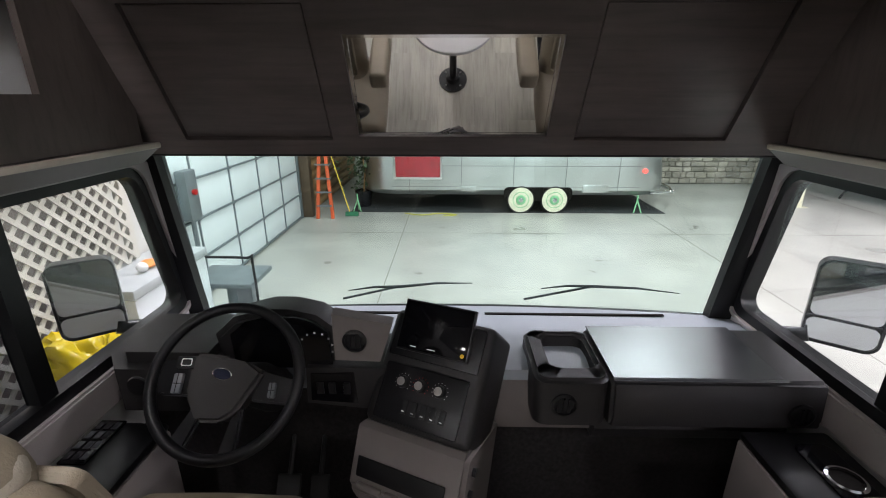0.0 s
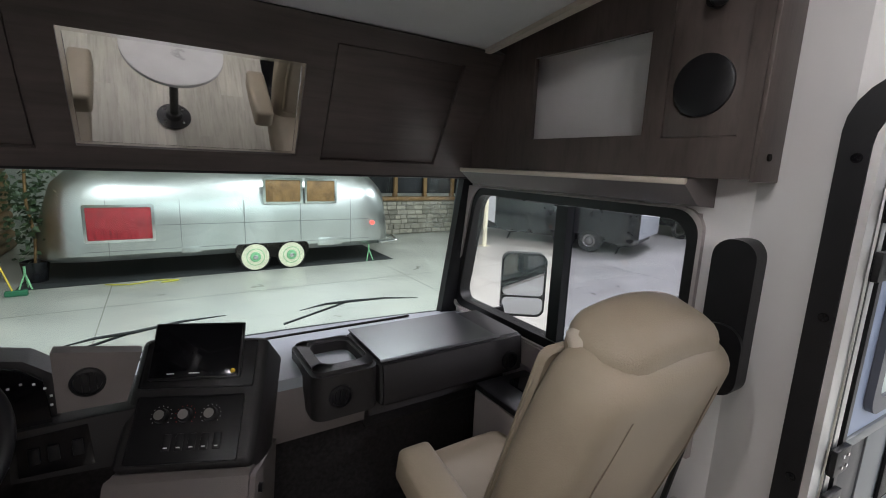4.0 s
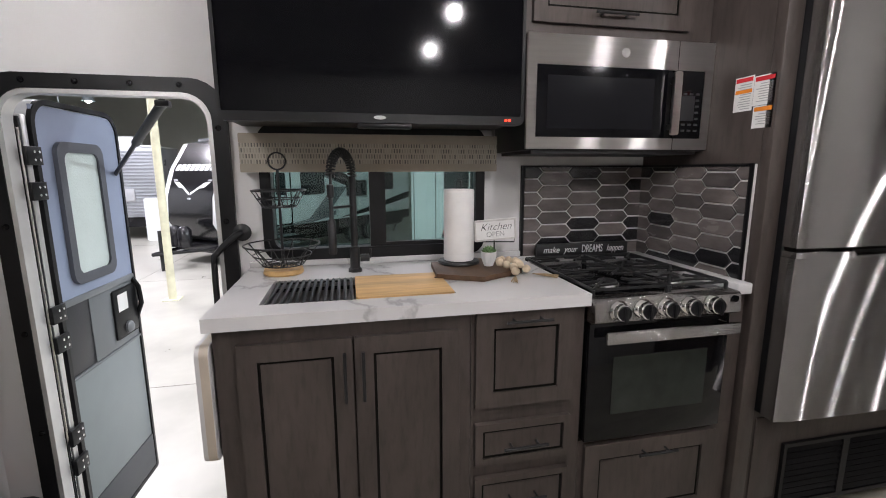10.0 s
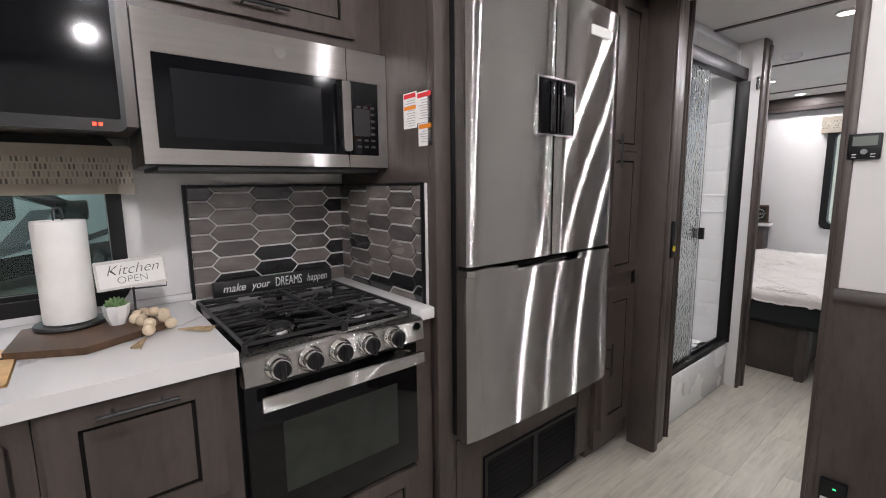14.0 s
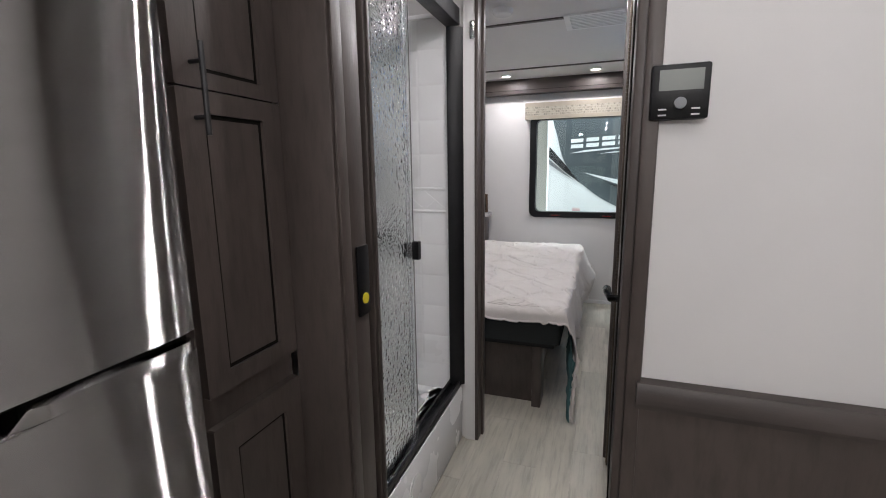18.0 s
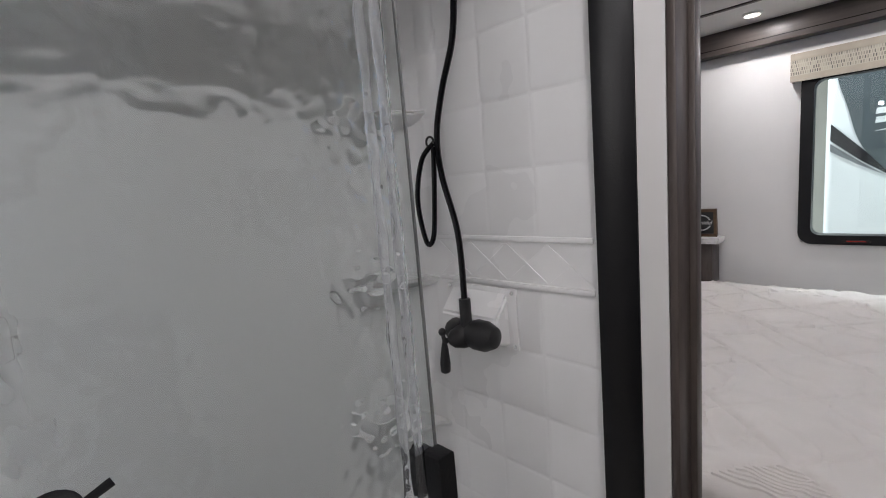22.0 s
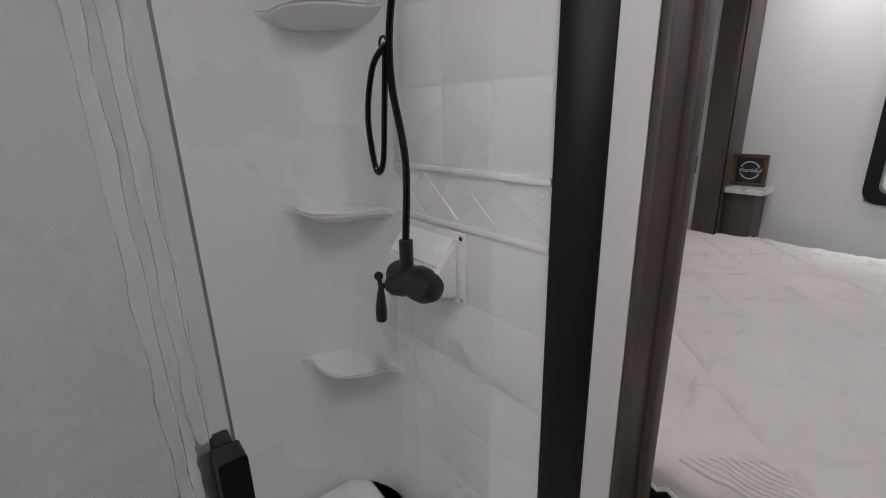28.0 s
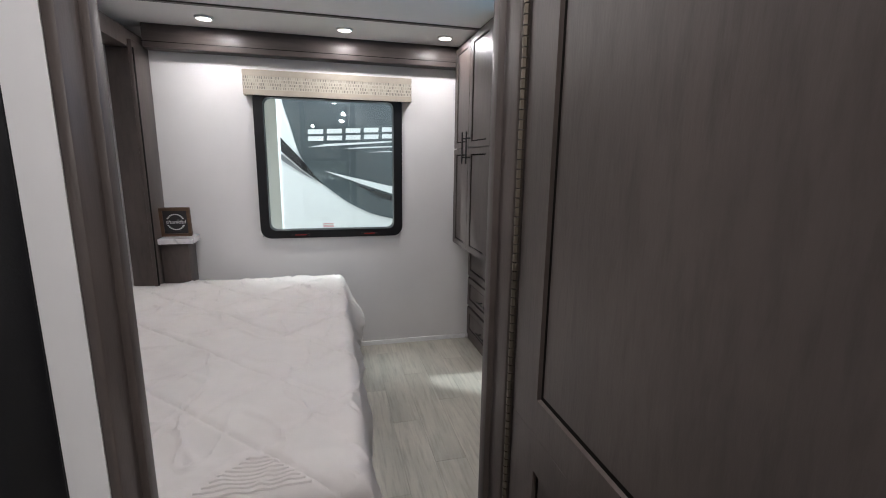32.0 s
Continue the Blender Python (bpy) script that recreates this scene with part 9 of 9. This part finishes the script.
        P("lamp_housing", box(B(), -0.58, -0.36, -length - 0.014, -length - 0.001, 0.98, 1.055, 0.01), RVBLACK)
        for x in (-0.72, -1.2):
            P("panel_seam", box(B(), x, x + 0.02, -length - 0.006, -length - 0.001, zlo + 0.15, zhi - 0.05), RVGREY)
    return t


def place(x, y, heading):
    """Nose at x, y on the hall floor; heading in degrees, 0 points to +y."""
    return Matrix.Translation((x, y, ZG)) @ Matrix.Rotation(radians(heading), 4, "Z")


trailer(place(11.7, 2.85, 51), "white travel trailer with black graphics and a black front cap", 8.5, door_at=-1.35)
trailer(place(14.6, -6.5, 244.5), "white trailer seen from behind with a roof ladder", 7.0, cap="white", ladder=True, lettering=2.0)
trailer(place(10.9, 13.2, 20.5), "white travel trailer parked across the aisle with dark skirts", 5.5, cap="white", swoosh=False, lettering=3.2, skirt=1.05)
for x, y in ((8.35, 2.31), (8.63, 11.03)):
    t = thing("hall_post", "cream steel roof post", "post", (x, y, ZG))
    part("shaft", cyl(B(), (x, y, ZG), (x, y, 7), 0.07, n=14), CREAMT, t)
    part("base_plate", box(B(), x - 0.14, x + 0.14, y - 0.14, y + 0.14, ZG, ZG + 0.015), CREAMT, t)
solid("hanging_banner", box(B(), 9.0, 9.02, -3.0, 1.6, 2.25, 4.0), mat("navy_cloth", (0.012, 0.02, 0.07), 0.8, bump=0.1), "dark navy banner hanging from the hall roof", "banner")
# lit tubes of the hall's lamps
for x, y, hz in ((17.5, 7.6, 3.75), (11.5, -1.0, 5.0), (15.0, 7.2, 2.9), (10.5, 11.0, 5.0), (13.0, 2.0, 5.0)):
    t = thing("high_bay_lamp", "bright high-bay lamp under the hall roof", "lamp", (x, y, hz), "high-bay lamps")
    part("shade", lathe(B(), [(0.06, 0.3), (0.2, 0.02), (0.21, 0.0), (0.19, 0.0), (0.05, 0.28)], (x, y, hz)), GALV, t)
    part("bulb", ball(B(), (x, y, hz + 0.04), 0.1), glow("high_bay_glow", (0.95, 1, 0.98), 18), t)
    part("rod", cyl(B(), (x, y, hz + 0.29), (x, y, 6.99), 0.012, n=6), GALV, t)

# grey ribbed trailer far across the hall
RIB = mat("ribbed_grey_metal", (0.36, 0.38, 0.41), 0.3, 0.4, var=0.06, scale=2, bump=0)
t = thing("ribbed_trailer", "grey trailer with horizontally ribbed metal siding and white roof unit", "trailer", (18, 8, ZG))
part("body", box(B(), 17.02, 19.4, 5.6, 11.5, -0.25, 2.2, 0.02), RIB, t)
for k in range(20):
    part("siding_rib", tube(B(), [(17.02, 5.62, -0.15 + k * 0.115), (17.02, 11.48, -0.15 + k * 0.115)], 0.035, 6), RIB, t)
part("roof_rail", box(B(), 16.98, 19.44, 5.56, 11.54, 2.201, 2.26, 0.01), RVWHITE, t)
part("roof_unit", box(B(), 17.6, 18.4, 6.4, 7.3, 2.261, 2.6, 0.08, 3), RVWHITE, t)
part("hatch", box(B(), 16.95, 17.0, 6.3, 7.1, 0.3, 0.75, 0.02), RVPALE, t)
part("skirt", box(B(), 17.1, 19.3, 5.7, 11.4, -0.6, -0.251), RVBLACK, t)
for y in (8.6, 9.45):
    w_ = part("wheel", lathe(B(), [(0.18, 0), (0.34, 0.0), (0.36, 0.03), (0.36, 0.19), (0.18, 0.22)], None, 24, Matrix.Translation((17.25, y, ZG + 0.36)) @ Matrix.Rotation(radians(-90), 4, "Y")), RUBBER, t)
    part("rim", cyl(B(), (17.06, y, ZG + 0.36), (17.03, y, ZG + 0.36), 0.2, n=20), SATIN, w_)
t = thing("leaning_panel", "white rounded slide-out panel standing in the hall", "panel", (16.0, 5.6, ZG))
part("board", turn(prism(B(), rr(-0.36, 0.36, 0.0, 1.5, 0.08), "x", 0.0, 0.06), Matrix.Translation((16.6, 5.55, ZG))), RVWHITE, t)

# dark front cap behind the rear window
DARKCAP = mat("dark_metallic_cap", (0.075, 0.095, 0.105), 0.3, 0.35, 0.12, 1.5, bump=0, coat=0.3)
t = thing("parked_motorhome", "dark grey and white trailer cap close behind the rear window", "trailer", (0, -10, ZG))
part("cap", box(B(), -2.2, 0.535, -11.5, -9.36, ZG + 0.6, 2.9, 0.06, 3), RVWHITE, t)
edge_ = [(p.x, p.z) for p in smooth_path([(0.50, 0, 2.3), (0.459, 0, 2.013), (0.395, 0, 1.789), (0.305, 0, 1.464), (0.151, 0, 1.233), (0.016, 0, 1.099), (-0.292, 0, 0.882), (-0.74, 0, 0.725), (-2.1, 0, 0.5)], 5)]
part("dark_field", prism(B(), edge_ + [(-2.1, 2.6), (0.51, 2.6)], "y", -9.36, -9.352), DARKCAP, t)
part("black_swoosh", prism(B(), [(0.50, 1.647), (0.50, 1.497), (0.286, 1.299), (0.05, 1.12), (0.15, 1.235), (0.265, 1.385)], "y", -9.3515, -9.347), RVBLACK, t)
part("grey_swoosh", prism(B(), [(0.50, 1.47), (0.50, 1.40), (0.30, 1.265), (0.13, 1.165), (0.286, 1.285)], "y", -9.3515, -9.349), RVGREY, t)
part("white_blade", prism(B(), [(0.043, 1.286), (-0.764, 1.101), (-0.95, 1.06), (-0.95, 0.975), (-0.766, 1.013), (-0.424, 1.12)], "y", -9.3515, -9.347), RVWHITE, t)
part("black_band", prism(B(), [(-0.30, 1.135), (-0.425, 1.095), (-0.753, 0.992), (-0.95, 0.95), (-0.95, 0.85), (-0.6, 0.98)], "y", -9.3515, -9.3475), RVBLACK, t)
for k in range(6):
    x, z = 0.21 - k * 0.205, 1.612 + k * 0.012
    for dz in (0.0, 0.075):
        part("letter_bar", prism(B(), [(x, z + dz), (x - 0.006, z + dz + 0.05), (x - 0.17, z + dz + 0.056), (x - 0.164, z + dz + 0.006)], "y", -9.3515, -9.346), RVWHITE, t)
for x0, z, dz in ((0.218, 1.543, 0.1), (-0.163, 1.531, 0.05), (-0.431, 1.499, 0.02)):
    part("pin_line", prism(B(), [(x0, z), (-1.0, z + dz), (-1.0, z + dz + 0.012), (x0 - 0.2, z + dz * 0.3 + 0.012)], "y", -9.3515, -9.348), RVWHITE, t)
# unseen bluish fill light, added to brighten the cap outside the rear window
area("rear_cap_fill", pose(-0.3, -8.3, 4.6, 20), 2.0, 1.0, 230, (0.86, 1.0, 1.06))
